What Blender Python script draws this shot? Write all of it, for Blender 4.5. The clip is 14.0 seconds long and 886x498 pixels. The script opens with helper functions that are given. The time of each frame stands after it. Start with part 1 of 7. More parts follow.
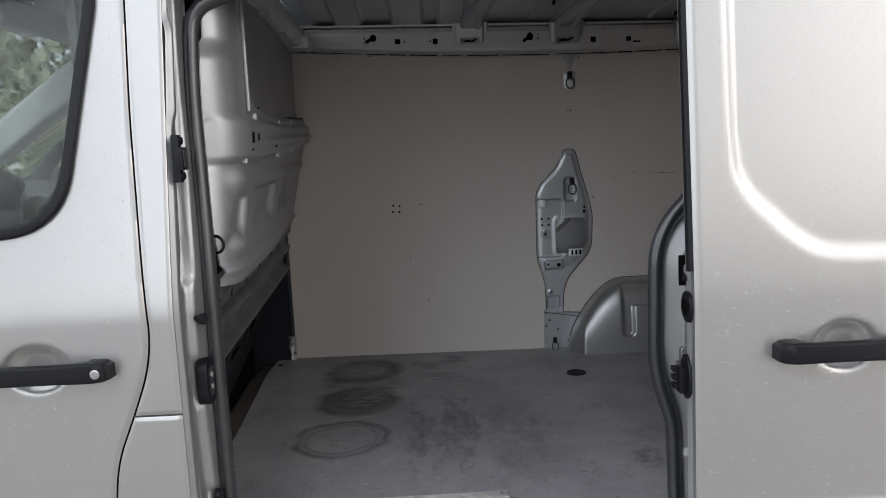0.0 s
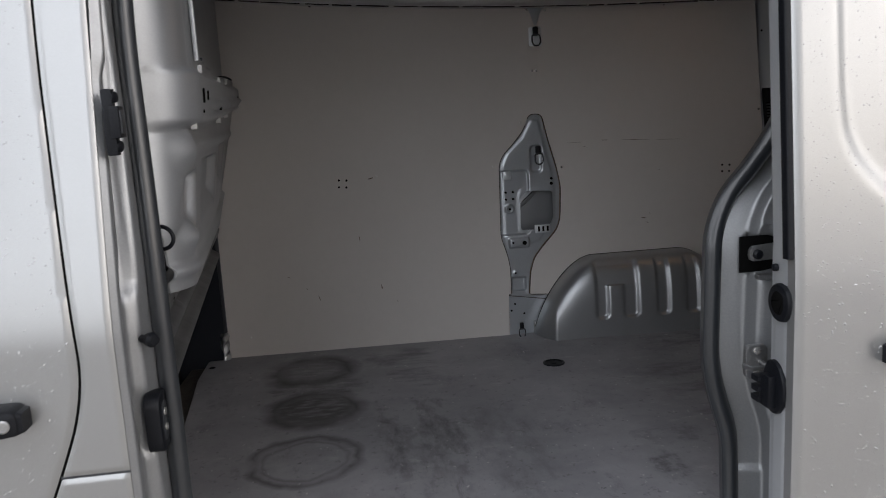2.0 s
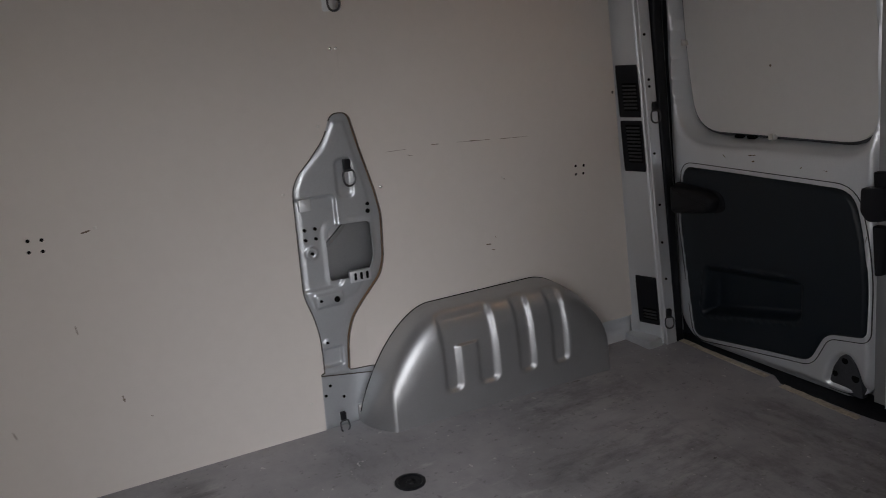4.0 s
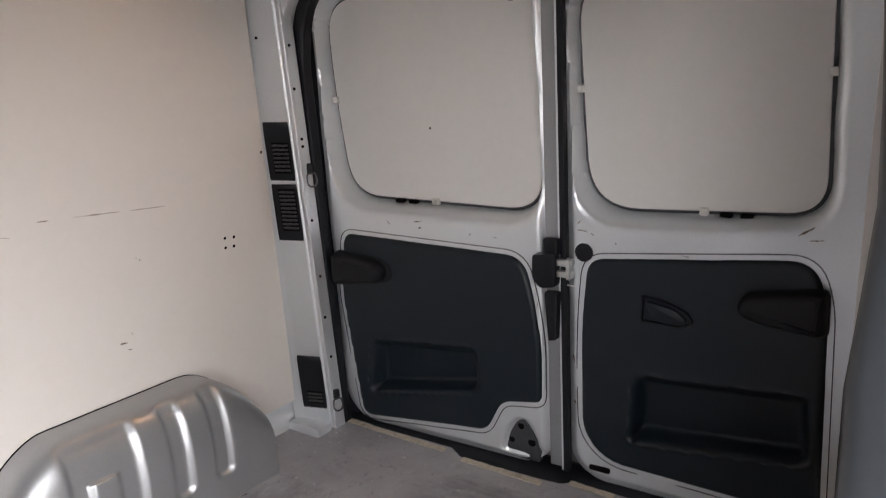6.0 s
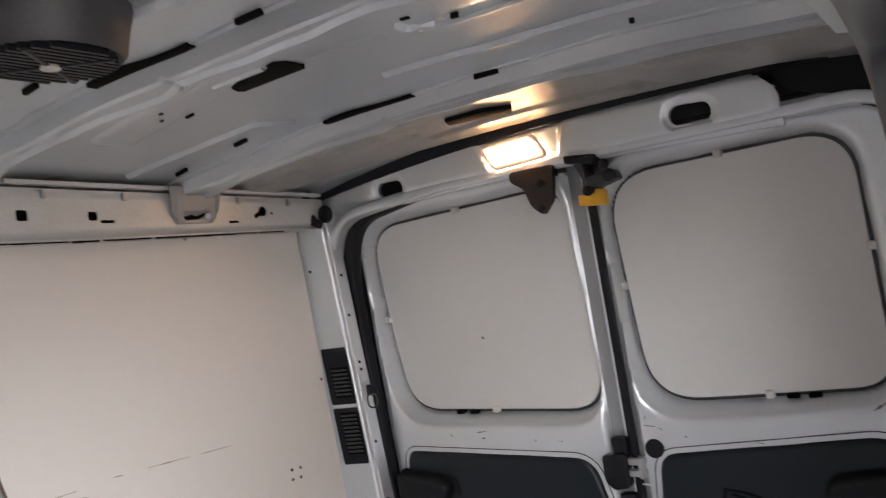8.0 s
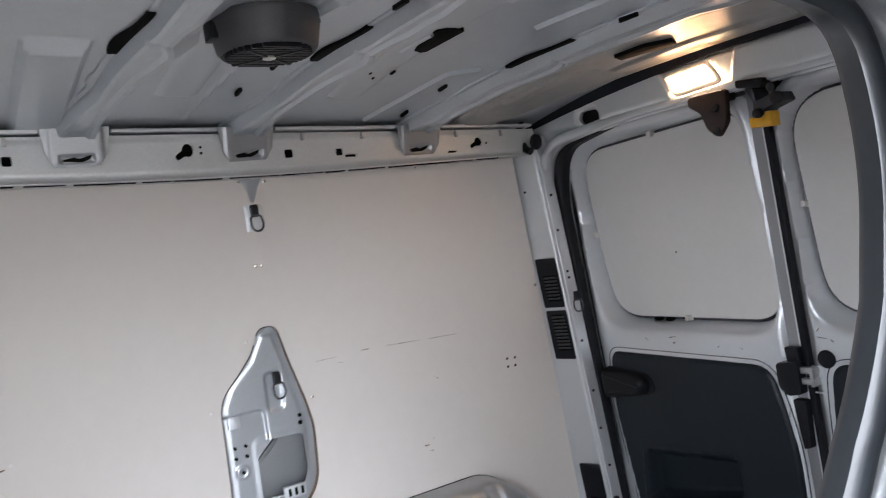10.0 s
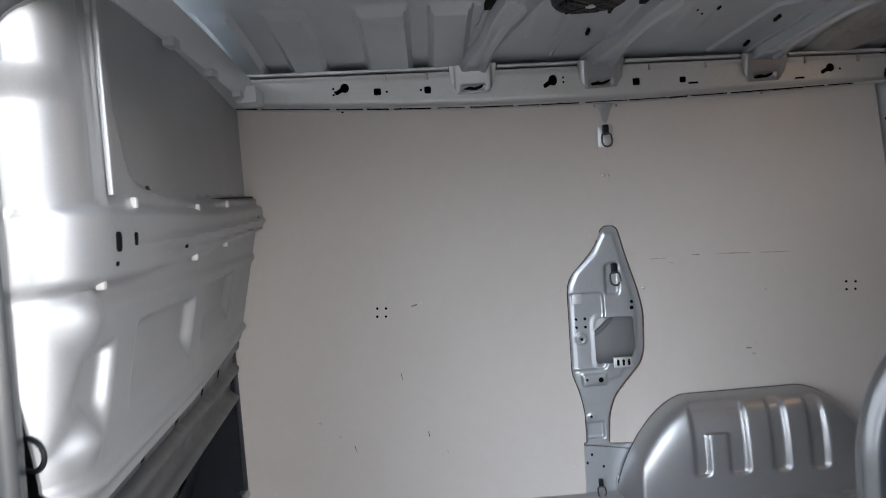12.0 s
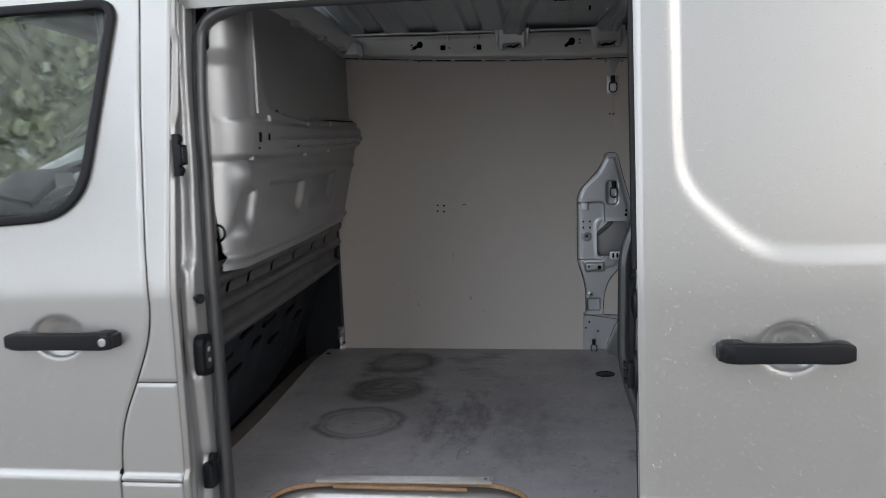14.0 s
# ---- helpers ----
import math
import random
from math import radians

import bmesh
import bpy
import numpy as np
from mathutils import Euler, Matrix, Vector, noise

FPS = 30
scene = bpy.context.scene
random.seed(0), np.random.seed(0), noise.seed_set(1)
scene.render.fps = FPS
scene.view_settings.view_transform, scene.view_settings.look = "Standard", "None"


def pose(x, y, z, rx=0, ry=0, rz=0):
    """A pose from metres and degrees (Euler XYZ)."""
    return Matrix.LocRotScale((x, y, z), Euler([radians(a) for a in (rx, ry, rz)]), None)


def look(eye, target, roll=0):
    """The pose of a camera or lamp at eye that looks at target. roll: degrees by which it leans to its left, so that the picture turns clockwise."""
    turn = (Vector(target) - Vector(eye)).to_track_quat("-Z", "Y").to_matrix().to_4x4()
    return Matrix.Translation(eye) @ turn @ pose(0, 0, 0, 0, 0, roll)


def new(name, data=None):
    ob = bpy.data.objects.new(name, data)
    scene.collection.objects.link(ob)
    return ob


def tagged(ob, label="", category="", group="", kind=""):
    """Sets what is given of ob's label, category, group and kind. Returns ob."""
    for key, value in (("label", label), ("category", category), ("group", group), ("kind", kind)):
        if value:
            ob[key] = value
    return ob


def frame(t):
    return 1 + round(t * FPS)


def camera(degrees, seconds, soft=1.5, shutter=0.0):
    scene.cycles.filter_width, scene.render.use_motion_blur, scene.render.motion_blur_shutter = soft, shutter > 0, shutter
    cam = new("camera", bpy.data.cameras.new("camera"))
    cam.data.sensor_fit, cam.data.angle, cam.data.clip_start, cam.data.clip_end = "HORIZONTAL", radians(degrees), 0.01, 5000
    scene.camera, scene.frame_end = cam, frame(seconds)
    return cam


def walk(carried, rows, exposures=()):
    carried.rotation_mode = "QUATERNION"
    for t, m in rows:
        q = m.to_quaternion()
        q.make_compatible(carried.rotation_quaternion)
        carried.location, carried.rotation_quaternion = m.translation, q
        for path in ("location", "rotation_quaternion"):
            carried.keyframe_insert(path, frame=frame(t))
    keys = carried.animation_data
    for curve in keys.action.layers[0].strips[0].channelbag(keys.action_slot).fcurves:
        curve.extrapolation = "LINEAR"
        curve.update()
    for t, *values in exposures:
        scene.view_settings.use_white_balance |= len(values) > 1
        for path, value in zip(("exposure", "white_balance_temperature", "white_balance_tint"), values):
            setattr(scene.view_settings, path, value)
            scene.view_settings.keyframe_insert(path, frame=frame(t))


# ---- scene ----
cam = camera(59.1, 14.0, 0.9, 0.35)
METRES, EYE, TILT, LEAN, TURN = 3.65, 1.43, -7.2, 2.5, 0.0
PATH = [
    (0, (-0.004, -0.033, 1.448), (-0.012, 1.951, 1.191), -2.9),
    (0.5, (-0.018, -0.018, 1.435), (-0.039, 1.962, 1.153), -2.9),
    (1, (-0.083, 0.059, 1.429), (-0.089, 2.034, 1.113), -2.8),
    (1.5, (-0.163, 0.16, 1.437), (0.007, 2.124, 1.103), -2.4),
    (2, (-0.212, 0.347, 1.44), (0.036, 2.302, 1.097), -3.2),
    (2.2, (-0.194, 0.424, 1.458), (0.062, 2.377, 1.111), -4.0),
    (4.3, (-0.187, 1.419, 1.555), (0.781, 3.094, 1.044), -3.9),
    (4.5, (-0.133, 1.45, 1.551), (0.871, 3.101, 1.035), -3.6),
    (5, (-0.091, 1.567, 1.55), (1.153, 3.039, 1.014), -2.2),
    (5.5, (-0.084, 1.669, 1.559), (1.438, 2.855, 1.03), -1.3),
    (6, (-0.09, 1.692, 1.58), (1.556, 2.742, 1.143), -1.2),
    (6.5, (-0.095, 1.686, 1.605), (1.578, 2.739, 1.298), -2.2),
    (7, (-0.106, 1.681, 1.621), (1.588, 2.732, 1.462), -3.8),
    (7.5, (-0.119, 1.68, 1.629), (1.573, 2.746, 1.593), -6.4),
    (8, (-0.127, 1.682, 1.636), (1.512, 2.827, 1.689), -7.9),
    (8.2, (-0.137, 1.678, 1.628), (1.455, 2.884, 1.722), -8.1),
    (10.3, (-0.148, 1.207, 1.597), (0.802, 2.965, 1.502), -7.3),
    (10.5, (-0.175, 1.165, 1.6), (0.682, 2.966, 1.457), -6.6),
    (11, (-0.145, 1.076, 1.595), (0.342, 3.011, 1.463), -5.7),
    (11.5, (-0.071, 0.953, 1.51), (0.046, 2.949, 1.444), -5.0),
    (12, (-0.044, 0.793, 1.497), (-0.005, 2.79, 1.406), -4.6),
    (12.5, (0.005, 0.59, 1.462), (0.002, 2.58, 1.256), -3.8),
    (13, (0.154, 0.38, 1.43), (-0.038, 2.36, 1.222), -3.5),
    (13.5, (0.275, 0.16, 1.435), (0.017, 2.13, 1.206), -3.0),
    (14, (0.328, -0.121, 1.423), (0.017, 1.841, 1.191), -2.3),
]
EXPOSURES = [(0.0, 0.24, 6300, 12), (2.0, 0.08, 6300, 13), (4.5, 1.85, 6650, 15), (5.0, 2.68, 6650, 15), (5.5, 2.95, 6700, 15), (6.0, 2.74, 6750, 15), (6.5, 2.62, 6750, 15), (8.0, 2.78, 6600, 15), (10.5, 2.42, 6050, 12),
             (11.5, 1.98, 6050, 12), (12.0, 1.80, 6050, 11), (12.5, 1.48, 6150, 11), (13.0, 0.66, 6200, 10), (14.0, 0.22, 6250, 11)]
walk(cam, [(t, look(eye, target, roll)) for t, eye, target, roll in PATH], EXPOSURES)

# ---- world and light ----
world = bpy.data.worlds.new("overcast_sky")
scene.world = world
world.use_nodes = True
wn = world.node_tree.nodes
sky = wn.new("ShaderNodeTexSky")
sky.sky_type = "NISHITA"
sky.sun_disc = False
sky.sun_elevation, sky.sun_rotation = radians(27), radians(137)
sky.air_density, sky.dust_density, sky.ozone_density = 1.0, 2.5, 1.0
hsv = wn.new("ShaderNodeHueSaturation")
hsv.inputs["Saturation"].default_value = 0.35
world.node_tree.links.new(sky.outputs[0], hsv.inputs["Color"])
world.node_tree.links.new(hsv.outputs[0], wn["Background"].inputs["Color"])
wn["Background"].inputs["Strength"].default_value = 0.10

sun = new("sun", bpy.data.lights.new("sun", "SUN"))
sun.data.energy, sun.data.angle, sun.data.color = 2.2, radians(78), (0.96, 0.985, 1.0)
sun.matrix_world = look((0, 0, 10.0), (13.4, 14.4, 0))


# ---- materials ----
def node_material(name):
    m = bpy.data.materials.new(name)
    m.use_nodes = True
    return m, m.node_tree.nodes, m.node_tree.links, m.node_tree.nodes["Principled BSDF"]


def mix(nodes, links, kind, fac, a, b):
    n = nodes.new("ShaderNodeMix")
    n.data_type, n.blend_type = "RGBA", kind
    for sock, v in ((n.inputs[0], fac), (n.inputs[6], a), (n.inputs[7], b)):
        if isinstance(v, bpy.types.NodeSocket):
            links.new(v, sock)
        elif isinstance(v, tuple):
            sock.default_value = (*v, 1)
        else:
            sock.default_value = v
    return n.outputs[2]


def ramp_of(nodes, links, src, lo, hi, a=0.0, b=1.0):
    n = nodes.new("ShaderNodeMapRange")
    n.inputs[1].default_value, n.inputs[2].default_value = lo, hi
    n.inputs[3].default_value, n.inputs[4].default_value = a, b
    links.new(src, n.inputs[0])
    return n.outputs[0]


def noise_of(nodes, links, coords, scale, detail=4.0, stretch=None, rough=0.55):
    n = nodes.new("ShaderNodeTexNoise")
    n.inputs["Scale"].default_value, n.inputs["Detail"].default_value = scale, detail
    n.inputs["Roughness"].default_value = rough
    if stretch:
        mp = nodes.new("ShaderNodeMapping")
        mp.inputs["Scale"].default_value = stretch
        links.new(coords, mp.inputs[0])
        coords = mp.outputs[0]
    links.new(coords, n.inputs["Vector"])
    return n.outputs["Fac"]


def surface(name, base, rough=0.5, metal=0.0, dirt=(0.1, 0.09, 0.08), dirt_amount=0.15, grain=60.0, coarse=3.0,
            vary=0.12, bump=0.0, bump_scale=200.0, coat=0.0, rough_vary=0.1, spec=0.5):
    """A material with grain and broad stains at two scales."""
    m, nodes, links, p = node_material(name)
    co = nodes.new("ShaderNodeTexCoord").outputs["Object"]
    fine = noise_of(nodes, links, co, grain, 5)
    broad = noise_of(nodes, links, co, coarse, 6, rough=0.65)
    dark = tuple(c * (1 - vary) for c in base)
    lite = tuple(min(1, c * (1 + vary)) for c in base)
    col = mix(nodes, links, "MIX", ramp_of(nodes, links, fine, 0.3, 0.7), dark, lite)
    col = mix(nodes, links, "MIX", ramp_of(nodes, links, broad, 0.5, 0.8, 0.0, dirt_amount), col, dirt)
    links.new(col, p.inputs["Base Color"])
    links.new(ramp_of(nodes, links, broad, 0.3, 0.75, rough - rough_vary, rough + rough_vary), p.inputs["Roughness"])
    p.inputs["Metallic"].default_value = metal
    p.inputs["Coat Weight"].default_value = coat
    p.inputs["Coat Roughness"].default_value = 0.12
    p.inputs["Specular IOR Level"].default_value = spec
    if bump:
        b = nodes.new("ShaderNodeBump")
        b.inputs["Strength"].default_value, b.inputs["Distance"].default_value = bump, 0.002
        links.new(noise_of(nodes, links, co, bump_scale, 3), b.inputs["Height"])
        links.new(b.outputs[0], p.inputs["Normal"])
    return m


def floor_material():
    """Dark grey resin-coated boards: scuffs, streaks, faint dark rings left by round tubs."""
    m, nodes, links, p = node_material("scuffed_grey_floor_coating")
    co = nodes.new("ShaderNodeTexCoord").outputs["Object"]
    base = mix(nodes, links, "MIX", ramp_of(nodes, links, noise_of(nodes, links, co, 2.2, 8, rough=0.7), 0.35, 0.7),
               (0.25, 0.248, 0.265), (0.41, 0.405, 0.425))
    speck = ramp_of(nodes, links, noise_of(nodes, links, co, 55, 4), 0.62, 0.72, 0, 0.55)
    base = mix(nodes, links, "MIX", speck, base, (0.12, 0.115, 0.115))
    scuff = ramp_of(nodes, links, noise_of(nodes, links, co, 7, 8, (1.0, 0.45, 1), 0.8), 0.56, 0.70, 0, 0.5)
    base = mix(nodes, links, "MIX", scuff, base, (0.10, 0.098, 0.105))
    pale = ramp_of(nodes, links, noise_of(nodes, links, co, 14, 6, (0.4, 1.2, 1), 0.7), 0.6, 0.72, 0, 0.4)
    base = mix(nodes, links, "MIX", pale, base, (0.56, 0.55, 0.55))
    fleck = ramp_of(nodes, links, noise_of(nodes, links, co, 75, 3, (1.0, 0.7, 1), 0.45), 0.70, 0.735, 0, 0.75)
    base = mix(nodes, links, "MIX", fleck, base, (0.62, 0.61, 0.60))
    chip = ramp_of(nodes, links, noise_of(nodes, links, co, 32, 4, (0.8, 1.5, 1), 0.6), 0.705, 0.73, 0, 0.85)
    base = mix(nodes, links, "MIX", chip, base, (0.06, 0.052, 0.05))
    wob = nodes.new("ShaderNodeTexNoise")
    wob.inputs["Scale"].default_value = 12
    links.new(co, wob.inputs["Vector"])
    shift = nodes.new("ShaderNodeVectorMath")
    shift.operation = "SCALE"
    shift.inputs["Scale"].default_value = 0.055
    links.new(wob.outputs["Color"], shift.inputs[0])
    moved = nodes.new("ShaderNodeVectorMath")
    moved.operation = "ADD"
    links.new(co, moved.inputs[0])
    links.new(shift.outputs[0], moved.inputs[1])
    for (cx, cy), radius, width, fill, line in RINGS:
        d = nodes.new("ShaderNodeVectorMath")
        d.operation = "DISTANCE"
        links.new(moved.outputs[0], d.inputs[0])
        d.inputs[1].default_value = (cx + 0.0275, cy + 0.0275, 0.5975)
        flat = nodes.new("ShaderNodeMath")
        flat.operation = "SUBTRACT"
        links.new(d.outputs["Value"], flat.inputs[0])
        flat.inputs[1].default_value = radius
        ab = nodes.new("ShaderNodeMath")
        ab.operation = "ABSOLUTE"
        links.new(flat.outputs[0], ab.inputs[0])
        broken = nodes.new("ShaderNodeMath")
        broken.operation = "MULTIPLY"
        links.new(ramp_of(nodes, links, ab.outputs[0], 0, width, line, 0), broken.inputs[0])
        links.new(ramp_of(nodes, links, noise_of(nodes, links, co, 6, 5), 0.3, 0.55, 0.25, 1.0), broken.inputs[1])
        base = mix(nodes, links, "MIX", broken.outputs[0], base, (0.07, 0.068, 0.07))
        if fill:
            inside = nodes.new("ShaderNodeMath")
            inside.operation = "MULTIPLY"
            links.new(ramp_of(nodes, links, flat.outputs[0], -0.03, 0.01, fill, 0), inside.inputs[0])
            links.new(ramp_of(nodes, links, noise_of(nodes, links, co, 16, 5, (1, 3, 1)), 0.3, 0.55, 0.2, 1.0), inside.inputs[1])
            base = mix(nodes, links, "MIX", inside.outputs[0], base, (0.085, 0.082, 0.085))
    split = nodes.new("ShaderNodeSeparateXYZ")
    links.new(moved.outputs[0], split.inputs[0])
    for (cx, cy), (hx, hy), strength, (gx, gy) in PATCHES:
        keep = None
        for axis, c, half in ((0, cx, hx), (1, cy, hy)):
            off = nodes.new("ShaderNodeMath")
            off.operation = "SUBTRACT"
            links.new(split.outputs[axis], off.inputs[0])
            off.inputs[1].default_value = c + 0.0275
            ab = nodes.new("ShaderNodeMath")
            ab.operation = "ABSOLUTE"
            links.new(off.outputs[0], ab.inputs[0])
            fade = ramp_of(nodes, links, ab.outputs[0], half * 0.7, half, 1, 0)
            if keep is None:
                keep = fade
            else:
                both = nodes.new("ShaderNodeMath")
                both.operation = "MULTIPLY"
                links.new(keep, both.inputs[0])
                links.new(fade, both.inputs[1])
                keep = both.outputs[0]
        worn = nodes.new("ShaderNodeMath")
        worn.operation = "MULTIPLY"
        links.new(keep, worn.inputs[0])
        links.new(ramp_of(nodes, links, noise_of(nodes, links, co, 1.0, 7, (gx, gy, 1), 0.7), 0.46, 0.66, 0, strength), worn.inputs[1])
        base = mix(nodes, links, "MIX", worn.outputs[0], base, (0.075, 0.073, 0.078))
    links.new(base, p.inputs["Base Color"])
    links.new(ramp_of(nodes, links, noise_of(nodes, links, co, 5, 6), 0.3, 0.7, 0.38, 0.6), p.inputs["Roughness"])
    b = nodes.new("ShaderNodeBump")
    b.inputs["Strength"].default_value, b.inputs["Distance"].default_value = 0.25, 0.001
    links.new(noise_of(nodes, links, co, 350, 2), b.inputs["Height"])
    links.new(b.outputs[0], p.inputs["Normal"])
    return m


def glass_material(name, tint=(0.85, 0.93, 0.9), film=0.0, streaks=0.0):
    m, nodes, links, p = node_material(name)
    p.inputs["Base Color"].default_value = (*tint, 1)
    p.inputs["Transmission Weight"].default_value = 1.0
    p.inputs["Roughness"].default_value = film
    p.inputs["IOR"].default_value = 1.34
    if streaks:
        co = nodes.new("ShaderNodeTexCoord").outputs["Object"]
        run = noise_of(nodes, links, co, 1.0, 5, (210, 1, 7), 0.6)
        bead = ramp_of(nodes, links, noise_of(nodes, links, co, 120, 2), 0.66, 0.74, 0.0, 0.35)
        both = nodes.new("ShaderNodeMath")
        both.operation = "ADD"
        links.new(run, both.inputs[0])
        links.new(bead, both.inputs[1])
        b = nodes.new("ShaderNodeBump")
        b.inputs["Strength"].default_value, b.inputs["Distance"].default_value = streaks, 0.002
        links.new(both.outputs[0], b.inputs["Height"])
        links.new(b.outputs[0], p.inputs["Normal"])
    return m


def glowing(name, colour, strength):
    m, nodes, links, p = node_material(name)
    p.inputs["Base Color"].default_value = (*colour, 1)
    p.inputs["Emission Color"].default_value = (*colour, 1)
    p.inputs["Emission Strength"].default_value = strength
    return m


# round stains on the load floor: centre, radius, line width, fill, line strength
RINGS = [((-0.355, 2.99), 0.125, 0.055, 0.45, 1.0), ((-0.340, 2.64), 0.125, 0.045, 1.0, 1.0), ((-0.355, 2.29), 0.140, 0.022, 0.10, 0.85), ((-0.355, 2.29), 0.112, 0.012, 0.0, 0.55)]
# worn patches on the load floor: centre, half sizes, strength, grain across and along
PATCHES = [((-0.07, 2.94), (0.13, 0.24), 0.75, (3, 5)), ((-0.015, 2.95), (0.10, 0.20), 0.6, (4, 22)), ((-0.13, 2.56), (0.035, 0.12), 0.9, (16, 9)), ((0.0, 2.45), (0.05, 0.24), 0.8, (18, 7)), ((-0.02, 2.30), (0.16, 0.20), 0.7, (20, 8)),
           ((0.18, 2.20), (0.10, 0.40), 0.35, (14, 6)), ((0.60, 2.20), (0.10, 0.06), 0.7, (9, 9)), ((0.95, 2.55), (0.28, 0.30), 0.55, (5, 14)), ((1.30, 2.30), (0.25, 0.45), 0.6, (12, 5)), ((-0.35, 2.82), (0.17, 0.09), 0.8, (6, 16)),
           ((0.02, 2.04), (0.012, 0.07), 0.9, (40, 3)), ((0.53, 2.05), (0.05, 0.05), 0.8, (22, 18)), ((1.05, 2.95), (0.25, 0.12), 0.55, (6, 12))]

PAINT = surface("silver_metallic_paint", (0.425, 0.43, 0.43), 0.32, 0.66, (0.34, 0.325, 0.30), 0.18, 900, 0.9, 0.05, coat=0.7, rough_vary=0.03)
INNER = surface("silver_inner_body_paint", (0.71, 0.735, 0.76), 0.39, 0.66, (0.60, 0.61, 0.62), 0.15, 300, 5.0, 0.03, bump=0.02, bump_scale=120, rough_vary=0.03)
ROOFPAINT = surface("thin_grey_primer_under_roof", (0.52, 0.55, 0.58), 0.33, 0.58, (0.40, 0.415, 0.43), 0.3, 200, 6.0, 0.03, bump=0.015, bump_scale=90, rough_vary=0.05)
RAILPAINT = surface("matt_silver_rail_paint", (0.60, 0.605, 0.60), 0.46, 0.35, (0.46, 0.45, 0.43), 0.3, 240, 7.0, 0.06, bump=0.03, bump_scale=120, rough_vary=0.04)
BOARD = surface("coated_plywood_lining", (0.655, 0.618, 0.585), 0.46, 0.0, (0.575, 0.53, 0.49), 0.3, 40, 1.2, 0.012, bump=0.04, bump_scale=500, rough_vary=0.05)
BLANK = surface("pale_window_blanking_board", (0.72, 0.70, 0.675), 0.46, 0.0, (0.63, 0.60, 0.565), 0.25, 40, 2.0, 0.012, bump=0.03, bump_scale=400, rough_vary=0.05)
BOARD_EDGE = surface("raw_plywood_edge", (0.30, 0.19, 0.11), 0.8, 0.0, (0.1, 0.06, 0.04), 0.5, 150, 20, 0.25)
FLOORMAT = floor_material()
TRIM = surface("textured_black_door_trim", (0.005, 0.010, 0.0155), 0.40, 0.0, (0.03, 0.035, 0.045), 0.25, 700, 6, 0.2, bump=0.25, bump_scale=900, spec=0.36)
PLASTIC = surface("black_plastic", (0.007, 0.008, 0.011), 0.46, 0.0, (0.022, 0.022, 0.022), 0.2, 300, 9, 0.2, bump=0.15, bump_scale=700, spec=0.25)
RUBBER = surface("dusty_black_door_seal_rubber", (0.030, 0.033, 0.039), 0.30, 0.0, (0.07, 0.074, 0.08), 0.15, 90, 5, 0.10, bump=0.03, bump_scale=300, coat=0.2, spec=0.65, rough_vary=0.01)
SEALRUBBER = surface("shiny_grey_door_seal_rubber", (0.022, 0.025, 0.029), 0.33, 0.0, (0.045, 0.048, 0.054), 0.3, 90, 4, 0.10, bump=0.02, bump_scale=300, coat=0.35, spec=0.7, rough_vary=0.04)
# colour of the fibre lining, also the fill for shaded gaps and corners
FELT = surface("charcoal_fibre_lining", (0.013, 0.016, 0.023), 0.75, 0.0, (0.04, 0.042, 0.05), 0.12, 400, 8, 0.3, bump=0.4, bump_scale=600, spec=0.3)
# near-black paint standing for the shade inside openings and gaps
SHADEBLACK = surface("unlit_cavity", (0.004, 0.004, 0.004), 0.9, 0.0, (0.006, 0.006, 0.006), 0.2, spec=0.1)
STEEL = surface("bare_steel", (0.5, 0.5, 0.5), 0.35, 0.9, (0.2, 0.17, 0.14), 0.35, 300, 20, 0.12)
ALU = surface("scratched_aluminium_strip", (0.62, 0.62, 0.61), 0.42, 0.7, (0.3, 0.29, 0.27), 0.4, 120, 15, 0.1, bump=0.15, bump_scale=250)
MASTIC = surface("grey_sealant", (0.33, 0.34, 0.34), 0.6, 0.1, (0.2, 0.2, 0.2), 0.3)
DARKSTEEL = surface("dark_painted_steel", (0.050, 0.053, 0.060), 0.36, 0.3, (0.04, 0.04, 0.04), 0.4, 200, 10, 0.15)
# the brown in this black imitates the lamp's warm light on the latch
DARKPLATE = surface("brown_black_coated_plate", (0.030, 0.020, 0.018), 0.42, 0.2, (0.02, 0.015, 0.013), 0.3, 200, 12, 0.2)
YELLOW = surface("yellow_plastic", (0.75, 0.40, 0.02), 0.45, 0.0, (0.4, 0.2, 0.02), 0.2)
CLIP = surface("translucent_white_clip", (0.72, 0.70, 0.66), 0.4, 0.0, (0.5, 0.48, 0.45), 0.2)
SCREW = surface("screw_head", (0.72, 0.70, 0.67), 0.3, 0.8, (0.4, 0.38, 0.35), 0.25)
SCUFF = surface("dark_scuff_mark", (0.16, 0.12, 0.09), 0.7, 0.0, (0.3, 0.26, 0.22), 0.5, 200, 60, 0.3)
ASPHALT = surface("wet_gravel", (0.43, 0.39, 0.34), 0.5, 0.0, (0.24, 0.205, 0.17), 0.6, 150, 1.5, 0.4, bump=0.6, bump_scale=180)
LAMPGLOW = glowing("warm_lamp_lens", (1.0, 0.58, 0.27), 2.6)
GLASS = glass_material("rain_filmed_window_glass", (0.82, 0.91, 0.88), 0.0, 0.007)
# darker satin copy of the inner silver, standing for weaker light on the bulkhead
BULKPAINT = surface("satin_grey_bulkhead_paint", (0.36, 0.372, 0.385), 0.40, 0.60, (0.30, 0.31, 0.32), 0.2, 300, 5.0, 0.03, bump=0.02, bump_scale=120, rough_vary=0.03)
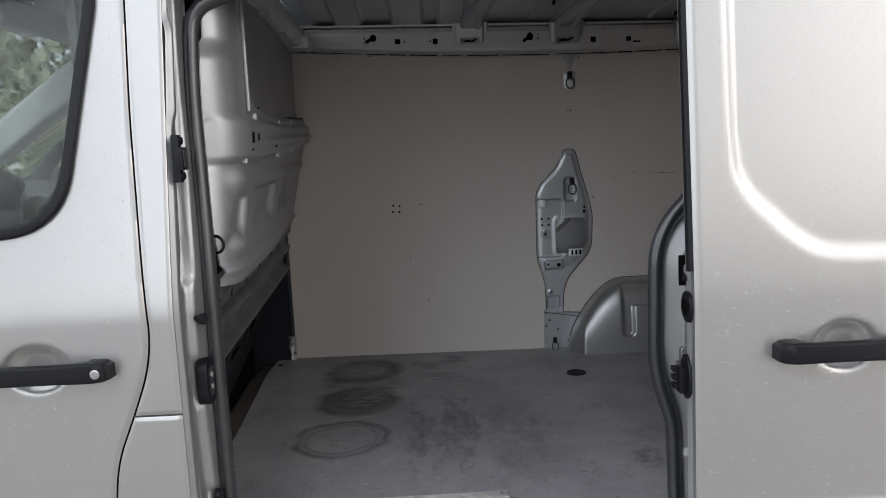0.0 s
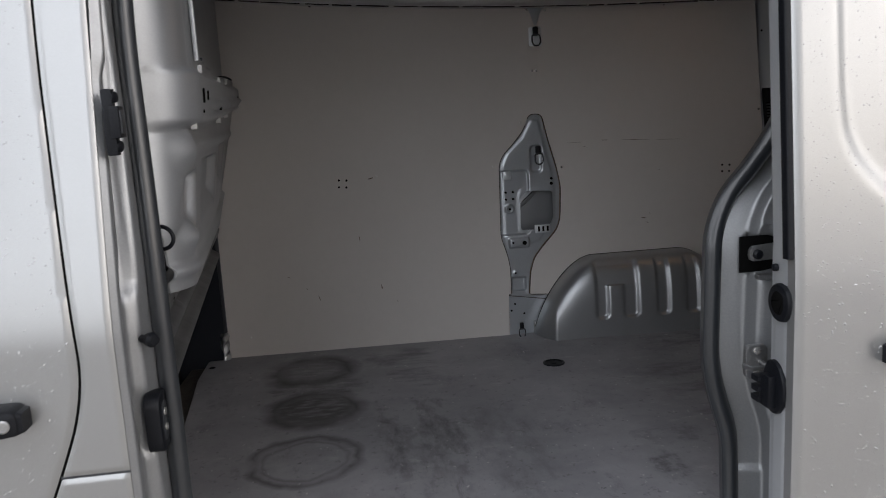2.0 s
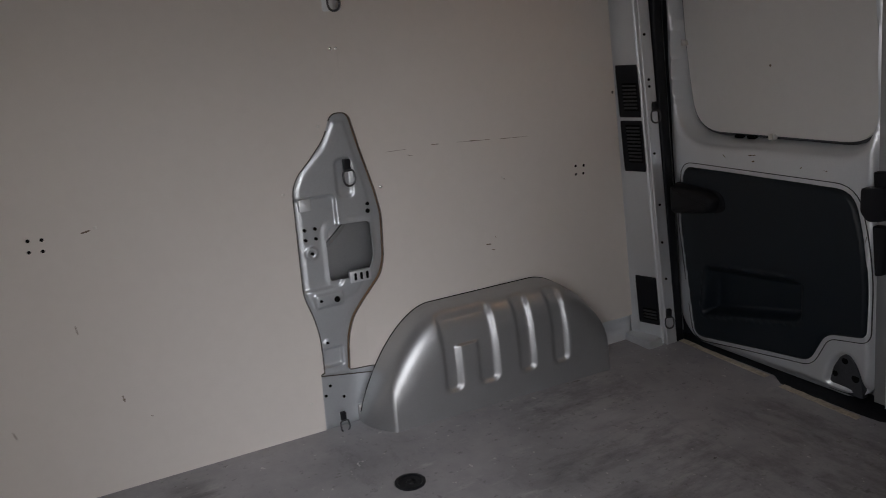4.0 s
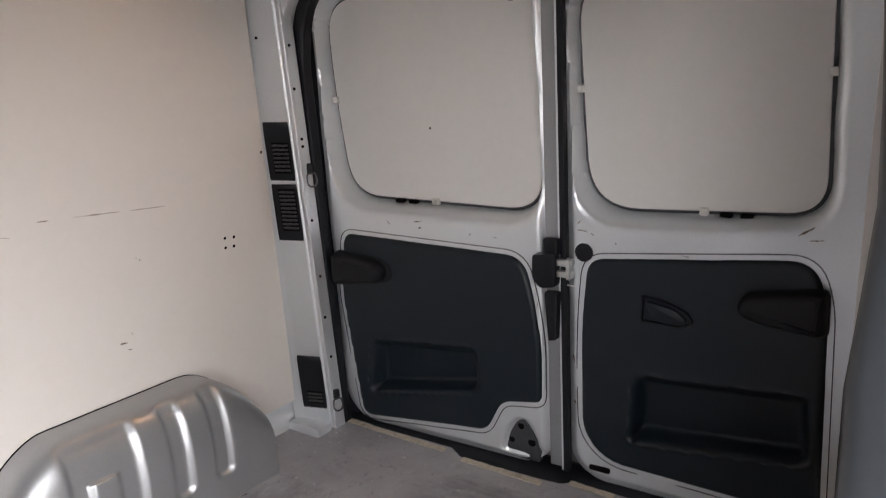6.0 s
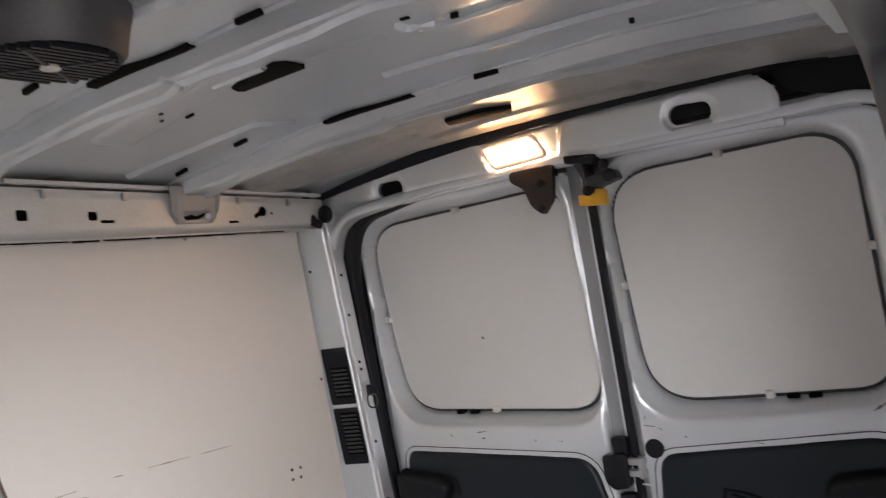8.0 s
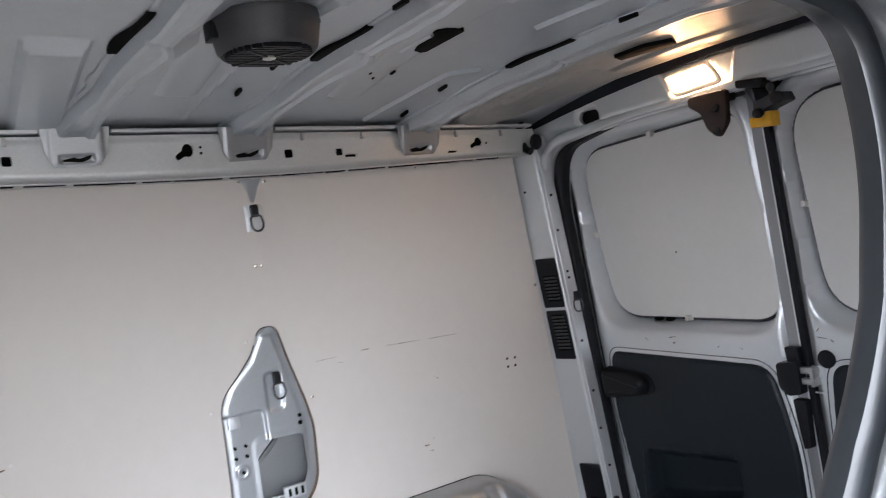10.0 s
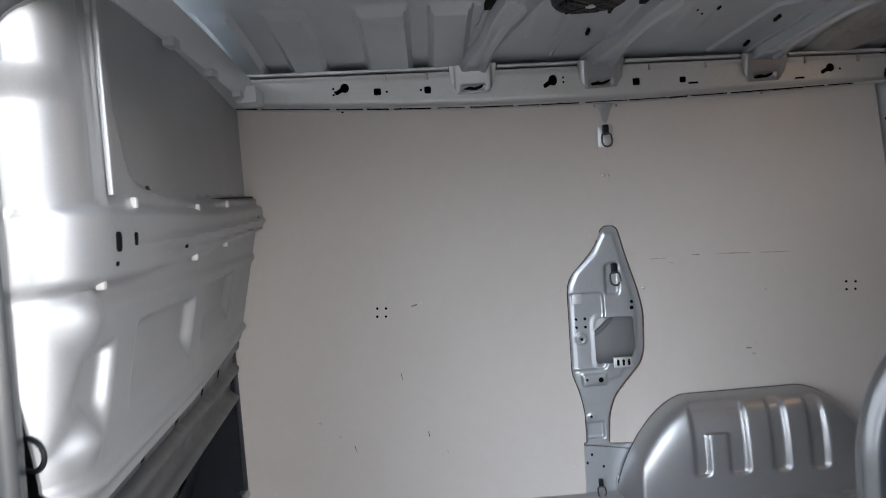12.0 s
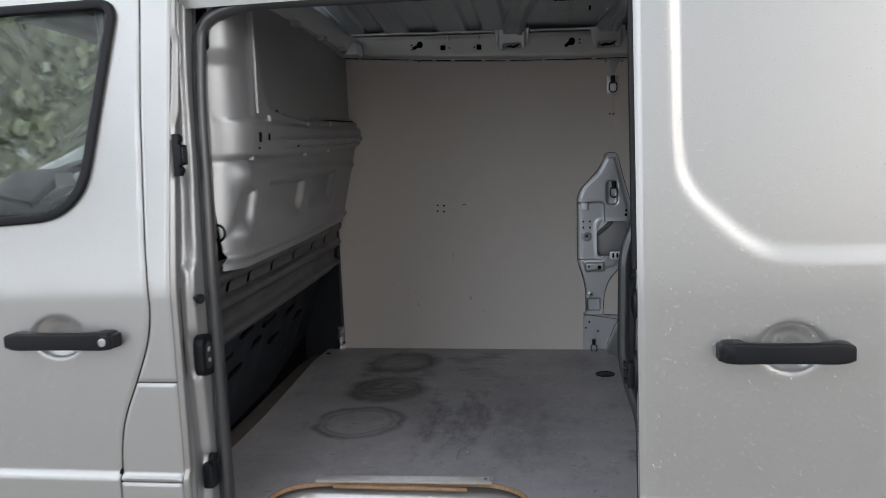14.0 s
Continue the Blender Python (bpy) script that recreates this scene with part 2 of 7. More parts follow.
ARCHPAINT = surface("satin_grey_wheel_arch_paint", (0.40, 0.41, 0.42), 0.38, 0.74, (0.30, 0.29, 0.28), 0.3, 300, 6.0, 0.04, bump=0.02, bump_scale=120, rough_vary=0.05)
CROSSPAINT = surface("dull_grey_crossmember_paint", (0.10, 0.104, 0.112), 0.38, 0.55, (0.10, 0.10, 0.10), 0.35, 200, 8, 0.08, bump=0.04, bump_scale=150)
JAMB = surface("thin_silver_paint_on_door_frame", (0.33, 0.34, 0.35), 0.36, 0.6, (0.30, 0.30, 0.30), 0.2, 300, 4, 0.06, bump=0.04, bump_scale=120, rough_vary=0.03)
DIRTYROOF = surface("dusty_brown_grey_primer", (0.36, 0.35, 0.335), 0.36, 0.35, (0.22, 0.185, 0.15), 0.5, 160, 9.0, 0.08, bump=0.3, bump_scale=260, rough_vary=0.08)
BEAD = surface("rain_beads_on_paint", (0.62, 0.62, 0.62), 0.10, 0.35, (0.55, 0.55, 0.55), 0.1, 300, 5, 0.05, coat=1.0, rough_vary=0.01)
# dirt of the floor edge, also the painted shadow line round the cut-out
EDGEDIRT_SHADE = surface("dirty_brown_floor_edge", (0.085, 0.075, 0.065), 0.8, 0.0, (0.05, 0.045, 0.04), 0.6, 60, 12, 0.3, bump=0.3, bump_scale=200)
WATER = glass_material("rain_water", (0.97, 0.98, 0.98))
LEAF = surface("wet_leaves", (0.18, 0.21, 0.13), 0.5, 0.0, (0.08, 0.11, 0.06), 0.5, 30, 2, 0.35)
BARK = surface("bark", (0.12, 0.09, 0.07), 0.9, 0.0)
CABGREY = surface("dark_grey_cab_plastic", (0.035, 0.036, 0.04), 0.55, 0.0, (0.08, 0.08, 0.08), 0.2, 300, 5, 0.2)
CABLIGHT = surface("pale_grey_cab_lining", (0.42, 0.44, 0.43), 0.8, 0.0, (0.34, 0.35, 0.34), 0.3, 300, 4, 0.08)
SEATCLOTH = surface("dark_seat_cloth", (0.03, 0.032, 0.036), 0.9, 0.0, (0.07, 0.07, 0.07), 0.3, 500, 5, 0.3)


# ---- mesh helpers ----
def thing(name, label="", category="", group="", kind="", at=(0, 0, 0)):
    ob = new(name)
    ob.empty_display_size = 0.05
    ob.location = at
    return tagged(ob, label, category, group, kind)


def finish(ob, parent, label):
    if parent is not None:
        ob.parent = parent
        if parent.parent is None:
            ob.matrix_parent_inverse = Matrix.Translation(-parent.location)
    if label:
        tagged(ob, label)
    return ob


def part(name, bm, material, parent, label="", smooth=True):
    me = bpy.data.meshes.new(name)
    bmesh.ops.recalc_face_normals(bm, faces=bm.faces)
    bm.to_mesh(me)
    bm.free()
    me.materials.append(material)
    if smooth:
        me.shade_smooth()
        me.set_sharp_from_angle(angle=radians(38))
    return finish(new(name, me), parent, label)


def part_data(name, verts, faces, material, parent, label="", angle=45):
    me = bpy.data.meshes.new(name)
    me.from_pydata(verts, [], faces)
    me.update()
    bm = bmesh.new()
    bm.from_mesh(me)
    bmesh.ops.recalc_face_normals(bm, faces=bm.faces)
    bm.to_mesh(me)
    bm.free()
    me.materials.append(material)
    me.shade_smooth()
    me.set_sharp_from_angle(angle=radians(angle))
    return finish(new(name, me), parent, label)


def box(bm, lo, hi, bevel=0.003, seg=2):
    made = bmesh.ops.create_cube(bm, size=1.0)["verts"]
    for v in made:
        v.co = Vector([lo[i] + (v.co[i] + 0.5) * (hi[i] - lo[i]) for i in range(3)])
    if bevel:
        edges = list({e for v in made for e in v.link_edges})
        bmesh.ops.bevel(bm, geom=edges, offset=bevel, segments=seg, affect="EDGES", profile=0.7)


def boxed(name, lo, hi, material, parent, label="", bevel=0.003):
    bm = bmesh.new()
    box(bm, lo, hi, bevel)
    return part(name, bm, material, parent, label)


def fillet(pts, r, n=6, closed=True):
    """A polyline with its corners rounded; r: one radius, or one for each corner."""
    pts = [Vector(p) for p in pts]
    out, count = [], len(pts)
    for i, p in enumerate(pts):
        if not closed and i in (0, count - 1):
            out.append(p)
            continue
        a, b = pts[i - 1], pts[(i + 1) % count]
        rad = r[i] if isinstance(r, (list, tuple)) else r
        da, db = a - p, b - p
        k = min(rad, da.length * 0.49, db.length * 0.49)
        if k < 1e-5:
            out.append(p)
            continue
        pa, pb = p + da.normalized() * k, p + db.normalized() * k
        for j in range(n + 1):
            t = j / n
            out.append(pa * (1 - t) ** 2 + p * 2 * t * (1 - t) + pb * t * t)
    return out


def rounded_rect(cx, cy, hx, hy, r, n=6):
    return [(p[0], p[1]) for p in fillet([(cx - hx, cy - hy), (cx + hx, cy - hy), (cx + hx, cy + hy), (cx - hx, cy + hy)], r, n)]


def circle(cx, cy, r, n=20):
    return [(cx + r * math.cos(2 * math.pi * i / n), cy + r * math.sin(2 * math.pi * i / n)) for i in range(n)]


def inset(pts, d):
    """Pulls a closed outline inwards by d."""
    area = sum(pts[i - 1][0] * pts[i][1] - pts[i][0] * pts[i - 1][1] for i in range(len(pts)))
    s, out, n = (1 if area > 0 else -1), [], len(pts)
    for i in range(n):
        a, b = Vector(pts[i - 1][:2]), Vector(pts[(i + 1) % n][:2])
        t = (b - a).normalized()
        out.append((pts[i][0] - t.y * d * s, pts[i][1] + t.x * d * s))
    return out


def loft(bm, rings, cap_first=True, cap_last=True, closed=True):
    rows = [[bm.verts.new(p) for p in ring] for ring in rings]
    n = len(rows[0])
    for a, b in zip(rows, rows[1:]):
        for i in range(n if closed else n - 1):
            j = (i + 1) % n
            bm.faces.new((a[i], a[j], b[j], b[i]))
    if cap_first:
        bm.faces.new(rows[0])
    if cap_last:
        bm.faces.new(rows[-1])


def slab(name, outline, P, h0, h1, material, parent, label="", edge=0.002):
    """A plate with a rounded front edge: outline in (u, v), P(u, v, h) maps to the world, front at h1."""
    bm = bmesh.new()
    e = min(edge, abs(h1 - h0) * 0.45)
    s = 1 if h1 > h0 else -1
    loft(bm, [[P(u, v, h0) for u, v in outline], [P(u, v, h1 - s * e) for u, v in outline],
              [P(u, v, h1 - s * e * 0.3) for u, v in inset(outline, e * 0.3)], [P(u, v, h1) for u, v in inset(outline, e)]])
    return part(name, bm, material, parent, label)


def sweep(bm, path, profile, up=(0, 0, 1), closed=False, cap=True):
    """Sweeps a closed profile (side, up) along a path."""
    path = [Vector(p) for p in path]
    up, n, rings = Vector(up), len(path), []
    for i, p in enumerate(path):
        a = path[i - 1] if (i or closed) else p
        b = path[(i + 1) % n] if (i < n - 1 or closed) else p
        t = (b - a).normalized()
        side = t.cross(up)
        side = side.normalized() if side.length > 1e-6 else Vector((1, 0, 0))
        top = side.cross(t).normalized()
        rings.append([p + side * q[0] + top * q[1] for q in profile])
    if closed:
        rings.append(rings[0])
        rows = [[bm.verts.new(q) for q in ring] for ring in rings[:-1]]
        m = len(profile)
        for i in range(len(rows)):
            a, b = rows[i], rows[(i + 1) % len(rows)]
            for j in range(m):
                k = (j + 1) % m
                bm.faces.new((a[j], a[k], b[k], b[j]))
    else:
        loft(bm, rings, cap, cap)


def swept(name, path, profile, material, parent, label="", up=(0, 0, 1), closed=False):
    bm = bmesh.new()
    sweep(bm, path, profile, up, closed)
    return part(name, bm, material, parent, label)


def lathe(bm, profile, P, n=24):
    """Turns a profile of (radius, height) round an axis; P(u, v, h) maps to the world."""
    loft(bm, [[P(r * math.cos(2 * math.pi * i / n), r * math.sin(2 * math.pi * i / n), h) for i in range(n)] for r, h in profile])


def turned(name, centre, axis, profile, material, parent, label="", n=24):
    bm = bmesh.new()
    m = Vector(axis).to_track_quat("Z", "Y").to_matrix()
    c = Vector(centre)
    lathe(bm, profile, lambda u, v, h: c + m @ Vector((u, v, h)), n)
    return part(name, bm, material, parent, label)


# signed distances on arrays, negative inside
def d_rect(u, v, cx, cy, hx, hy, r):
    qx, qy = np.abs(u - cx) - hx + r, np.abs(v - cy) - hy + r
    return np.hypot(np.maximum(qx, 0), np.maximum(qy, 0)) + np.minimum(np.maximum(qx, qy), 0) - r


def d_line(u, v, ax, ay, bx, by, r):
    px, py, dx, dy = u - ax, v - ay, bx - ax, by - ay
    t = np.clip((px * dx + py * dy) / (dx * dx + dy * dy + 1e-12), 0, 1)
    return np.hypot(px - t * dx, py - t * dy) - r


def d_poly(u, v, pts):
    best, inside = np.full(u.shape, 1e9), np.zeros(u.shape, bool)
    for i in range(len(pts)):
        (ax, ay), (bx, by) = pts[i - 1][:2], pts[i][:2]
        best = np.minimum(best, d_line(u, v, ax, ay, bx, by, 0.0))
        if ay != by:
            inside ^= ((ay > v) != (by > v)) & (u < (bx - ax) * (v - ay) / (by - ay) + ax)
    return np.where(inside, -best, best)


def ease(d, w):
    """1 well inside (d < -w), 0 outside (d > 0), smooth between."""
    t = np.clip(-d / w, 0, 1)
    return t * t * (3 - 2 * t)


def stamp(name, material, parent, P, u0, u1, v0, v1, step, height, outline=None, holes=(), thick=0.0015, label="", angle=60):
    """A pressed sheet: a fine grid over (u, v) raised by height(u, v), cut along the outline and the holes, with real edges."""
    nu, nv = max(2, round((u1 - u0) / step) + 1), max(2, round((v1 - v0) / step) + 1)
    U, V = np.meshgrid(np.linspace(u0, u1, nu), np.linspace(v0, v1, nv), indexing="ij")

    def cut(u, v):
        s = outline(u, v) if outline else np.full(u.shape, -1.0)
        for h in holes:
            s = np.maximum(s, -h(u, v))
        return s

    trimmed = outline is not None or holes
    if trimmed:
        U0, V0 = U.copy(), V.copy()
        for _ in range(3):
            s, e = cut(U, V), step * 0.05
            near = (np.abs(s) < step * 0.72) & (np.hypot(U - U0, V - V0) < step * 0.8)
            gu, gv = (cut(U + e, V) - cut(U - e, V)) / (2 * e), (cut(U, V + e) - cut(U, V - e)) / (2 * e)
            g = np.maximum(gu * gu + gv * gv, 0.25)
            U, V = np.where(near, U - s * gu / g, U), np.where(near, V - s * gv / g, V)
    H = height(U, V) if callable(height) else np.full(U.shape, height)
    ids = np.arange(nu * nv).reshape(nu, nv)
    quads = np.stack([ids[:-1, :-1], ids[1:, :-1], ids[1:, 1:], ids[:-1, 1:]], -1).reshape(-1, 4)
    uf, vf, hf = U.ravel(), V.ravel(), H.ravel()
    if trimmed:
        quads = quads[cut(uf[quads].mean(1), vf[quads].mean(1)) < -step * 0.02]
    edges = {}
    for q in quads.tolist():
        for i in range(4):
            k = (q[i], q[(i + 1) % 4])
            if (k[1], k[0]) in edges:
                del edges[(k[1], k[0])]
            else:
                edges[k] = 1
    used = np.unique(quads)
    slot = {int(k): i for i, k in enumerate(used)}
    verts = [tuple(P(uf[k], vf[k], hf[k])) for k in used]
    faces = [[slot[k] for k in q] for q in quads.tolist()]
    for a, b in edges:
        i = len(verts)
        verts += [verts[slot[a]], verts[slot[b]], tuple(P(uf[b], vf[b], hf[b] - thick)), tuple(P(uf[a], vf[a], hf[a] - thick))]
        faces.append([i, i + 3, i + 2, i + 1])
    me = bpy.data.meshes.new(name)
    me.from_pydata(verts, [], faces)
    me.update()
    me.materials.append(material)
    me.shade_smooth()
    me.set_sharp_from_angle(angle=radians(angle))
    return finish(new(name, me), parent, label)


def wall_map(y):
    return lambda u, v, h: (u, y - h, v)


def dimple(name, outline, P, depth, parent, material=None):
    """A punched opening imitated by a thin black plate that shows as a hole."""
    return slab(name, outline, P, -0.002, depth, material or SHADEBLACK, parent, edge=0.0003)


# ---- main dimensions ----
FLOOR_Z, BOARD_Y, MID_Y = 0.57, 3.21, 2.41


def tumble(z):
    """How far the body side leans in above the waistline."""
    t = np.maximum(0, z - 1.13)
    return 0.175 * t * t / (t + 0.05) - 0.012 * ease(z - 0.722, 0.012)


def side(z):
    return 1.497 + tumble(z)


def rail_bottom(x):
    t = np.maximum(0, 0.85 - x) / 1.39
    return 1.795 + 0.062 * t * t


def rail_top(x):
    return 1.936 - 0.034 * (x + 0.54)


def rear_x(z):
    """The inner skin of the rear doors, which leans out towards the floor."""
    return 1.545 + 0.07 * (1.2 - z)


def board_end(z):
    return 1.383 + (1.79 - z) * 0.077


# ---- ground ----
bm = bmesh.new()
bmesh.ops.create_grid(bm, x_segments=2, y_segments=2, size=300)
ground = part("ground", bm, ASPHALT, None)
tagged(ground, "wet brownish gravel ground round the parked van", "ground", kind="structure")

# ---- load floor ----
floor_pts = [(-0.68, 1.69), (-0.452, 1.70)] + [(p.x, p.y) for p in fillet([(-0.452, 1.70), (-0.43, 1.785), (-0.33, 1.825), (0.12, 1.845), (0.205, 1.80), (0.245, 1.70)], 0.06, 5, False)[1:-1]] + [
    (0.245, 1.70), (0.60, 1.70), (1.46, 1.70), (1.50, 1.74), (1.535, 1.80), (1.580, 2.05), (1.590, 2.39), (1.565, 2.41), (1.560, 2.46), (1.556, 2.70), (1.590, 2.75), (1.582, 3.10), (1.47, 3.21), (-0.64, 3.215), (-0.735, 3.19), (-0.745, 3.0), (-0.70, 2.3)]


def floor_rise(u, v):
    """The boards climb a little towards the far wall and the front."""
    t = np.clip((v - 2.0) / 1.2, 0, 1)
    return t * t * (0.0115 + 0.0093 * np.clip(0.385 - u, 0, 1.1))


floor = tagged(stamp("floor", FLOORMAT, None, lambda u, v, h: (u, v, FLOOR_Z + h), -0.76, 1.58, 1.68, 3.23, 0.016, floor_rise, lambda u, v: d_poly(u, v, floor_pts), thick=0.012),
               "scuffed dark grey coated load floor with ring stains", "floor", kind="structure")
edge_bm = bmesh.new()
cut_path = [(p.x, p.y - 0.001, FLOOR_Z - 0.006) for p in fillet([(-0.452, 1.69), (-0.43, 1.785), (-0.33, 1.825), (0.12, 1.845), (0.205, 1.80), (0.245, 1.69)], 0.06, 5, False)]
sweep(edge_bm, cut_path, [(-0.002, -0.006), (0.004, -0.006), (0.004, 0.0055), (-0.002, 0.0055)])
part("raw_edge", edge_bm, BOARD_EDGE, floor, "bare brown plywood edge of the step cut-out")

step = thing("side_step", "silver pressed side step below the sliding door sill", "step", kind="structure")
stamp("tread", PAINT, step, lambda u, v, h: (u, v, 0.545 + h), -0.60, 0.60, 1.50, 1.87, 0.012,
      lambda u, v: -0.16 * ease(d_rect(u, v, -0.105, 1.60, 0.335, 0.22, 0.10), 0.07) + 0.006 * ease(d_rect(u, v, -0.105, 1.62, 0.25, 0.12, 0.05), 0.03))
strip = thing("sill_strip", "scratched aluminium edge strip screwed over the step cut-out", "strip", at=(-0.11, 1.83, FLOOR_Z))
bm = bmesh.new()
box(bm, (-0.352, 1.812, FLOOR_Z), (0.124, 1.85, FLOOR_Z + 0.006), 0.002)
for k in range(5):
    box(bm, (-0.352, 1.816 + k * 0.0065, FLOOR_Z + 0.006), (0.124, 1.8185 + k * 0.0065, FLOOR_Z + 0.0075), 0.0006, 1)
stripbar = part("bar", bm, ALU, strip)
for vert in stripbar.data.vertices:
    vert.co.y += (vert.co.x + 0.35) * 0.03
for sx in (-0.335, -0.11, 0.105):
    turned("screw", (sx, 1.832 + (sx + 0.35) * 0.03, FLOOR_Z + 0.0075), (0, 0, 1), [(0.005, 0), (0.005, 0.001), (0.003, 0.002)], SCREW, strip)
bm = bmesh.new()
box(bm, (-0.30, 1.806, FLOOR_Z - 0.012), (0.06, 1.811, FLOOR_Z - 0.003), 0.001)
part("packing_slat", bm, BOARD_EDGE, strip, "thin wooden slat under the strip")

DRAIN_Z = FLOOR_Z + float(floor_rise(0.466, 2.85)) - 0.0005
drain = thing("floor_socket", "round black plug recessed in the load floor", "plug", at=(0.466, 2.85, DRAIN_Z))
turned("rim", (0.466, 2.85, DRAIN_Z), (0, 0, 1), [(0.037, 0), (0.037, 0.003), (0.031, 0.004), (0.028, 0.001), (0.010, 0.0008), (0.009, 0.003), (0.004, 0.0035)], PLASTIC, drain)

# ---- far side wall ----
wall_far = thing("wall_far", "silver outer body side behind the plywood lining", "wall", kind="structure")
stamp("outer_skin", INNER, wall_far, lambda u, v, h: (u, 3.285 - h, v), -0.66, 1.62, 0.45, 2.0, 0.05, lambda u, v: 0 * u)
stamp("lower_ledge", INNER, wall_far, lambda u, v, h: (u, 3.225 - h, v), 1.22, 1.50, 0.56, 0.68, 0.01, lambda u, v: 0.006 * ease(d_rect(u, v, 1.36, 0.60, 0.12, 0.025, 0.01), 0.01))

PLATE = [(0.498, 1.418), (0.545, 1.416), (0.566, 1.325), (0.599, 1.207), (0.611, 1.142), (0.606, 1.024), (0.593, 0.981), (0.536, 0.92),
         (0.502, 0.879), (0.484, 0.825), (0.477, 0.737), (0.485, 0.735), (0.56, 0.73), (0.56, 0.56), (0.392, 0.56), (0.396, 0.742), (0.406, 0.743), (0.406, 0.842), (0.396, 0.898),
         (0.374, 0.965), (0.378, 1.238), (0.394, 1.273), (0.429, 1.306), (0.474, 1.358)]
PLATE_CUT = [(p.x, p.y) for p in fillet(PLATE, 0.02, 4)]
ARCH_CUT = [(p.x, p.y) for p in fillet([(0.49, 0.50), (0.49, 0.575), (0.60, 0.80), (0.72, 0.872), (1.06, 0.872), (1.18, 0.80), (1.31, 0.66), (1.31, 0.50)], [0, 0.02, 0.1, 0.1, 0.1, 0.1, 0.02, 0], 6)]
TOP_CUT = [(0.430, 1.90), (0.462, 1.815), (0.510, 1.796), (0.529, 1.735), (0.539, 1.735), (0.557, 1.790), (0.598, 1.812), (0.640, 1.90)]
TOP_NOTCH = [(p.x, p.y) for p in fillet(TOP_CUT, [0, 0.03, 0.03, 0.004, 0.004, 0.03, 0.03, 0], 5)]
JOINT_X = 0.534


def board(name, x0, x1, label):
    ob = thing(name, label, "wall panel", "plywood lining sheets")

    def outline(u, v):
        d = np.maximum(np.maximum(u - np.minimum(x1, board_end(v)), x0 - u), v - rail_bottom(u) - 0.012)
        d = np.maximum(d, np.where(u > 1.2, 0.662 - v, FLOOR_Z + 0.002 - v))
        return d

    stamp("sheet", BOARD, ob, wall_map(BOARD_Y), x0 - 0.01, min(x1, 1.49) + 0.01, 0.56, 1.87, 0.0065, 0.0, outline,
          [lambda u, v: d_poly(u, v, PLATE_CUT), lambda u, v: d_poly(u, v, ARCH_CUT), lambda u, v: d_poly(u, v, TOP_NOTCH)], thick=0.010)
    return ob


front_board = board("plywood_panel", -0.662, JOINT_X - 0.0001, "pale beige coated plywood sheet lining the load-bay side")
rear_board = board("plywood_panel", JOINT_X + 0.0001, 1.60, "pale beige coated plywood sheet with long dark scratches")
WP = wall_map(BOARD_Y)
swept("cut_edge", [(p[0], BOARD_Y + 0.006, p[1]) for p in PLATE_CUT], [(-0.0005, -0.0045), (0.0018, -0.0045), (0.0018, 0.0045), (-0.0005, 0.0045)], BOARD_EDGE, front_board,
      "raw brown edge of the cut-out", up=(0, 1, 0), closed=True)


# the body pillar that shows through the cut-out
def pillar_height(u, v):
    h = 0.003 * ease(d_poly(u, v, [(0.388, 0.97), (0.388, 1.235), (0.41, 1.28), (0.47, 1.335), (0.505, 1.40), (0.54, 1.40), (0.585, 1.21), (0.597, 1.14), (0.593, 1.03), (0.53, 0.935), (0.41, 0.91)]), 0.012)
    h -= 0.007 * ease(d_rect(u, v, 0.43, 1.09, 0.065, 0.125, 0.02), 0.008)
    h += 0.005 * ease(d_line(u, v, 0.416, 1.067, 0.416, 1.067, 0.020), 0.007)
    h -= 0.004 * ease(d_line(u, v, 0.416, 1.067, 0.416, 1.067, 0.011), 0.004)
    h += 0.006 * ease(d_rect(u, v, 0.447, 0.937, 0.042, 0.022, 0.008), 0.008)
    h -= 0.006 * ease(d_rect(u, v, 0.523, 1.25, 0.027, 0.055, 0.02), 0.012)
    h += 0.002 * ease(d_rect(u, v, 0.52, 1.055, 0.078, 0.092, 0.03), 0.016)
    h -= 0.010 * ease(d_rect(u, v, 0.44, 0.775, 0.03, 0.028, 0.006), 0.006)
    h += 0.003 * ease(d_line(u, v, 0.428, 0.82, 0.428, 0.82, 0.012), 0.006)
    h += 0.007 * ease(d_rect(u, v, 0.48, 0.65, 0.10, 0.082, 0.006), 0.006)
    return h


PILLAR_HOLE = [(p.x, p.y) for p in fillet([(0.458, 1.10), (0.475, 1.133), (0.582, 1.128), (0.585, 1.03), (0.57, 0.995), (0.545, 0.985), (0.457, 0.982)], 0.015, 5)]
pillar = thing("side_pillar", "grey pressed steel body pillar showing through the plywood cut-out", "pillar", kind="structure")
PP = lambda u, v, h: (u, 3.226 - h, v)
stamp("pressing", ROOFPAINT, pillar, PP, 0.365, 0.625, 0.555, 1.43, 0.0035, pillar_height, lambda u, v: d_poly(u, v, PLATE_CUT) - 0.006,
      [lambda u, v: d_poly(u, v, PILLAR_HOLE)], thick=0.006)
for hx, hz, hr in ((0.402, 1.131, 0.004), (0.402, 1.105, 0.004), (0.430, 1.131, 0.004), (0.430, 1.105, 0.004), (0.58, 1.174, 0.005), (0.579, 1.155, 0.006), (0.416, 1.067, 0.004),
                   (0.422, 0.939, 0.004), (0.466, 0.936, 0.008), (0.428, 0.82, 0.004), (0.42, 0.70, 0.004), (0.455, 0.66, 0.004), (0.405, 0.675, 0.004)):
    dimple("punched_hole", circle(hx, hz, hr, 12), PP, 0.0095 if hz < 0.72 else (0.0065 if hx < 0.45 and hz > 1.0 else 0.0125 if hz < 0.95 and hz > 0.9 else 0.006), pillar)
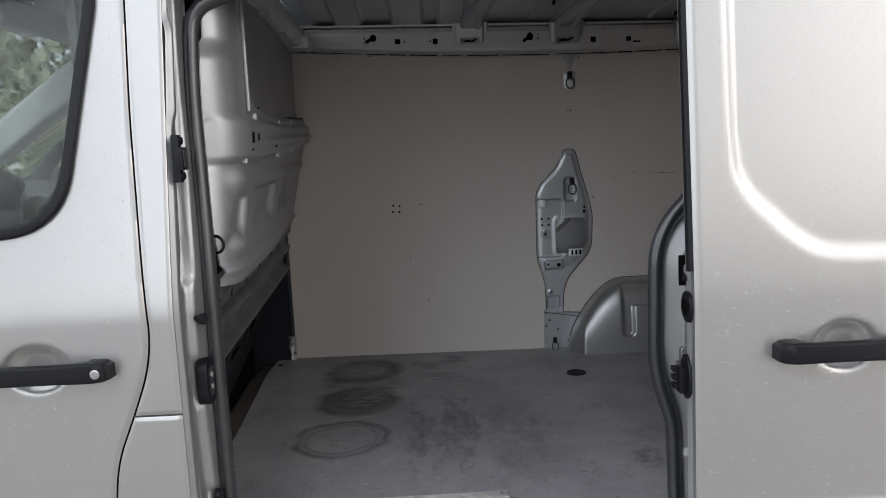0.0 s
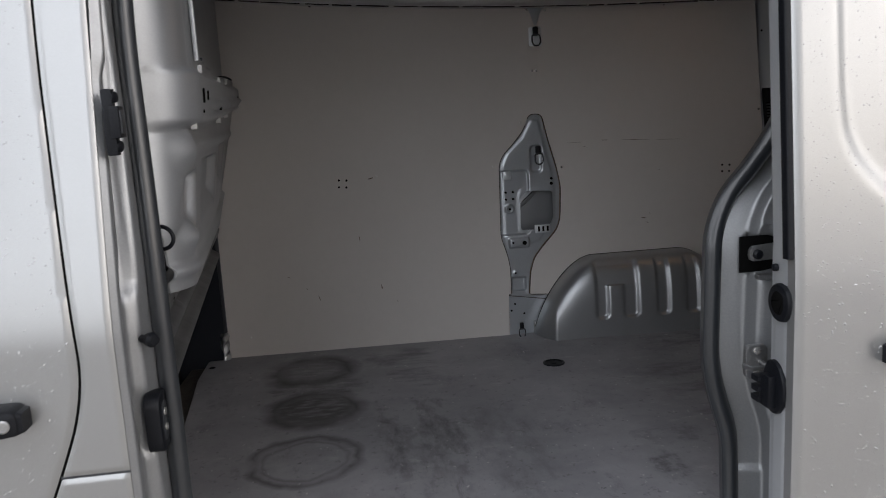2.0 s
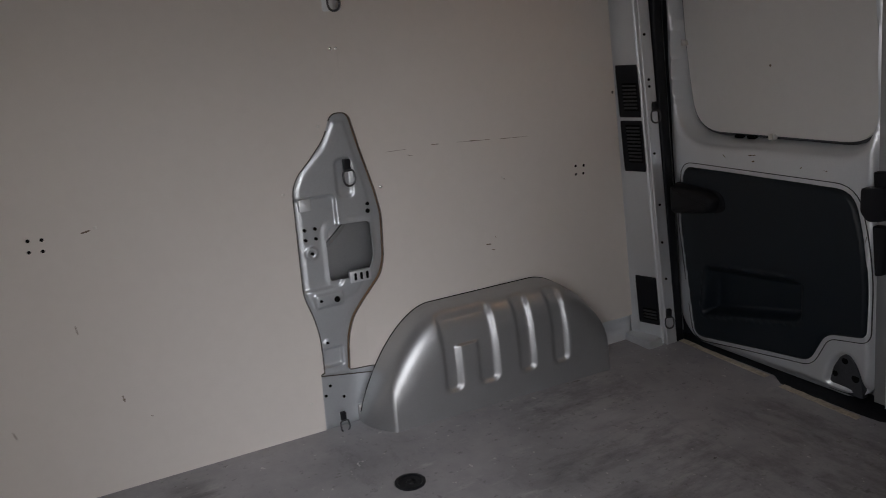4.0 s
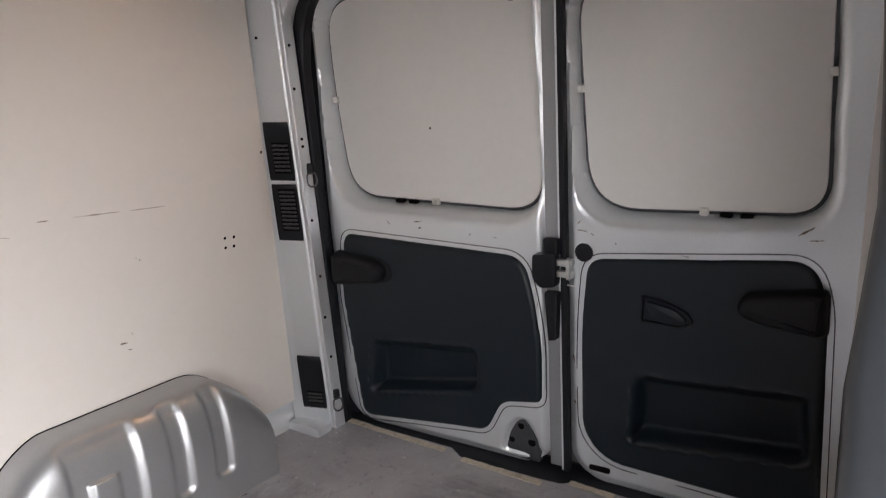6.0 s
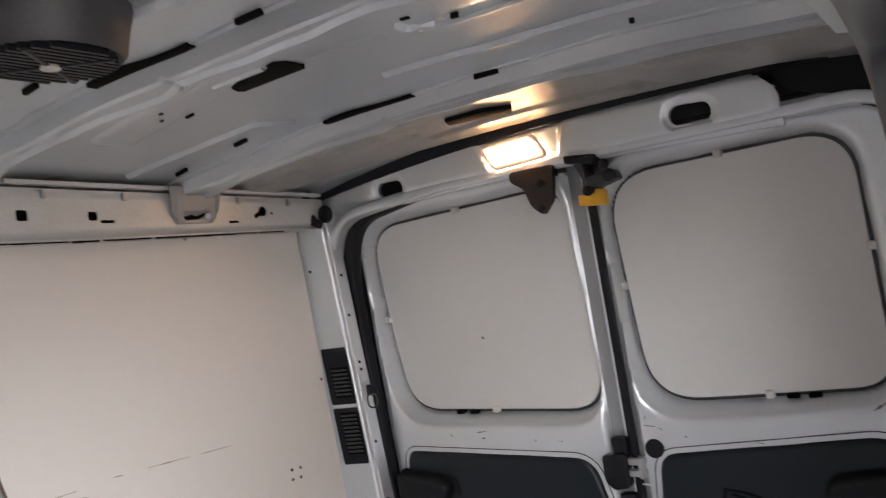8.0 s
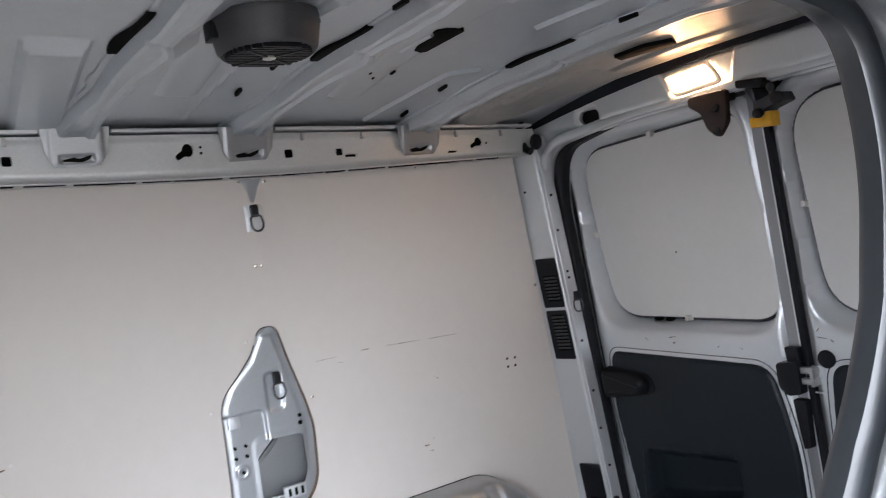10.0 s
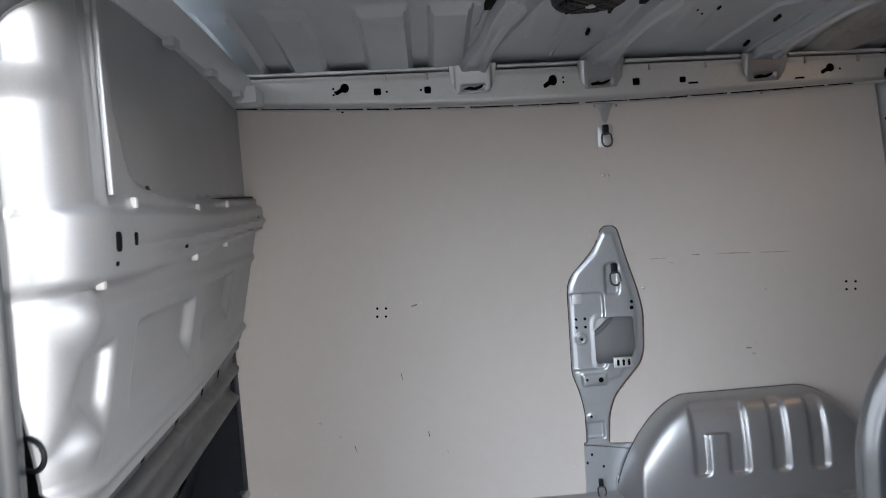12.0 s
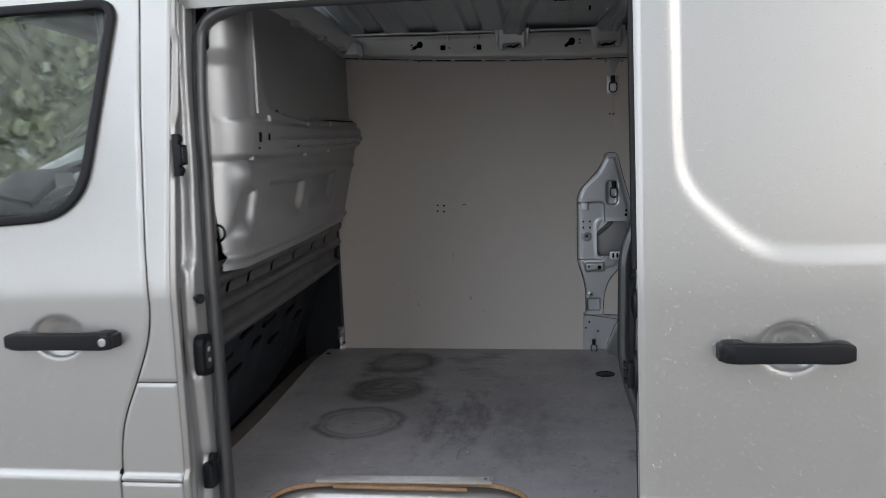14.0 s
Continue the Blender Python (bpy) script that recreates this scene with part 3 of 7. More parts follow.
slab("inner_gusset", [(p.x, p.y) for p in fillet([(0.44, 1.15), (0.545, 1.15), (0.515, 1.105), (0.48, 1.075), (0.44, 1.055)], 0.02, 5)], PP, -0.045, -0.022, JAMB, pillar, edge=0.012)
boxed("cavity_back", (0.43, 3.276, 0.96), (0.61, 3.284, 1.16), JAMB, pillar, bevel=0.001)
# dark ring painted for the shadow between lining and pillar
swept("cut_edge", [(u, BOARD_Y - 0.0015, v) for u, v in PLATE_CUT if v > 0.66], rounded_rect(0, 0, 0.0013, 0.0015, 0.0008, 2), EDGEDIRT_SHADE, pillar, "dark raw edge of the cut-out", up=(0, 1, 0))
slab("weld_tab", rounded_rect(0.409, 1.196, 0.016, 0.016, 0.004), PP, 0.0, 0.009, INNER, pillar)
slab("hole_lip", rounded_rect(0.54, 0.985, 0.03, 0.016, 0.004), PP, -0.004, 0.009, INNER, pillar)
for k in range(3):
    dimple("slot", rounded_rect(0.524 + k * 0.017, 0.985, 0.004, 0.010, 0.003), PP, 0.0095, pillar)


def lashing_ring(x, y, z, label, normal=(0, -1, 0), size=1.0):
    """A black lashing eye: a small folding D ring in its bracket."""
    ob = thing("lashing_ring", label, "lashing ring", "lashing rings", at=(x, y, z))
    n = Vector(normal).normalized()
    upv = Vector((0, 0, 1))
    s = upv.cross(n).normalized()
    Q = lambda u, v, h: Vector((x, y, z)) + s * u * size + upv * v * size + n * h * size
    slab("bracket", rounded_rect(0, 0.018, 0.009, 0.016, 0.004), Q, 0.0, 0.012, PLASTIC, ob)
    path = [Q(a, b, 0.012 + 0.004 * (b < -0.01)) for a, b in fillet([(-0.014, 0.006), (-0.016, -0.022), (-0.008, -0.034), (0.008, -0.034), (0.016, -0.022), (0.014, 0.006)], 0.01, 4)]
    swept("ring", path, [(0.0028 * size * math.cos(a), 0.0028 * size * math.sin(a)) for a in np.linspace(0, 2 * math.pi, 8, endpoint=False)], DARKSTEEL, ob, up=tuple(n), closed=True)
    return ob


lashing_ring(0.532, 3.208, 1.695, "black lashing ring hanging from a recess high in the plywood")
lashing_ring(0.530, 3.218, 1.265, "black lashing ring set in the steel side pillar")
slab("recess_plate", rounded_rect(0.532, 1.695, 0.024, 0.034, 0.006), WP, 0.0, 0.0015, INNER, front_board)
stamp("upper_pressing", ROOFPAINT, pillar, lambda u, v, h: (u, 3.2165 - h, v), 0.42, 0.65, 1.70, 1.86, 0.006, lambda u, v: 0.003 * ease(np.abs(u - 0.534) - 0.03, 0.02), thick=0.004)
dimple("punched_hole", rounded_rect(0.512, 1.803, 0.005, 0.005, 0.001, 2), lambda u, v, h: (u, 3.2135 - h, v), 0.0012, pillar)

for sx, sz in ((0.355, 1.233), (0.617, 1.215), (0.547, 0.92), (0.36, 0.668), (-0.581, 0.662), (0.464, 1.389), (0.996, 1.187), (0.517, 1.574), (0.532, 1.573), (1.403, 1.388),
               (-0.503, 1.838), (0.503, 1.788), (0.571, 1.786), (1.025, 1.79), (-0.079, 1.226), (-0.63, 1.25)):
    turned("screw", (sx, BOARD_Y, sz), (0, -1, 0), [(0.0042, 0), (0.0042, 0.001), (0.002, 0.0022)], SCREW, front_board if sx < JOINT_X else rear_board, n=12)
for sx, sz in ((-0.215, 1.219), (-0.188, 1.217), (-0.217, 1.194), (-0.19, 1.192), (1.257, 1.183), (1.287, 1.181), (1.257, 1.158), (1.285, 1.157),
               (-0.281, 1.844), (-0.257, 1.842), (-0.27, 1.831)):
    slab("drilled_hole", circle(sx, sz, 0.0042, 12), WP, -0.002, 0.0004, SHADEBLACK, front_board if sx < JOINT_X else rear_board, edge=0.0001)


def scuff(parent, x0, z0, x1, z1, w, seed):
    """A thin broken scratch on the lining."""
    rnd = random.Random(seed)
    n = 7
    top, bottom = [], []
    for i in range(n + 1):
        t = i / n
        x, z = x0 + (x1 - x0) * t, z0 + (z1 - z0) * t
        k = w * (0.25 + 0.75 * rnd.random()) * math.sin(math.pi * (0.08 + 0.84 * t))
        dx, dz = (x1 - x0), (z1 - z0)
        ln = math.hypot(dx, dz)
        nx, nz = -dz / ln, dx / ln
        top.append((x + nx * k, z + nz * k))
        bottom.append((x - nx * k * 0.8, z - nz * k * 0.8))
    slab("scratch", top + bottom[::-1], WP, -0.001, 0.0004, SCUFF, parent, edge=0.0001)


for i, (a, b, c, d, w) in enumerate(((-0.11, 1.217, -0.09, 1.221, 0.004), (-0.158, 1.012, -0.155, 0.99, 0.002), (-0.088, 0.822, -0.085, 0.804, 0.0035), (-0.43, 0.877, -0.415, 0.873, 0.0015),
                                      (-0.366, 0.829, -0.36, 0.825, 0.0025), (-0.322, 0.80, -0.315, 0.775, 0.0015), (-0.034, 0.755, -0.029, 0.751, 0.002))):
    scuff(front_board, a, b, c, d, w, i)
for i, (a, b, c, d, w) in enumerate(((0.64, 1.303, 0.70, 1.303, 0.0008), (0.775, 1.306, 0.80, 1.305, 0.0018), (0.855, 1.303, 0.965, 1.298, 0.0018), (0.99, 1.296, 1.09, 1.292, 0.0012), (0.70, 1.288, 0.72, 1.283, 0.001),
                                      (0.928, 1.0, 0.948, 0.998, 0.003), (0.945, 0.983, 0.957, 0.979, 0.002), (1.0, 1.182, 1.004, 1.178, 0.002), (0.96, 1.02, 0.964, 1.012, 0.0012))):
    scuff(rear_board, a, b, c, d, w, 20 + i)

# ---- roof side rail ----
rail = thing("roof_side_rail", "silver perforated steel rail along the roof edge", "rail", kind="structure")


def RP(u, v, h):
    return (u, 3.14 - h, rail_bottom(u) + v * (rail_top(u) - rail_bottom(u)))


def hole_at(x, z, du, dz):
    """A rectangular opening at a true height, as a distance on the rail's own (u, v)."""
    vz = (z - float(rail_bottom(x))) / float(rail_top(x) - rail_bottom(x))
    return lambda u, v: d_rect(u, v * 0.085, x, vz * 0.085, du, dz, 0.003)


rail_holes = [hole_at(*p) for p in ((-0.155, 1.872, 0.011, 0.009), (-0.006, 1.866, 0.010, 0.009), (0.618, 1.843, 0.011, 0.009), (0.759, 1.839, 0.010, 0.008), (0.79, 1.827, 0.016, 0.003), (1.113, 1.817, 0.015, 0.003))]
for cx, cz in ((-0.257, 1.887), (0.363, 1.863), (1.2, 1.838)):
    vz = (cz - float(rail_bottom(cx))) / float(rail_top(cx) - rail_bottom(cx)) * 0.085
    rail_holes.append(lambda u, v, cx=cx, vz=vz: np.minimum(d_line(u, v * 0.085, cx + 0.006, vz + 0.003, cx + 0.006, vz + 0.003, 0.013), d_line(u, v * 0.085, cx, vz, cx - 0.018, vz - 0.010, 0.006)))


def rail_height(u, v):
    h = 0.004 * ease(np.abs(v - 0.5) - 0.42, 0.08) + 0.001 * np.sin(u * 23)
    return h - 0.010 * ease(v - 0.10, 0.10)


def rail_pressing():
    # the rail is drawn in true metres along u and in scaled height along v
    P = lambda u, v, h: RP(u, v / 0.085, h)
    holes = [lambda u, v, f=f: f(u, v / 0.085) for f in rail_holes]
    return stamp("pressing", RAILPAINT, rail, P, -0.60, 1.42, 0.0, 0.085, 0.0045, lambda u, v: rail_height(u, v / 0.085), None, holes, thick=0.003)


rail_pressing()
# black back sheet stands for the dark inside the rail
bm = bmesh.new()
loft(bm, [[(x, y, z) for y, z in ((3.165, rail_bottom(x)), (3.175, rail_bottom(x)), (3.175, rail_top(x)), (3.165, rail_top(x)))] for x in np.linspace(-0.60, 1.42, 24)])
part("cavity_back", bm, SHADEBLACK, rail)
bm = bmesh.new()
sweep(bm, [(x, 3.175, float(rail_bottom(x)) - 0.002) for x in np.linspace(-0.6, 1.40, 24)], [(-0.035, -0.0015), (0.035, -0.0015), (0.035, 0.0015), (-0.035, 0.0015)])
part("lower_flange", bm, RAILPAINT, rail)
for a, b in ((-0.60, 0.058), (0.205, 0.44), (0.585, 0.93), (1.075, 1.40)):
    swept("upper_flange", [(x, 3.129, float(rail_top(x)) + 0.008) for x in np.linspace(a, b, 8)], rounded_rect(0, 0, 0.011, 0.004, 0.002, 2), RAILPAINT, rail)
# black dashes stand in for the shaded gap between rail and lining
rnd = random.Random(21)
gx = -0.58
while gx < 1.3:
    w = rnd.uniform(0.05, 0.13)
    if rnd.random() < 0.8:
        swept("sealant_line", [(x, 3.152, float(rail_bottom(x)) - 0.004 - rnd.uniform(0, 0.001)) for x in np.linspace(gx, gx + w, 5)], rounded_rect(0, 0, 0.004, rnd.uniform(0.0012, 0.0025), 0.001, 2), SHADEBLACK, rail)
    gx += w + rnd.uniform(0.004, 0.02)
for hx, hz in ((-0.285, 1.890), (-0.285, 1.872), (-0.28, 1.880), (-0.127, 1.870), (-0.026, 1.867), (0.335, 1.862), (0.335, 1.874), (0.40, 1.858), (0.40, 1.872), (0.64, 1.842), (0.59, 1.846), (1.17, 1.84), (1.235, 1.835), (1.05, 1.832)):
    vz = (hz - float(rail_bottom(hx))) / float(rail_top(hx) - rail_bottom(hx))
    dimple("punched_hole", circle(0, 0, 0.0035, 10), lambda u, v, h, hx=hx, vz=vz: (hx + u, 3.14 - h, rail_bottom(hx) + vz * (rail_top(hx) - rail_bottom(hx)) + v), 0.0045, rail)
for hx in (-0.13, -0.005, 0.57, 0.66, 0.83, 1.13, 1.29):
    slab("weld_stud", rounded_rect(hx, float(rail_top(hx)) - 0.012, 0.004, 0.009, 0.002), wall_map(3.135), 0.0, 0.008, STEEL, rail)

# ---- roof ----
ceiling = thing("ceiling", "grey primed steel roof skin with pressed ribs and cross bows", "ceiling", kind="structure")


def roof_z(x, y):
    return rail_top(x) + 0.012 + 0.075 * (1 - ((y - MID_Y) / 0.78) ** 2)


def roof_height(u, v):
    h = 0 * u
    off = np.abs(v - MID_Y)
    for cx, hw in ((-0.513, 0.042), (-0.345, 0.056), (-0.112, 0.068), (0.058, 0.056)):
        h = h + 0.014 * np.minimum(np.clip((hw - np.abs(u - cx)) / 0.014, 0, 1), np.clip((off - 0.255) / 0.055, 0, 1))
    for cx in (0.31, 0.70):
        h = h + 0.005 * ease(d_rect(u, v, cx, MID_Y, 0.045, 0.55, 0.02), 0.012)
    h = h + 0.006 * ease(d_rect(u, v, 0.745, 2.29, 0.02, 0.055, 0.012), 0.010)
    h = h + 0.006 * ease(d_rect(u, v, 0.44, 2.49, 0.018, 0.10, 0.01), 0.008) + 0.004 * ease(d_line(u, v, 0.36, 3.1, 0.40, 2.7, 0.008), 0.008)
    return h


stamp("roof_skin", ROOFPAINT, ceiling, lambda u, v, h: (u, v, roof_z(u, v) - h), -0.62, 1.72, 1.50, 3.32, 0.0075, roof_height, angle=13)


def roof_bead(pts, w, drop):
    """A straight pressed bead under the skin, with flat flanks."""
    path = []
    for (ax, ay), (bx, by) in zip(pts, pts[1:]):
        path += [(ax + (bx - ax) * k / 10, ay + (by - ay) * k / 10) for k in range(10)]
    path.append(pts[-1])
    swept("roof_bead", [(x, y, float(roof_z(x, y)) - float(roof_height(np.array([x]), np.array([y]))[0])) for x, y in path],
          [(-w, 0.004), (-w, 0.0), (-w * 0.45, -drop), (w * 0.45, -drop), (w, 0.0), (w, 0.004)], ROOFPAINT, ceiling)


for pts, w, drop in (([(0.835, 3.11), (0.872, 2.94), (0.895, 2.782), (0.958, 2.745)], 0.013, 0.007), ([(0.909, 2.472), (0.925, 2.25), (0.905, 2.03), (0.880, 1.86)], 0.014, 0.007),
                     ([(0.778, 2.30), (0.786, 2.235), (0.775, 2.10), (0.76, 2.02)], 0.007, 0.005), ([(0.724, 2.305), (0.756, 2.262)], 0.011, 0.006),
                     ([(0.425, 2.53), (0.448, 2.41), (0.45, 2.31)], 0.016, 0.007), ([(0.690, 2.645), (0.698, 2.54)], 0.006, 0.004), ([(0.53, 3.10), (0.50, 2.94)], 0.010, 0.006)):
    roof_bead(pts, w, drop)


def bow_edges(v):
    """The wavy edges of a bow, measured from its foot: brim, bottom face, and where its far flank meets the skin."""
    off = np.abs(v - MID_Y)
    lo = np.interp(off, [0, 0.14, 0.24, 0.35, 0.5, 0.72], [0.042, 0.040, 0.024, 0.010, 0.0, -0.056])
    hi = np.interp(off, [0, 0.06, 0.12, 0.18, 0.24, 0.30, 0.36, 0.48, 0.60, 0.72], [0.100, 0.102, 0.090, 0.085, 0.102, 0.090, 0.072, 0.055, 0.036, 0.034])
    far = hi + np.interp(off, [0, 0.4, 0.6, 0.72], [0.062, 0.058, 0.036, 0.022])
    return lo, hi, far


def bow(x, drop, name="roof_bow"):
    """A hat-section bow across the roof: a thin brim, a steep near flank, a flat bottom and a shallow far flank."""
    heights = (-0.001, 0.004, 0.0045, drop - 0.003, drop, drop, drop + 0.006, drop + 0.006, 0.004, 0.0035, -0.001)
    ys = np.linspace(1.66, 3.145, 200)

    def at(v):
        lo, hi, far = bow_edges(v)
        notch = 0.006 * sum(math.exp(-((v - cy) / 0.030) ** 4) for cy in (2.86, 2.69, 2.12, 1.94))
        return (lo - 0.002 - notch, lo - notch, lo + 0.011, lo + 0.019, lo + 0.026, hi - 0.016, hi - 0.007, hi + 0.004, far, far + 0.016, far + 0.018)

    verts, faces, per = [], [], 4
    n = (len(heights) - 1) * per + 1
    for v in ys:
        us = at(v)
        for i in range(n):
            k, f = min(i // per, len(heights) - 2), (i - min(i // per, len(heights) - 2) * per) / per
            u, h = us[k] + (us[k + 1] - us[k]) * f, heights[k] + (heights[k + 1] - heights[k]) * f
            for cy in (3.03, 1.79):
                r = math.hypot((u - (us[4] + us[5]) / 2) / 0.020, (v - cy) / 0.045)
                h += 0.007 * max(0.0, 1 - r * r)
            h -= 0.005 * math.exp(-((v - 2.60) / 0.006) ** 2) * (3 <= k <= 6)
            verts.append((x + u, v, float(roof_z(x, v)) - h))
    for j in range(len(ys) - 1):
        for i in range(n - 1):
            faces.append((j * n + i, j * n + i + 1, (j + 1) * n + i + 1, (j + 1) * n + i))
    return part_data(name, verts, faces, ROOFPAINT, ceiling, angle=12)


def bow_gap_shade(x, y0, y1, side_of, drop):
    """A black slab for the shade in the gap where a bow stands off the roof skin."""
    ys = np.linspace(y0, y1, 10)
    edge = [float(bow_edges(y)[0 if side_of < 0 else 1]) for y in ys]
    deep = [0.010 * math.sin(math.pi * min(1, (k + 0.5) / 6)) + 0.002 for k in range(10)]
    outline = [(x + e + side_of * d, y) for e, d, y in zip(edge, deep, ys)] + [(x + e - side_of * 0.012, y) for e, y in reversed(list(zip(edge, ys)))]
    slab("gap", outline, lambda u, v, h: (u, v, roof_z(x, v) - h), 0.0, drop, SHADEBLACK, ceiling, edge=0.0003)


FOOT = [(-0.070, -0.014), (0.070, -0.014), (0.064, 0.040), (0.046, 0.068), (-0.046, 0.068), (-0.062, 0.040)]
FOOT_SLOT = [(-0.030, 0.052), (-0.006, 0.047), (0.004, 0.051), (0.032, 0.043), (0.027, 0.052), (0.010, 0.059), (-0.026, 0.060)]
for bx in (0.13, 0.51, 1.0):
    bow(bx, 0.032)
    bow_gap_shade(bx, 2.72, 2.52, -1, 0.007)
    FP = lambda u, v, h, bx=bx: (bx + u, 3.114 + 0.22 * (v + 0.014) - h, float(rail_top(bx)) - v)
    # darker frame silver stands for the shade on the foot
    stamp("bow_foot", JAMB, rail, FP, -0.072, 0.072, -0.014, 0.070, 0.003,
          lambda u, v: 0.003 * ease(d_rect(u, v, 0, 0.024, 0.058, 0.044, 0.012), 0.008) - 0.006 * ease(d_rect(u, v, 0.0, 0.052, 0.038, 0.011, 0.006), 0.006),
          lambda u, v: d_poly(u, v, FOOT), [lambda u, v: d_poly(u, v, FOOT_SLOT)], thick=0.003)
    slab("foot_slot", FOOT_SLOT, FP, -0.010, -0.006, SHADEBLACK, rail, edge=0.0003)


def beam_height(u, v):
    h = 0.004 + 0.012 * ease(1.14 - u + 0.012 * ease(np.abs(v - 2.1) - 0.2, 0.05), 0.02)
    h = h + 0.007 * ease(d_line(u, v, 1.330, 2.66, 1.345, 2.22, 0.030), 0.012) + 0.006 * ease(d_rect(u, v, 1.20, 2.05, 0.035, 0.09, 0.02), 0.015)
    h = h + 0.005 * ease(d_line(u, v, 1.29, 2.20, 1.37, 2.17, 0.006), 0.006) + 0.006 * ease(d_rect(u, v, 1.20, 2.84, 0.03, 0.12, 0.02), 0.012)
    h = h - 0.005 * ease(d_line(u, v, 1.25, 2.70, 1.25, 2.70, 0.030), 0.012)
    rear = 1.430 - 0.105 * ((v - 2.41) / 0.55) ** 2
    return h + 0.006 * ease(np.abs(u - rear + 0.008) - 0.004, 0.008)


stamp("rear_roof_beam", DIRTYROOF, ceiling, lambda u, v, h: (u, v, roof_z(u, v) - h), 1.12, 1.44, 1.60, 3.15, 0.007, beam_height,
      lambda u, v: u - (1.430 - 0.105 * ((v - 2.41) / 0.55) ** 2))
stamp("outer_roof", PAINT, ceiling, lambda u, v, h: (u, v, roof_z(u, v) + 0.035 - h), -0.62, 1.72, 1.50, 3.32, 0.05, lambda u, v: 0.03 * (1 - ease(d_rect(u, v, 0.55, MID_Y, 1.16, 0.90, 0.1), 0.06)))
# black plates that imitate the shade of openings in the roof's inner pressings
def roof_hole_plate(outline, depth):
    slab("opening", outline, lambda u, v, h: (u, v, roof_z(u, v) - h), 0.0, depth, SHADEBLACK, ceiling, edge=0.0003)


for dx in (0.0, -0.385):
    roof_hole_plate([(dx + a, b) for a, b in ((0.712, 2.631), (0.731, 2.639), (0.741, 2.632), (0.749, 2.503), (0.724, 2.494), (0.705, 2.497), (0.690, 2.510), (0.692, 2.527), (0.705, 2.536), (0.704, 2.607))], 0.008)
roof_hole_plate([(1.209, 2.567), (1.245, 2.580), (1.285, 2.450), (1.250, 2.430), (1.215, 2.482)], 0.024)
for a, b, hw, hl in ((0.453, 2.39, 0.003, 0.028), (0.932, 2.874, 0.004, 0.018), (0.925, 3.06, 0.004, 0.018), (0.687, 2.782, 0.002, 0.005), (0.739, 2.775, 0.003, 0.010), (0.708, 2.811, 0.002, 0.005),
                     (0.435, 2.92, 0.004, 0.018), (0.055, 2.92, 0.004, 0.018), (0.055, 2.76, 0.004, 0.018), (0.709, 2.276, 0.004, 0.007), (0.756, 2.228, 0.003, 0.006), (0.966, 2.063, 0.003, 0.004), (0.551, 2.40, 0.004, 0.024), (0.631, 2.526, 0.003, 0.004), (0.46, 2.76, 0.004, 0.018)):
    roof_hole_plate(rounded_rect(a, b, hw, hl, 0.002, 2), 0.0072)
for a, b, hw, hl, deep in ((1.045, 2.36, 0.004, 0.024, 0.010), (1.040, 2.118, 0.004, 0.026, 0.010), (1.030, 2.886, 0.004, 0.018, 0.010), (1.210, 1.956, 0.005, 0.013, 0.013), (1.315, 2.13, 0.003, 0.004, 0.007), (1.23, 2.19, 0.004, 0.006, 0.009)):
    roof_hole_plate(rounded_rect(a, b, hw, hl, 0.002, 2), deep)
# ---- bulkhead behind the cab ----
bulkhead = thing("bulkhead", "silver pressed steel bulkhead between cab and load bay", "bulkhead", kind="structure")


def bulk_base(y, z):
    """The plane of the bulkhead: further forward at the far side, more so lower down."""
    low = np.clip((1.50 - z) / 0.33, 0, 1)
    return -0.490 - (0.048 + 0.042 * low) * (y - 1.67) - 0.012 * low + np.interp(y, [1.7, 2.35, 3.2], [0.033, 0.030, 0.0])


PANEL_OUT = [(p.x, p.y) for p in fillet([(1.884, 2.2), (1.884, 1.70), (1.935, 1.576), (2.17, 1.562), (2.41, 1.555), (2.62, 1.570), (3.3, 1.592), (3.3, 2.2)], [0, 0.1, 0.05, 0.1, 0.05, 0.1, 0, 0], 6)]


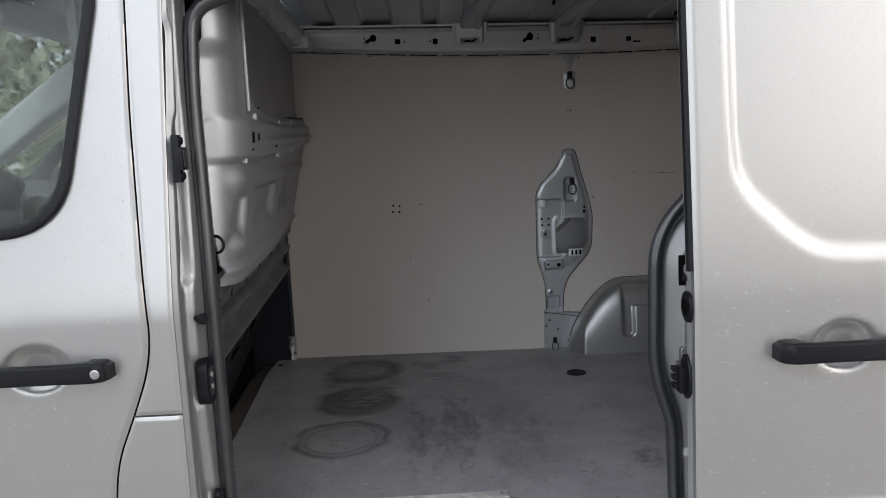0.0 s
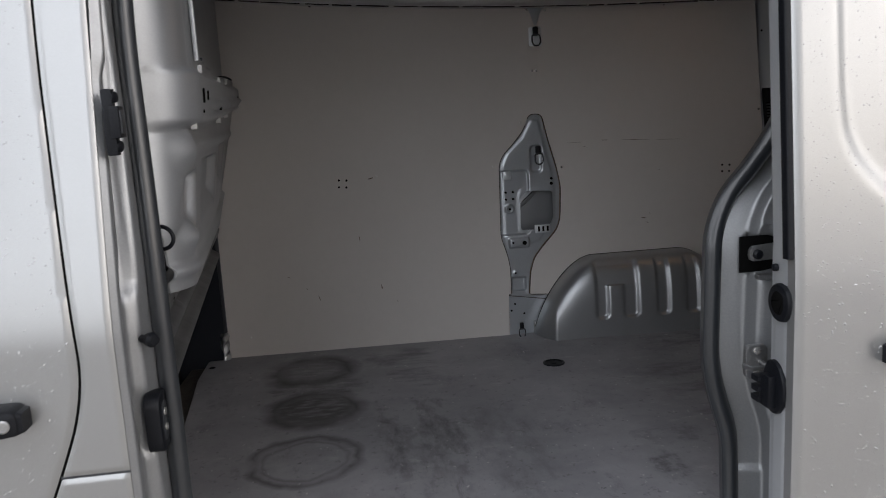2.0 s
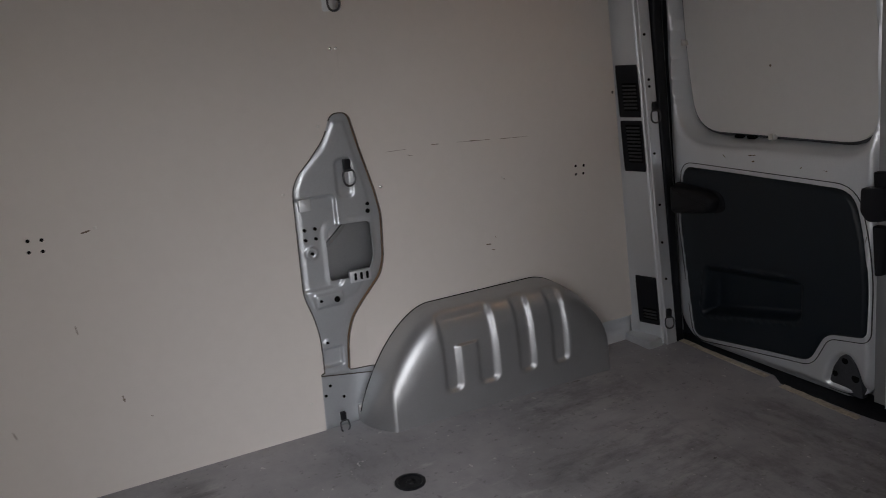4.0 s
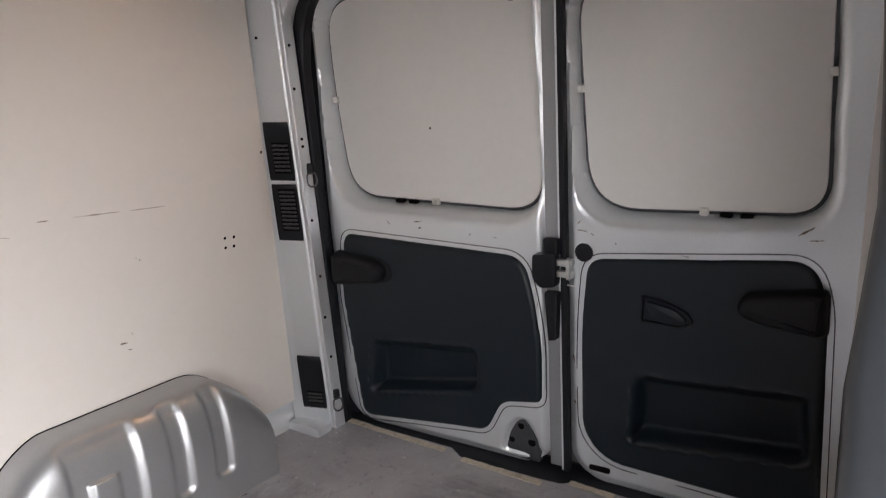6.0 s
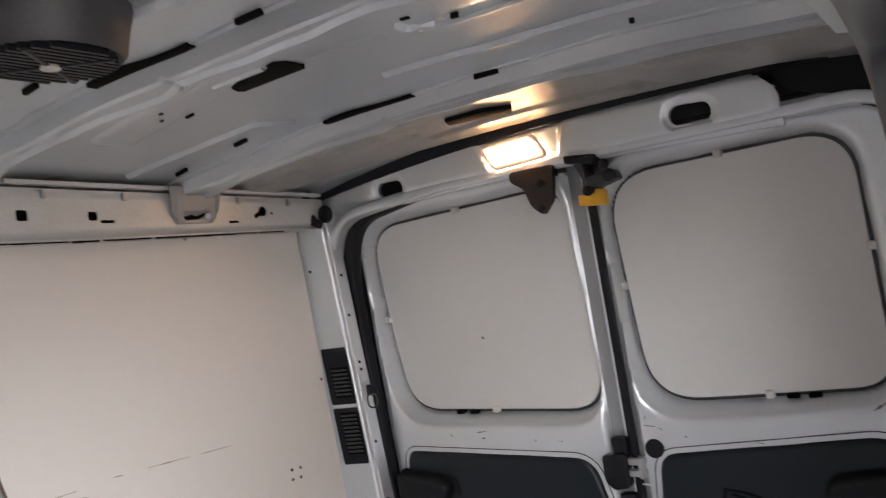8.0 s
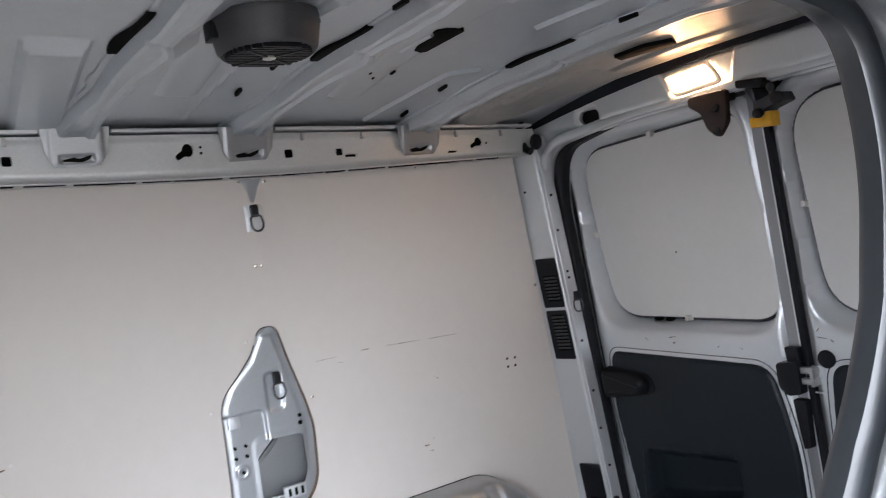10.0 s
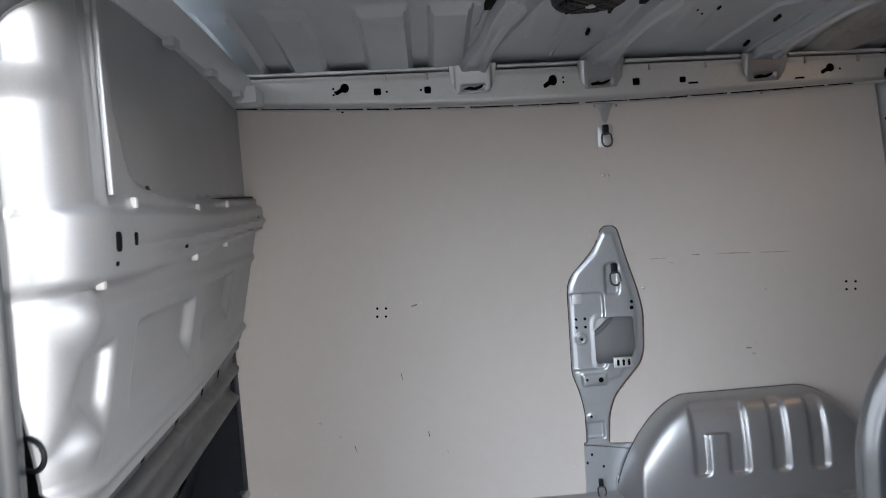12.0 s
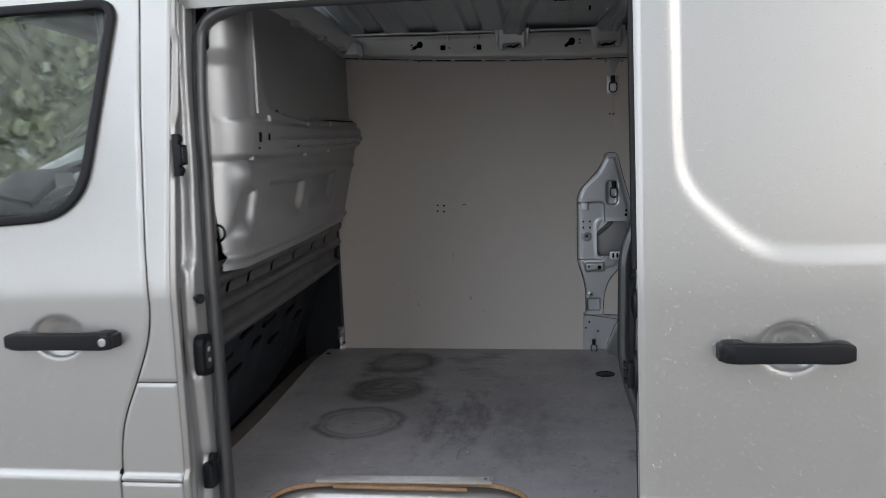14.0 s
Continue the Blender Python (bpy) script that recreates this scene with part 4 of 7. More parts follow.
def bulk_height(u, v):
    far = np.clip((u - 1.95) / 1.2, 0, 1)
    top, bottom = 1.531 + 0.028 * far * far, 1.455 + 0.048 * far
    up, low = ease(top - v, 0.012), ease(v - bottom + 0.004, 0.014)
    band = (1 - up) * (1 - low)
    # the near edge curls round towards the door
    high = ease(1.662 + 0.06 * np.maximum(0, 1.74 - u) - v, 0.045)
    start = 1.792 + 0.010 * band - 0.025 * np.clip((1.42 - v) / 0.2, 0, 1) - 0.045 * high
    roll = 0.108 - 0.044 * high
    wrap = np.clip((start - u) / roll, 0, 0.985)
    h = -roll * (1 - np.sqrt(1 - wrap * wrap))
    # shelf band with a rib that grows towards the far end
    h = h + 0.024 * band - 0.003 * (1 - up) * low * ease(1.428 - v, 0.003) * ease(u - 1.79, 0.01)
    rib = v - 1.487 - 0.034 * far
    h = h + band * ease(1.88 - u, 0.15) * (0.009 * ease(np.abs(rib) - 0.009, 0.007) - 0.006 * ease(np.abs(rib + 0.018) - 0.005, 0.006))
    # upright bead beside the column
    h = h + up * (0.006 + 0.015 * ease(np.abs(u - 1.822 + (1.69 - v) * 0.012) - 0.007, 0.010) - 0.004 * ease(np.abs(u - 1.796) - 0.010, 0.014))
    # sunk window panel: sloping near flank, sharp lower edge
    d = d_poly(u, v, PANEL_OUT)
    h = h - up * 0.032 * np.clip(-d / np.interp(u, [1.955, 2.03], [0.056, 0.009]), 0, 1)
    h = h + up * 0.005 * ease(np.abs(d - 0.007) - 0.003, 0.006) * ease(1.95 - u, 0.05)
    # lower field: soft border, three recesses with slanting far walls
    h = h + low * 0.008 * ease(np.abs(v - 1.408) - 0.020, 0.022) * ease(1.80 - u, 0.08)
    slant = u + (1.37 - v) * 0.50
    for a, b, z0, z1 in ((1.745, 1.868, 1.240, 1.366), (1.950, 2.352, 1.252, 1.378), (2.440, 2.845, 1.262, 1.394)):
        h = h - 0.022 * ease(np.maximum(a - slant, z0 - v), 0.055) * ease(slant - b, 0.022) * ease(v - z1, 0.014)
    for cy, cz in ((1.762, 1.400), (1.750, 1.262)):
        h = h + 0.016 * ease(d_line(u, v, cy, cz, cy, cz, 0.048), 0.048)
    return h + 0.012 * ease(np.abs(v - 1.198) - 0.016, 0.012)


BK = lambda u, v, h: (bulk_base(u, v) + h, u, v)
stamp("pressing", BULKPAINT, bulkhead, BK, 1.685, 3.205, 1.166, 1.93, 0.006, bulk_height, thick=0.004)
for sy, sz, hw, hh in ((1.809, 1.494, 0.008, 0.013), (1.880, 1.496, 0.004, 0.009), (2.46, 1.499, 0.004, 0.005), (3.08, 1.522, 0.004, 0.009), (3.05, 1.520, 0.002, 0.005), (1.80, 1.466, 0.003, 0.003), (2.16, 1.476, 0.003, 0.003)):
    slab("slot", rounded_rect(sy, sz, hw, hh, hw * 0.9), BK, 0.015, 0.0265, SHADEBLACK, bulkhead, edge=0.0002)
for ty, tz in ((1.935, 1.548), (1.785, 1.443), (2.32, 1.545), (2.29, 1.453), (2.66, 1.560), (2.62, 1.468)):
    tx = float(bulk_base(ty, tz)) + 0.002
    boxed("tab", (tx, ty - 0.005, tz - 0.008), (tx + 0.012, ty + 0.005, tz + 0.008), RAILPAINT, bulkhead, bevel=0.004)
# dark rod painted for the shadow along the panel's lower edge
swept("panel_gap", [BK(u, float(np.interp(u, [1.935, 2.17, 2.41, 2.62, 3.15], [1.580, 1.564, 1.557, 1.572, 1.590])), float(bulk_height(np.array([u]), np.array([1.572]))[0]) + 0.001) for u in np.linspace(2.02, 3.12, 40)],
      rounded_rect(0, 0, 0.0025, 0.0025, 0.001, 2), FELT, bulkhead, up=(1, 0, 0))
swept("edge_bead", [BK(1.822 - (1.69 - z) * 0.012, z, float(bulk_height(np.array([1.822 - (1.69 - z) * 0.012]), np.array([z]))[0])) for z in np.linspace(1.555, 1.90, 24)], rounded_rect(0, 0, 0.006, 0.004, 0.003, 3), BULKPAINT, bulkhead, up=(1, 0, 0))
hook = thing("lashing_loop", "black wire lashing loop on the bulkhead edge", "ring", at=(-0.49, 1.61, 1.265))
swept("loop", [(-0.511 + 0.021 * math.cos(a), 1.676 - 0.01 * math.cos(a), 1.262 + 0.019 * math.sin(a)) for a in np.linspace(-2.4, 2.6, 18)], circle(0, 0, 0.0035, 8), PLASTIC, hook, up=(0, 1, 0))
boxed("bracket", (-0.545, 1.672, 1.25), (-0.528, 1.694, 1.275), PLASTIC, hook, bevel=0.003)
bm = bmesh.new()
sweep(bm, [(-0.520 - 0.035 * (y - 1.67), y, 1.895 + 0.02 * (1 - ((y - MID_Y) / 0.8) ** 2)) for y in np.linspace(1.62, 3.16, 20)], [(-0.04, -0.04), (0.035, -0.045), (0.05, -0.01), (0.05, 0.03), (-0.04, 0.04)])
part("top_rail", bm, INNER, bulkhead)
for ty in (1.95, 2.3, 2.62, 2.92):
    boxed("clip", (-0.485 - 0.035 * (ty - 1.67), ty - 0.022, 1.850), (-0.463 - 0.035 * (ty - 1.67), ty + 0.022, 1.868), ROOFPAINT, bulkhead, bevel=0.004)
corner = boxed("corner_bracket", (-0.55, 3.02, 1.85), (-0.49, 3.13, 1.90), INNER, bulkhead, bevel=0.012)

# below the bulkhead: crossmember and dark footwell lining
lower = thing("lower_bulkhead", "dark crossmember and ribbed charcoal lining below the bulkhead", "lining", kind="structure")


def lower_height(u, v):
    h = 0.014 * ease(np.abs(v - 1.145) - 0.024, 0.015) + 0.022 * ease(np.abs(v - 1.072) - 0.024, 0.016) + 0.034 * ease(np.abs(v - 0.985) - 0.026, 0.026)
    for k in range(7):
        h = h + 0.014 * ease(d_rect(u, v, 1.85 + k * 0.19, 0.80, 0.05, 0.14, 0.03), 0.02)
    return h


def back(y):
    return 0.085 * (y - 1.67)


def lower_x(z):
    return -0.735 + (z - 0.57) * 0.34


stamp("lining", FELT, lower, lambda u, v, h: (lower_x(v) - 0.98 * back(u) - 0.01 + 0.6 * h, u, v), 1.66, 3.185, 0.55, 0.97, 0.012, lower_height)
for su, sv, sl in ((2.00, 0.86, 0.05), (2.13, 0.79, 0.06), (2.30, 0.84, 0.05), (2.42, 0.89, 0.06), (2.55, 0.80, 0.05), (2.70, 0.87, 0.06), (2.16, 0.91, 0.05), (2.86, 0.82, 0.05), (1.90, 0.78, 0.05)):
    slab("slot", [(su - sl, sv - 0.016), (su + sl, sv - 0.004), (su + sl, sv + 0.010), (su - sl, sv - 0.002)], lambda u, v, h: (lower_x(v) - 0.98 * back(u) - 0.01 + h, u, v), 0.0, 0.011, SHADEBLACK, lower, edge=0.0004)
slab("floor_edge_strip", [(-0.693, 2.0), (-0.702, 2.3), (-0.747, 3.0), (-0.737, 3.19), (-0.800, 3.20), (-0.812, 3.0), (-0.768, 2.3), (-0.755, 2.0)], lambda u, v, h: (u, v, FLOOR_Z + h), -0.02, -0.004, EDGEDIRT_SHADE, lower, "dirty brown edge strip along the floor", edge=0.002)
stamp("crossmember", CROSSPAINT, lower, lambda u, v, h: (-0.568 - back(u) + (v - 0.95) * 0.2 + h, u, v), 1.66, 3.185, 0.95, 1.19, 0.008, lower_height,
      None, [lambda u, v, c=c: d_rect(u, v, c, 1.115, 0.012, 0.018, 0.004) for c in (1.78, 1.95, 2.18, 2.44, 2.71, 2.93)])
for k, cy in enumerate((1.72, 1.90, 2.10, 2.36, 2.62, 2.86, 3.05)):
    boxed("clip", (-0.545 - float(back(cy)), cy - 0.010, 1.150), (-0.520 - float(back(cy)), cy + 0.010, 1.172), PLASTIC, lower, bevel=0.003)
# dark block added so that this corner reads as unlit
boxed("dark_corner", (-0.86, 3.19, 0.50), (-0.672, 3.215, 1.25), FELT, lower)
# dark rod stands in for the shaded gap at the board's front edge
swept("edge_strip", [(-0.667, 3.203, 0.59), (-0.667, 3.203, 0.90), (-0.667, 3.203, 1.18)], rounded_rect(0, 0, 0.006, 0.006, 0.002, 2), DARKSTEEL, lower, up=(0, 1, 0))
tape = thing("foil_patch", "crumpled silver foil tape at the plywood corner", "tape", at=(-0.665, 3.2, 0.6))
bm = bmesh.new()
rows = []
rnd = random.Random(4)
for i in range(9):
    rows.append([(-0.69 + j * 0.011 + rnd.uniform(-0.003, 0.003), 3.203 - 0.012 * rnd.random() - (0.012 if 0 < j < 3 else 0), 0.575 + i * 0.015 + rnd.uniform(-0.003, 0.003)) for j in range(4)])
loft(bm, rows, False, False, closed=False)
part("foil", bm, STEEL, tape, smooth=False)
knob = thing("floor_bolt", "black bolt head at the front floor corner", "bolt", at=(-0.715, 3.12, FLOOR_Z))
turned("head", (-0.715, 3.12, FLOOR_Z + 0.004), (0.3, -1, 0.2), [(0.018, 0), (0.018, 0.012), (0.012, 0.018), (0.006, 0.019)], PLASTIC, knob)
turned("washer", (-0.715, 3.12, FLOOR_Z), (0, 0, 1), [(0.02, 0), (0.02, 0.004), (0.008, 0.005)], PLASTIC, knob)

# ---- wheel arch ----
arch = thing("wheel_arch", "silver pressed steel wheel arch box with raised ribs", "wheel arch", kind="structure", at=(0.9, 3.15, FLOOR_Z))


def arch_ends(u):
    a = np.clip((u - 0.488) / 0.235, 0, 1)
    b = np.clip((1.312 - u) / 0.25, 0, 1)
    return a, b


def arch_point(u, v, h):
    a, b = arch_ends(u)
    top = 0.868 * 1.0 - FLOOR_Z
    t = top * min(1.0, (1 - (1 - a) ** 1.75) ** 0.74) * min(1.0, (1 - (1 - b) ** 2.0) ** 0.75)
    depth = (0.128 + 0.025 * max(0, min(1, (u - 0.55) / 0.7))) * min(1.0, (a * 4.2)) ** 0.5 * min(1.0, (b * 3.6)) ** 0.5
    th = v * math.pi / 2
    c, s = max(0.0, math.cos(th)) ** 0.42, max(0.0, math.sin(th)) ** 0.62
    ny, nz = -math.cos(th), math.sin(th)
    return (u, BOARD_Y + 0.004 - depth * c + ny * h, FLOOR_Z + 0.001 + t * s + nz * h)


def arch_height(u, v):
    z = FLOOR_Z + 0.298 * np.sin(v * np.pi / 2) ** 0.62
    d = 1e9
    for x0, x1 in ((0.698, 0.752), (0.802, 0.868), (0.932, 0.988), (1.046, 1.104)):
        d = np.minimum(d, d_rect(u, z, (x0 + x1) / 2, 0.775, (x1 - x0) / 2, 0.130, 0.022))
    d = np.minimum(d, np.maximum(np.maximum(0.70 - u, u - 0.868), np.maximum(0.768 - z, z - 0.90)))
    return -0.011 * ease(d, 0.011) * ease(v - 0.84, 0.15) + 0.003


stamp("pressing", ARCHPAINT, arch, arch_point, 0.489, 1.311, 0.0, 1.0, 0.007, arch_height, thick=0.002, angle=80)
bm = bmesh.new()
sweep(bm, [(x, arch_point(x, 0.0, 0)[1] - 0.004, FLOOR_Z + 0.001) for x in np.linspace(0.52, 1.25, 30)], [(-0.008, 0), (0.006, 0), (0.003, 0.003), (-0.004, 0.004)])
part("sealant_bead", bm, MASTIC, arch)
swept("edge_gap", [(x, BOARD_Y - 0.003, arch_point(x, 1.0, 0)[2] + 0.003) for x in np.linspace(0.495, 1.305, 60)], circle(0, 0, 0.0018, 6), SHADEBLACK, arch)
lashing_ring(0.436, 3.19, 0.605, "small black lashing ring at the foot of the side pillar", size=0.8)
slab("toe_tab", rounded_rect(0.505, 0.60, 0.014, 0.026, 0.004), PP, 0.0, 0.016, STEEL, pillar)

# ---- rear corner pillar on the far side ----
corner_far = thing("rear_corner_pillar", "silver rear corner pillar with black slotted vents", "pillar", kind="structure")


def corner_point(u, v, h):
    """u runs across the pillar from the lining to the door seal."""
    x = board_end(v)
    pts = ((x - 0.004, 3.235), (x + 0.010, 3.208), (x + 0.034, 3.135), (x + 0.052, 3.118), (x + 0.078, 3.116), (x + 0.086, 3.160))
    k = min(4.999, max(0.0, u * 5))
    i, f = int(k), k - int(k)
    (ax, ay), (bx, by) = pts[i], pts[i + 1]
    nx, ny = -(by - ay), (bx - ax)
    ln = math.hypot(nx, ny)
    lean = (1.3 - v) * 0.03
    return (ax + (bx - ax) * f - abs(nx) / ln * h, ay + (by - ay) * f - abs(ny) / ln * h - lean, v)


stamp("pressing", INNER, corner_far, corner_point, 0.0, 1.0, 0.575, 1.845, 0.016,
      lambda u, v: 0.010 * ease(np.abs(u - 0.52) - 0.09, 0.09), thick=0.002, angle=80)


def vent(z0, z1, slots, start):
    ob = thing("slotted_vent", "black plastic slotted vent panel in the rear corner pillar", "vent", "corner vents", at=corner_point(0.3, z0, 0))
    U0, U1 = 0.205, 0.395
    Q = lambda u, v, h: corner_point(U0 + (U1 - U0) * u, v, 0.001 + h)
    slab("panel", rounded_rect(0.5, (z0 + z1) / 2, 0.5, (z1 - z0) / 2 - 0.002, 0.03), Q, 0.0, 0.003, PLASTIC, ob)
    slab("slot_field", rounded_rect(0.58, start + (slots - 1) * 0.0055, 0.34, slots * 0.0055 + 0.003, 0.01), Q, 0.001, 0.0034, SHADEBLACK, ob, edge=0.0003)
    for k in range(slots):
        slab("slat", rounded_rect(0.58, start + k * 0.011, 0.30, 0.0026, 0.002), Q, 0.002, 0.0075, CABGREY, ob, edge=0.001)
    return ob


vent(1.308, 1.468, 7, 1.338)
vent(1.142, 1.302, 10, 1.180)
vent(0.64, 0.805, 3, 0.665)
for k, (hu, hz) in enumerate(((0.60, 1.55), (0.62, 1.42), (0.62, 1.40), (0.60, 1.20), (0.62, 1.04), (0.60, 0.92), (0.62, 0.80), (0.25, 1.68), (0.62, 1.66))):
    c = corner_point(hu, hz, 0.001)
    turned("punched_hole", c, (-0.5, -1, 0) if hu > 0.5 else (-1, -0.4, 0), [(0.004, -0.002), (0.004, 0.0015)], SHADEBLACK, corner_far, n=10)
lashing_ring(1.476, 3.108, 1.325, "black lashing ring on the rear corner pillar", (-0.45, -1, 0), 0.9)
lashing_ring(1.510, 3.088, 0.675, "black lashing ring low on the rear corner pillar", (-0.45, -1, 0), 0.9)
boxed("foot", (1.44, 3.10, FLOOR_Z), (1.50, 3.215, FLOOR_Z + 0.035), INNER, corner_far, bevel=0.012)

# ---- rear header beam and lamp ----
header = thing("rear_header", "silver beam over the rear doors with oval openings", "beam", kind="structure")
HX = lambda v: rear_x(v) - 0.035


def header_outline(u, v):
    top = 1.928 - 0.040 * ((u - MID_Y) / 0.78) ** 2 - 0.020 * (u - MID_Y) / 0.78
    low = 1.828 - 0.03 * ((u - MID_Y) / 0.78) ** 2
    return np.maximum(np.maximum(v - top, low - v), np.maximum(u - 3.215, 1.975 + 0.05 * np.clip((v - 1.87) / 0.06, 0, 1) ** 2 - u))


HOLES = [lambda u, v: d_line(u, v, 2.905, 1.860, 2.945, 1.861, 0.020), lambda u, v: d_line(u, v, 2.122, 1.877, 2.165, 1.880, 0.021)]


def header_height(u, v):
    h = 0.018 * ease(np.abs(v - 1.885) - 0.06, 0.03)
    for d in HOLES:
        h = h - 0.008 * ease(d(u, v) - 0.013, 0.006)
    h = h - 0.010 * ease(d_poly(u, v, [(2.662, 1.94), (2.622, 1.842), (2.440, 1.842), (2.412, 1.94)]), 0.012)
    for cy in (3.095, 1.985):
        h = h - 0.004 * ease(np.abs(u - cy) - 0.002, 0.004)
    return h


stamp("pressing", INNER, header, lambda u, v, h: (HX(v) - h, u, v), 1.70, 3.22, 1.79, 1.945, 0.005, header_height, header_outline, HOLES, thick=0.012)
# dark sheet behind the oval openings stands for their shaded inside
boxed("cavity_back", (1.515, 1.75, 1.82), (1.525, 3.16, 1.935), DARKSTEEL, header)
# dark strip stands in for the shade in the gap above the header
bm = bmesh.new()
sweep(bm, [(1.475, y, 1.928 - 0.040 * ((y - MID_Y) / 0.78) ** 2 - 0.020 * (y - MID_Y) / 0.78 + 0.006) for y in np.linspace(1.62, 3.20, 24)], [(-0.035, -0.008), (0.03, -0.008), (0.03, 0.034), (-0.035, 0.034)])
part("shadow_gap_foam", bm, FELT, header)
for gy, gl in ((3.197, "curved black grommet in the upper rear corner"), (1.86, "black corner cover in the upper rear corner")):
    g = thing("corner_cover", gl, "cover", at=(1.45, gy, 1.85))
    bm = bmesh.new()
    if gy > 3:
        sweep(bm, [(1.384, 3.150, 1.893), (1.380, 3.154, 1.866), (1.378, 3.152, 1.836), (1.380, 3.138, 1.808), (1.384, 3.118, 1.798)], circle(0, 0, 0.012, 10), up=(1, 0, 0))
        lathe(bm, [(0.024, 0), (0.024, 0.012), (0.016, 0.02), (0.004, 0.021)], lambda u, v, h: (1.415 - h, 3.122 + u - 0.4 * h, 1.826 + v), 16)
    else:
        pts = fillet([(1.99, 1.945), (1.97, 1.885), (1.90, 1.86), (1.80, 1.84), (1.66, 1.80), (1.66, 1.945)], 0.03, 5)
        loft(bm, [[(1.475 - h, p.x, p.y) for p in pts] for h in (0, 0.02)])
    part("cover", bm, PLASTIC, g)

lamp = thing("load_bay_lamp", "lit warm rectangular lamp in the rear header", "lamp", at=(1.47, 2.56, 1.885))
LP = lambda u, v, h: (HX(v) - 0.017 - h, u, v)
lamp_outline = [(p.x, p.y) for p in fillet([(2.467, 1.858), (2.602, 1.852), (2.626, 1.903), (2.496, 1.909)], 0.012, 5)]
bezel = slab("bezel", inset(lamp_outline, -0.006), LP, 0.0, 0.008, CLIP, lamp, edge=0.003)
slab("lens", inset(lamp_outline, 0.004), LP, 0.004, 0.014, LAMPGLOW, bezel, "glowing warm white lens", edge=0.004)
glow = new("lamp_light", bpy.data.lights.new("lamp_light", "AREA"))
glow.data.shape, glow.data.size, glow.data.size_y = "RECTANGLE", 0.13, 0.045
glow.data.energy, glow.data.color = 1.4, (1.0, 0.60, 0.32)
glow.data.spread = radians(150)
glow.matrix_world = look((1.445, 2.55, 1.880), (0.85, 2.50, 1.20))

# ---- rear doors ----
PANE_DEEP = 0.070


def door_skin(name, label, y0, y1, rim, window, trim, notch, bottom, bin_outline):
    ob = thing(name, label, "van door", "rear doors", kind="structure", at=(1.58, (y0 + y1) / 2, bottom))
    P = lambda u, v, h: (rear_x(v) - h, u, v)
    cx, cz = (y0 + y1) / 2, (bottom + 1.855) / 2
    outer = lambda u, v: d_rect(u, v, cx, cz, (y1 - y0) / 2, (1.855 - bottom) / 2, 0.10)

    def height(u, v):
        h = -0.02 + 0.02 * ease(outer(u, v), 0.028)
        w, r = d_poly(u, v, window) - 0.003, d_poly(u, v, rim)
        f = np.where(w < 0, 1.0, np.clip(-r / np.maximum(w - r, 1e-6), 0, 1))
        h = h - (PANE_DEEP - 0.001) * (0.35 * f + 0.65 * f * f * (3 - 2 * f)) - 0.007 * np.clip(1 - r / 0.022, 0, 1) ** 2
        t = d_poly(u, v, trim)
        h = h - 0.07 * ease(t + 0.006, 0.012)
        if notch:
            h = h - 0.022 * ease(d_poly(u, v, notch), 0.02)
        h = h + 0.0015 * np.sin(u * 31) * np.sin(v * 27)
        return h

    stamp("skin", INNER, ob, P, y0 - 0.005, y1 + 0.005, bottom - 0.005, 1.86, 0.0055, height, outer, thick=0.02)
    gap = inset(window, 0.004)
    slab("blanking_panel", gap, lambda u, v, h: (rear_x(v) + PANE_DEEP - h, u, v), -0.002, 0.006, BLANK, ob, "pale board blanking off the window", edge=0.002)
    slab("gap_gasket", inset(window, -0.004), lambda u, v, h: (rear_x(v) + PANE_DEEP + 0.005 - h, u, v), 0.0, 0.004, RUBBER, ob, edge=0.001)
    us, vs = [q[0] for q in trim], [q[1] for q in trim]

    def trim_height(u, v):
        h = 0.010 * (1 - np.clip(1 + d_poly(u, v, trim) / 0.008, 0, 1) ** 2)
        d = d_poly(u, v, bin_outline)
        top = np.clip((v - min(q[1] for q in bin_outline)) / 0.17, 0, 1)
        return h - 0.058 * (1.0 - 0.45 * top) * ease(d, 0.026) + 0.006 * ease(np.abs(d - 0.004) - 0.004, 0.006)

    stamp("trim_panel", TRIM, ob, P, min(us) - 0.005, max(us) + 0.005, min(vs) - 0.005, max(vs) + 0.005, 0.0055, trim_height,
          lambda u, v: d_poly(u, v, trim), thick=0.012, label="grained black plastic trim with a moulded bin")
    # dark rod in place of a groove finer than the skin's grid
    swept("trim_seal", [P(u, v, 0.0015 * math.sin(u * 31) * math.sin(v * 27)) for u, v in inset(trim, -0.0125)], rounded_rect(0, 0, 0.0012, 0.0014, 0.0006, 2), RUBBER, ob, "thin dark seal line round the trim", up=(1, 0, 0), closed=True)
    return ob, P


def skin_mark(parent, P, y0, z0, y1, z1, w, seed):
    """A small dark scrape in the paint."""
    rnd = random.Random(seed)
    ln = math.hypot(y1 - y0, z1 - z0)
    ny, nz = -(z1 - z0) / ln, (y1 - y0) / ln
    up, low = [], []
    for k in range(7):
        f = k / 6
        q = w * (0.3 + 0.7 * rnd.random()) * math.sin(math.pi * (0.1 + 0.8 * f))
        y, z = y0 + (y1 - y0) * f, z0 + (z1 - z0) * f
        up.append((y + ny * q, z + nz * q))
        low.append((y - ny * q, z - nz * q))
    slab("scrape", up + low[::-1], lambda u, v, h: P(u, v, h + 0.0015 * math.sin(u * 31) * math.sin(v * 27)), -0.003, 0.0007, SCUFF, parent, edge=0.0001)


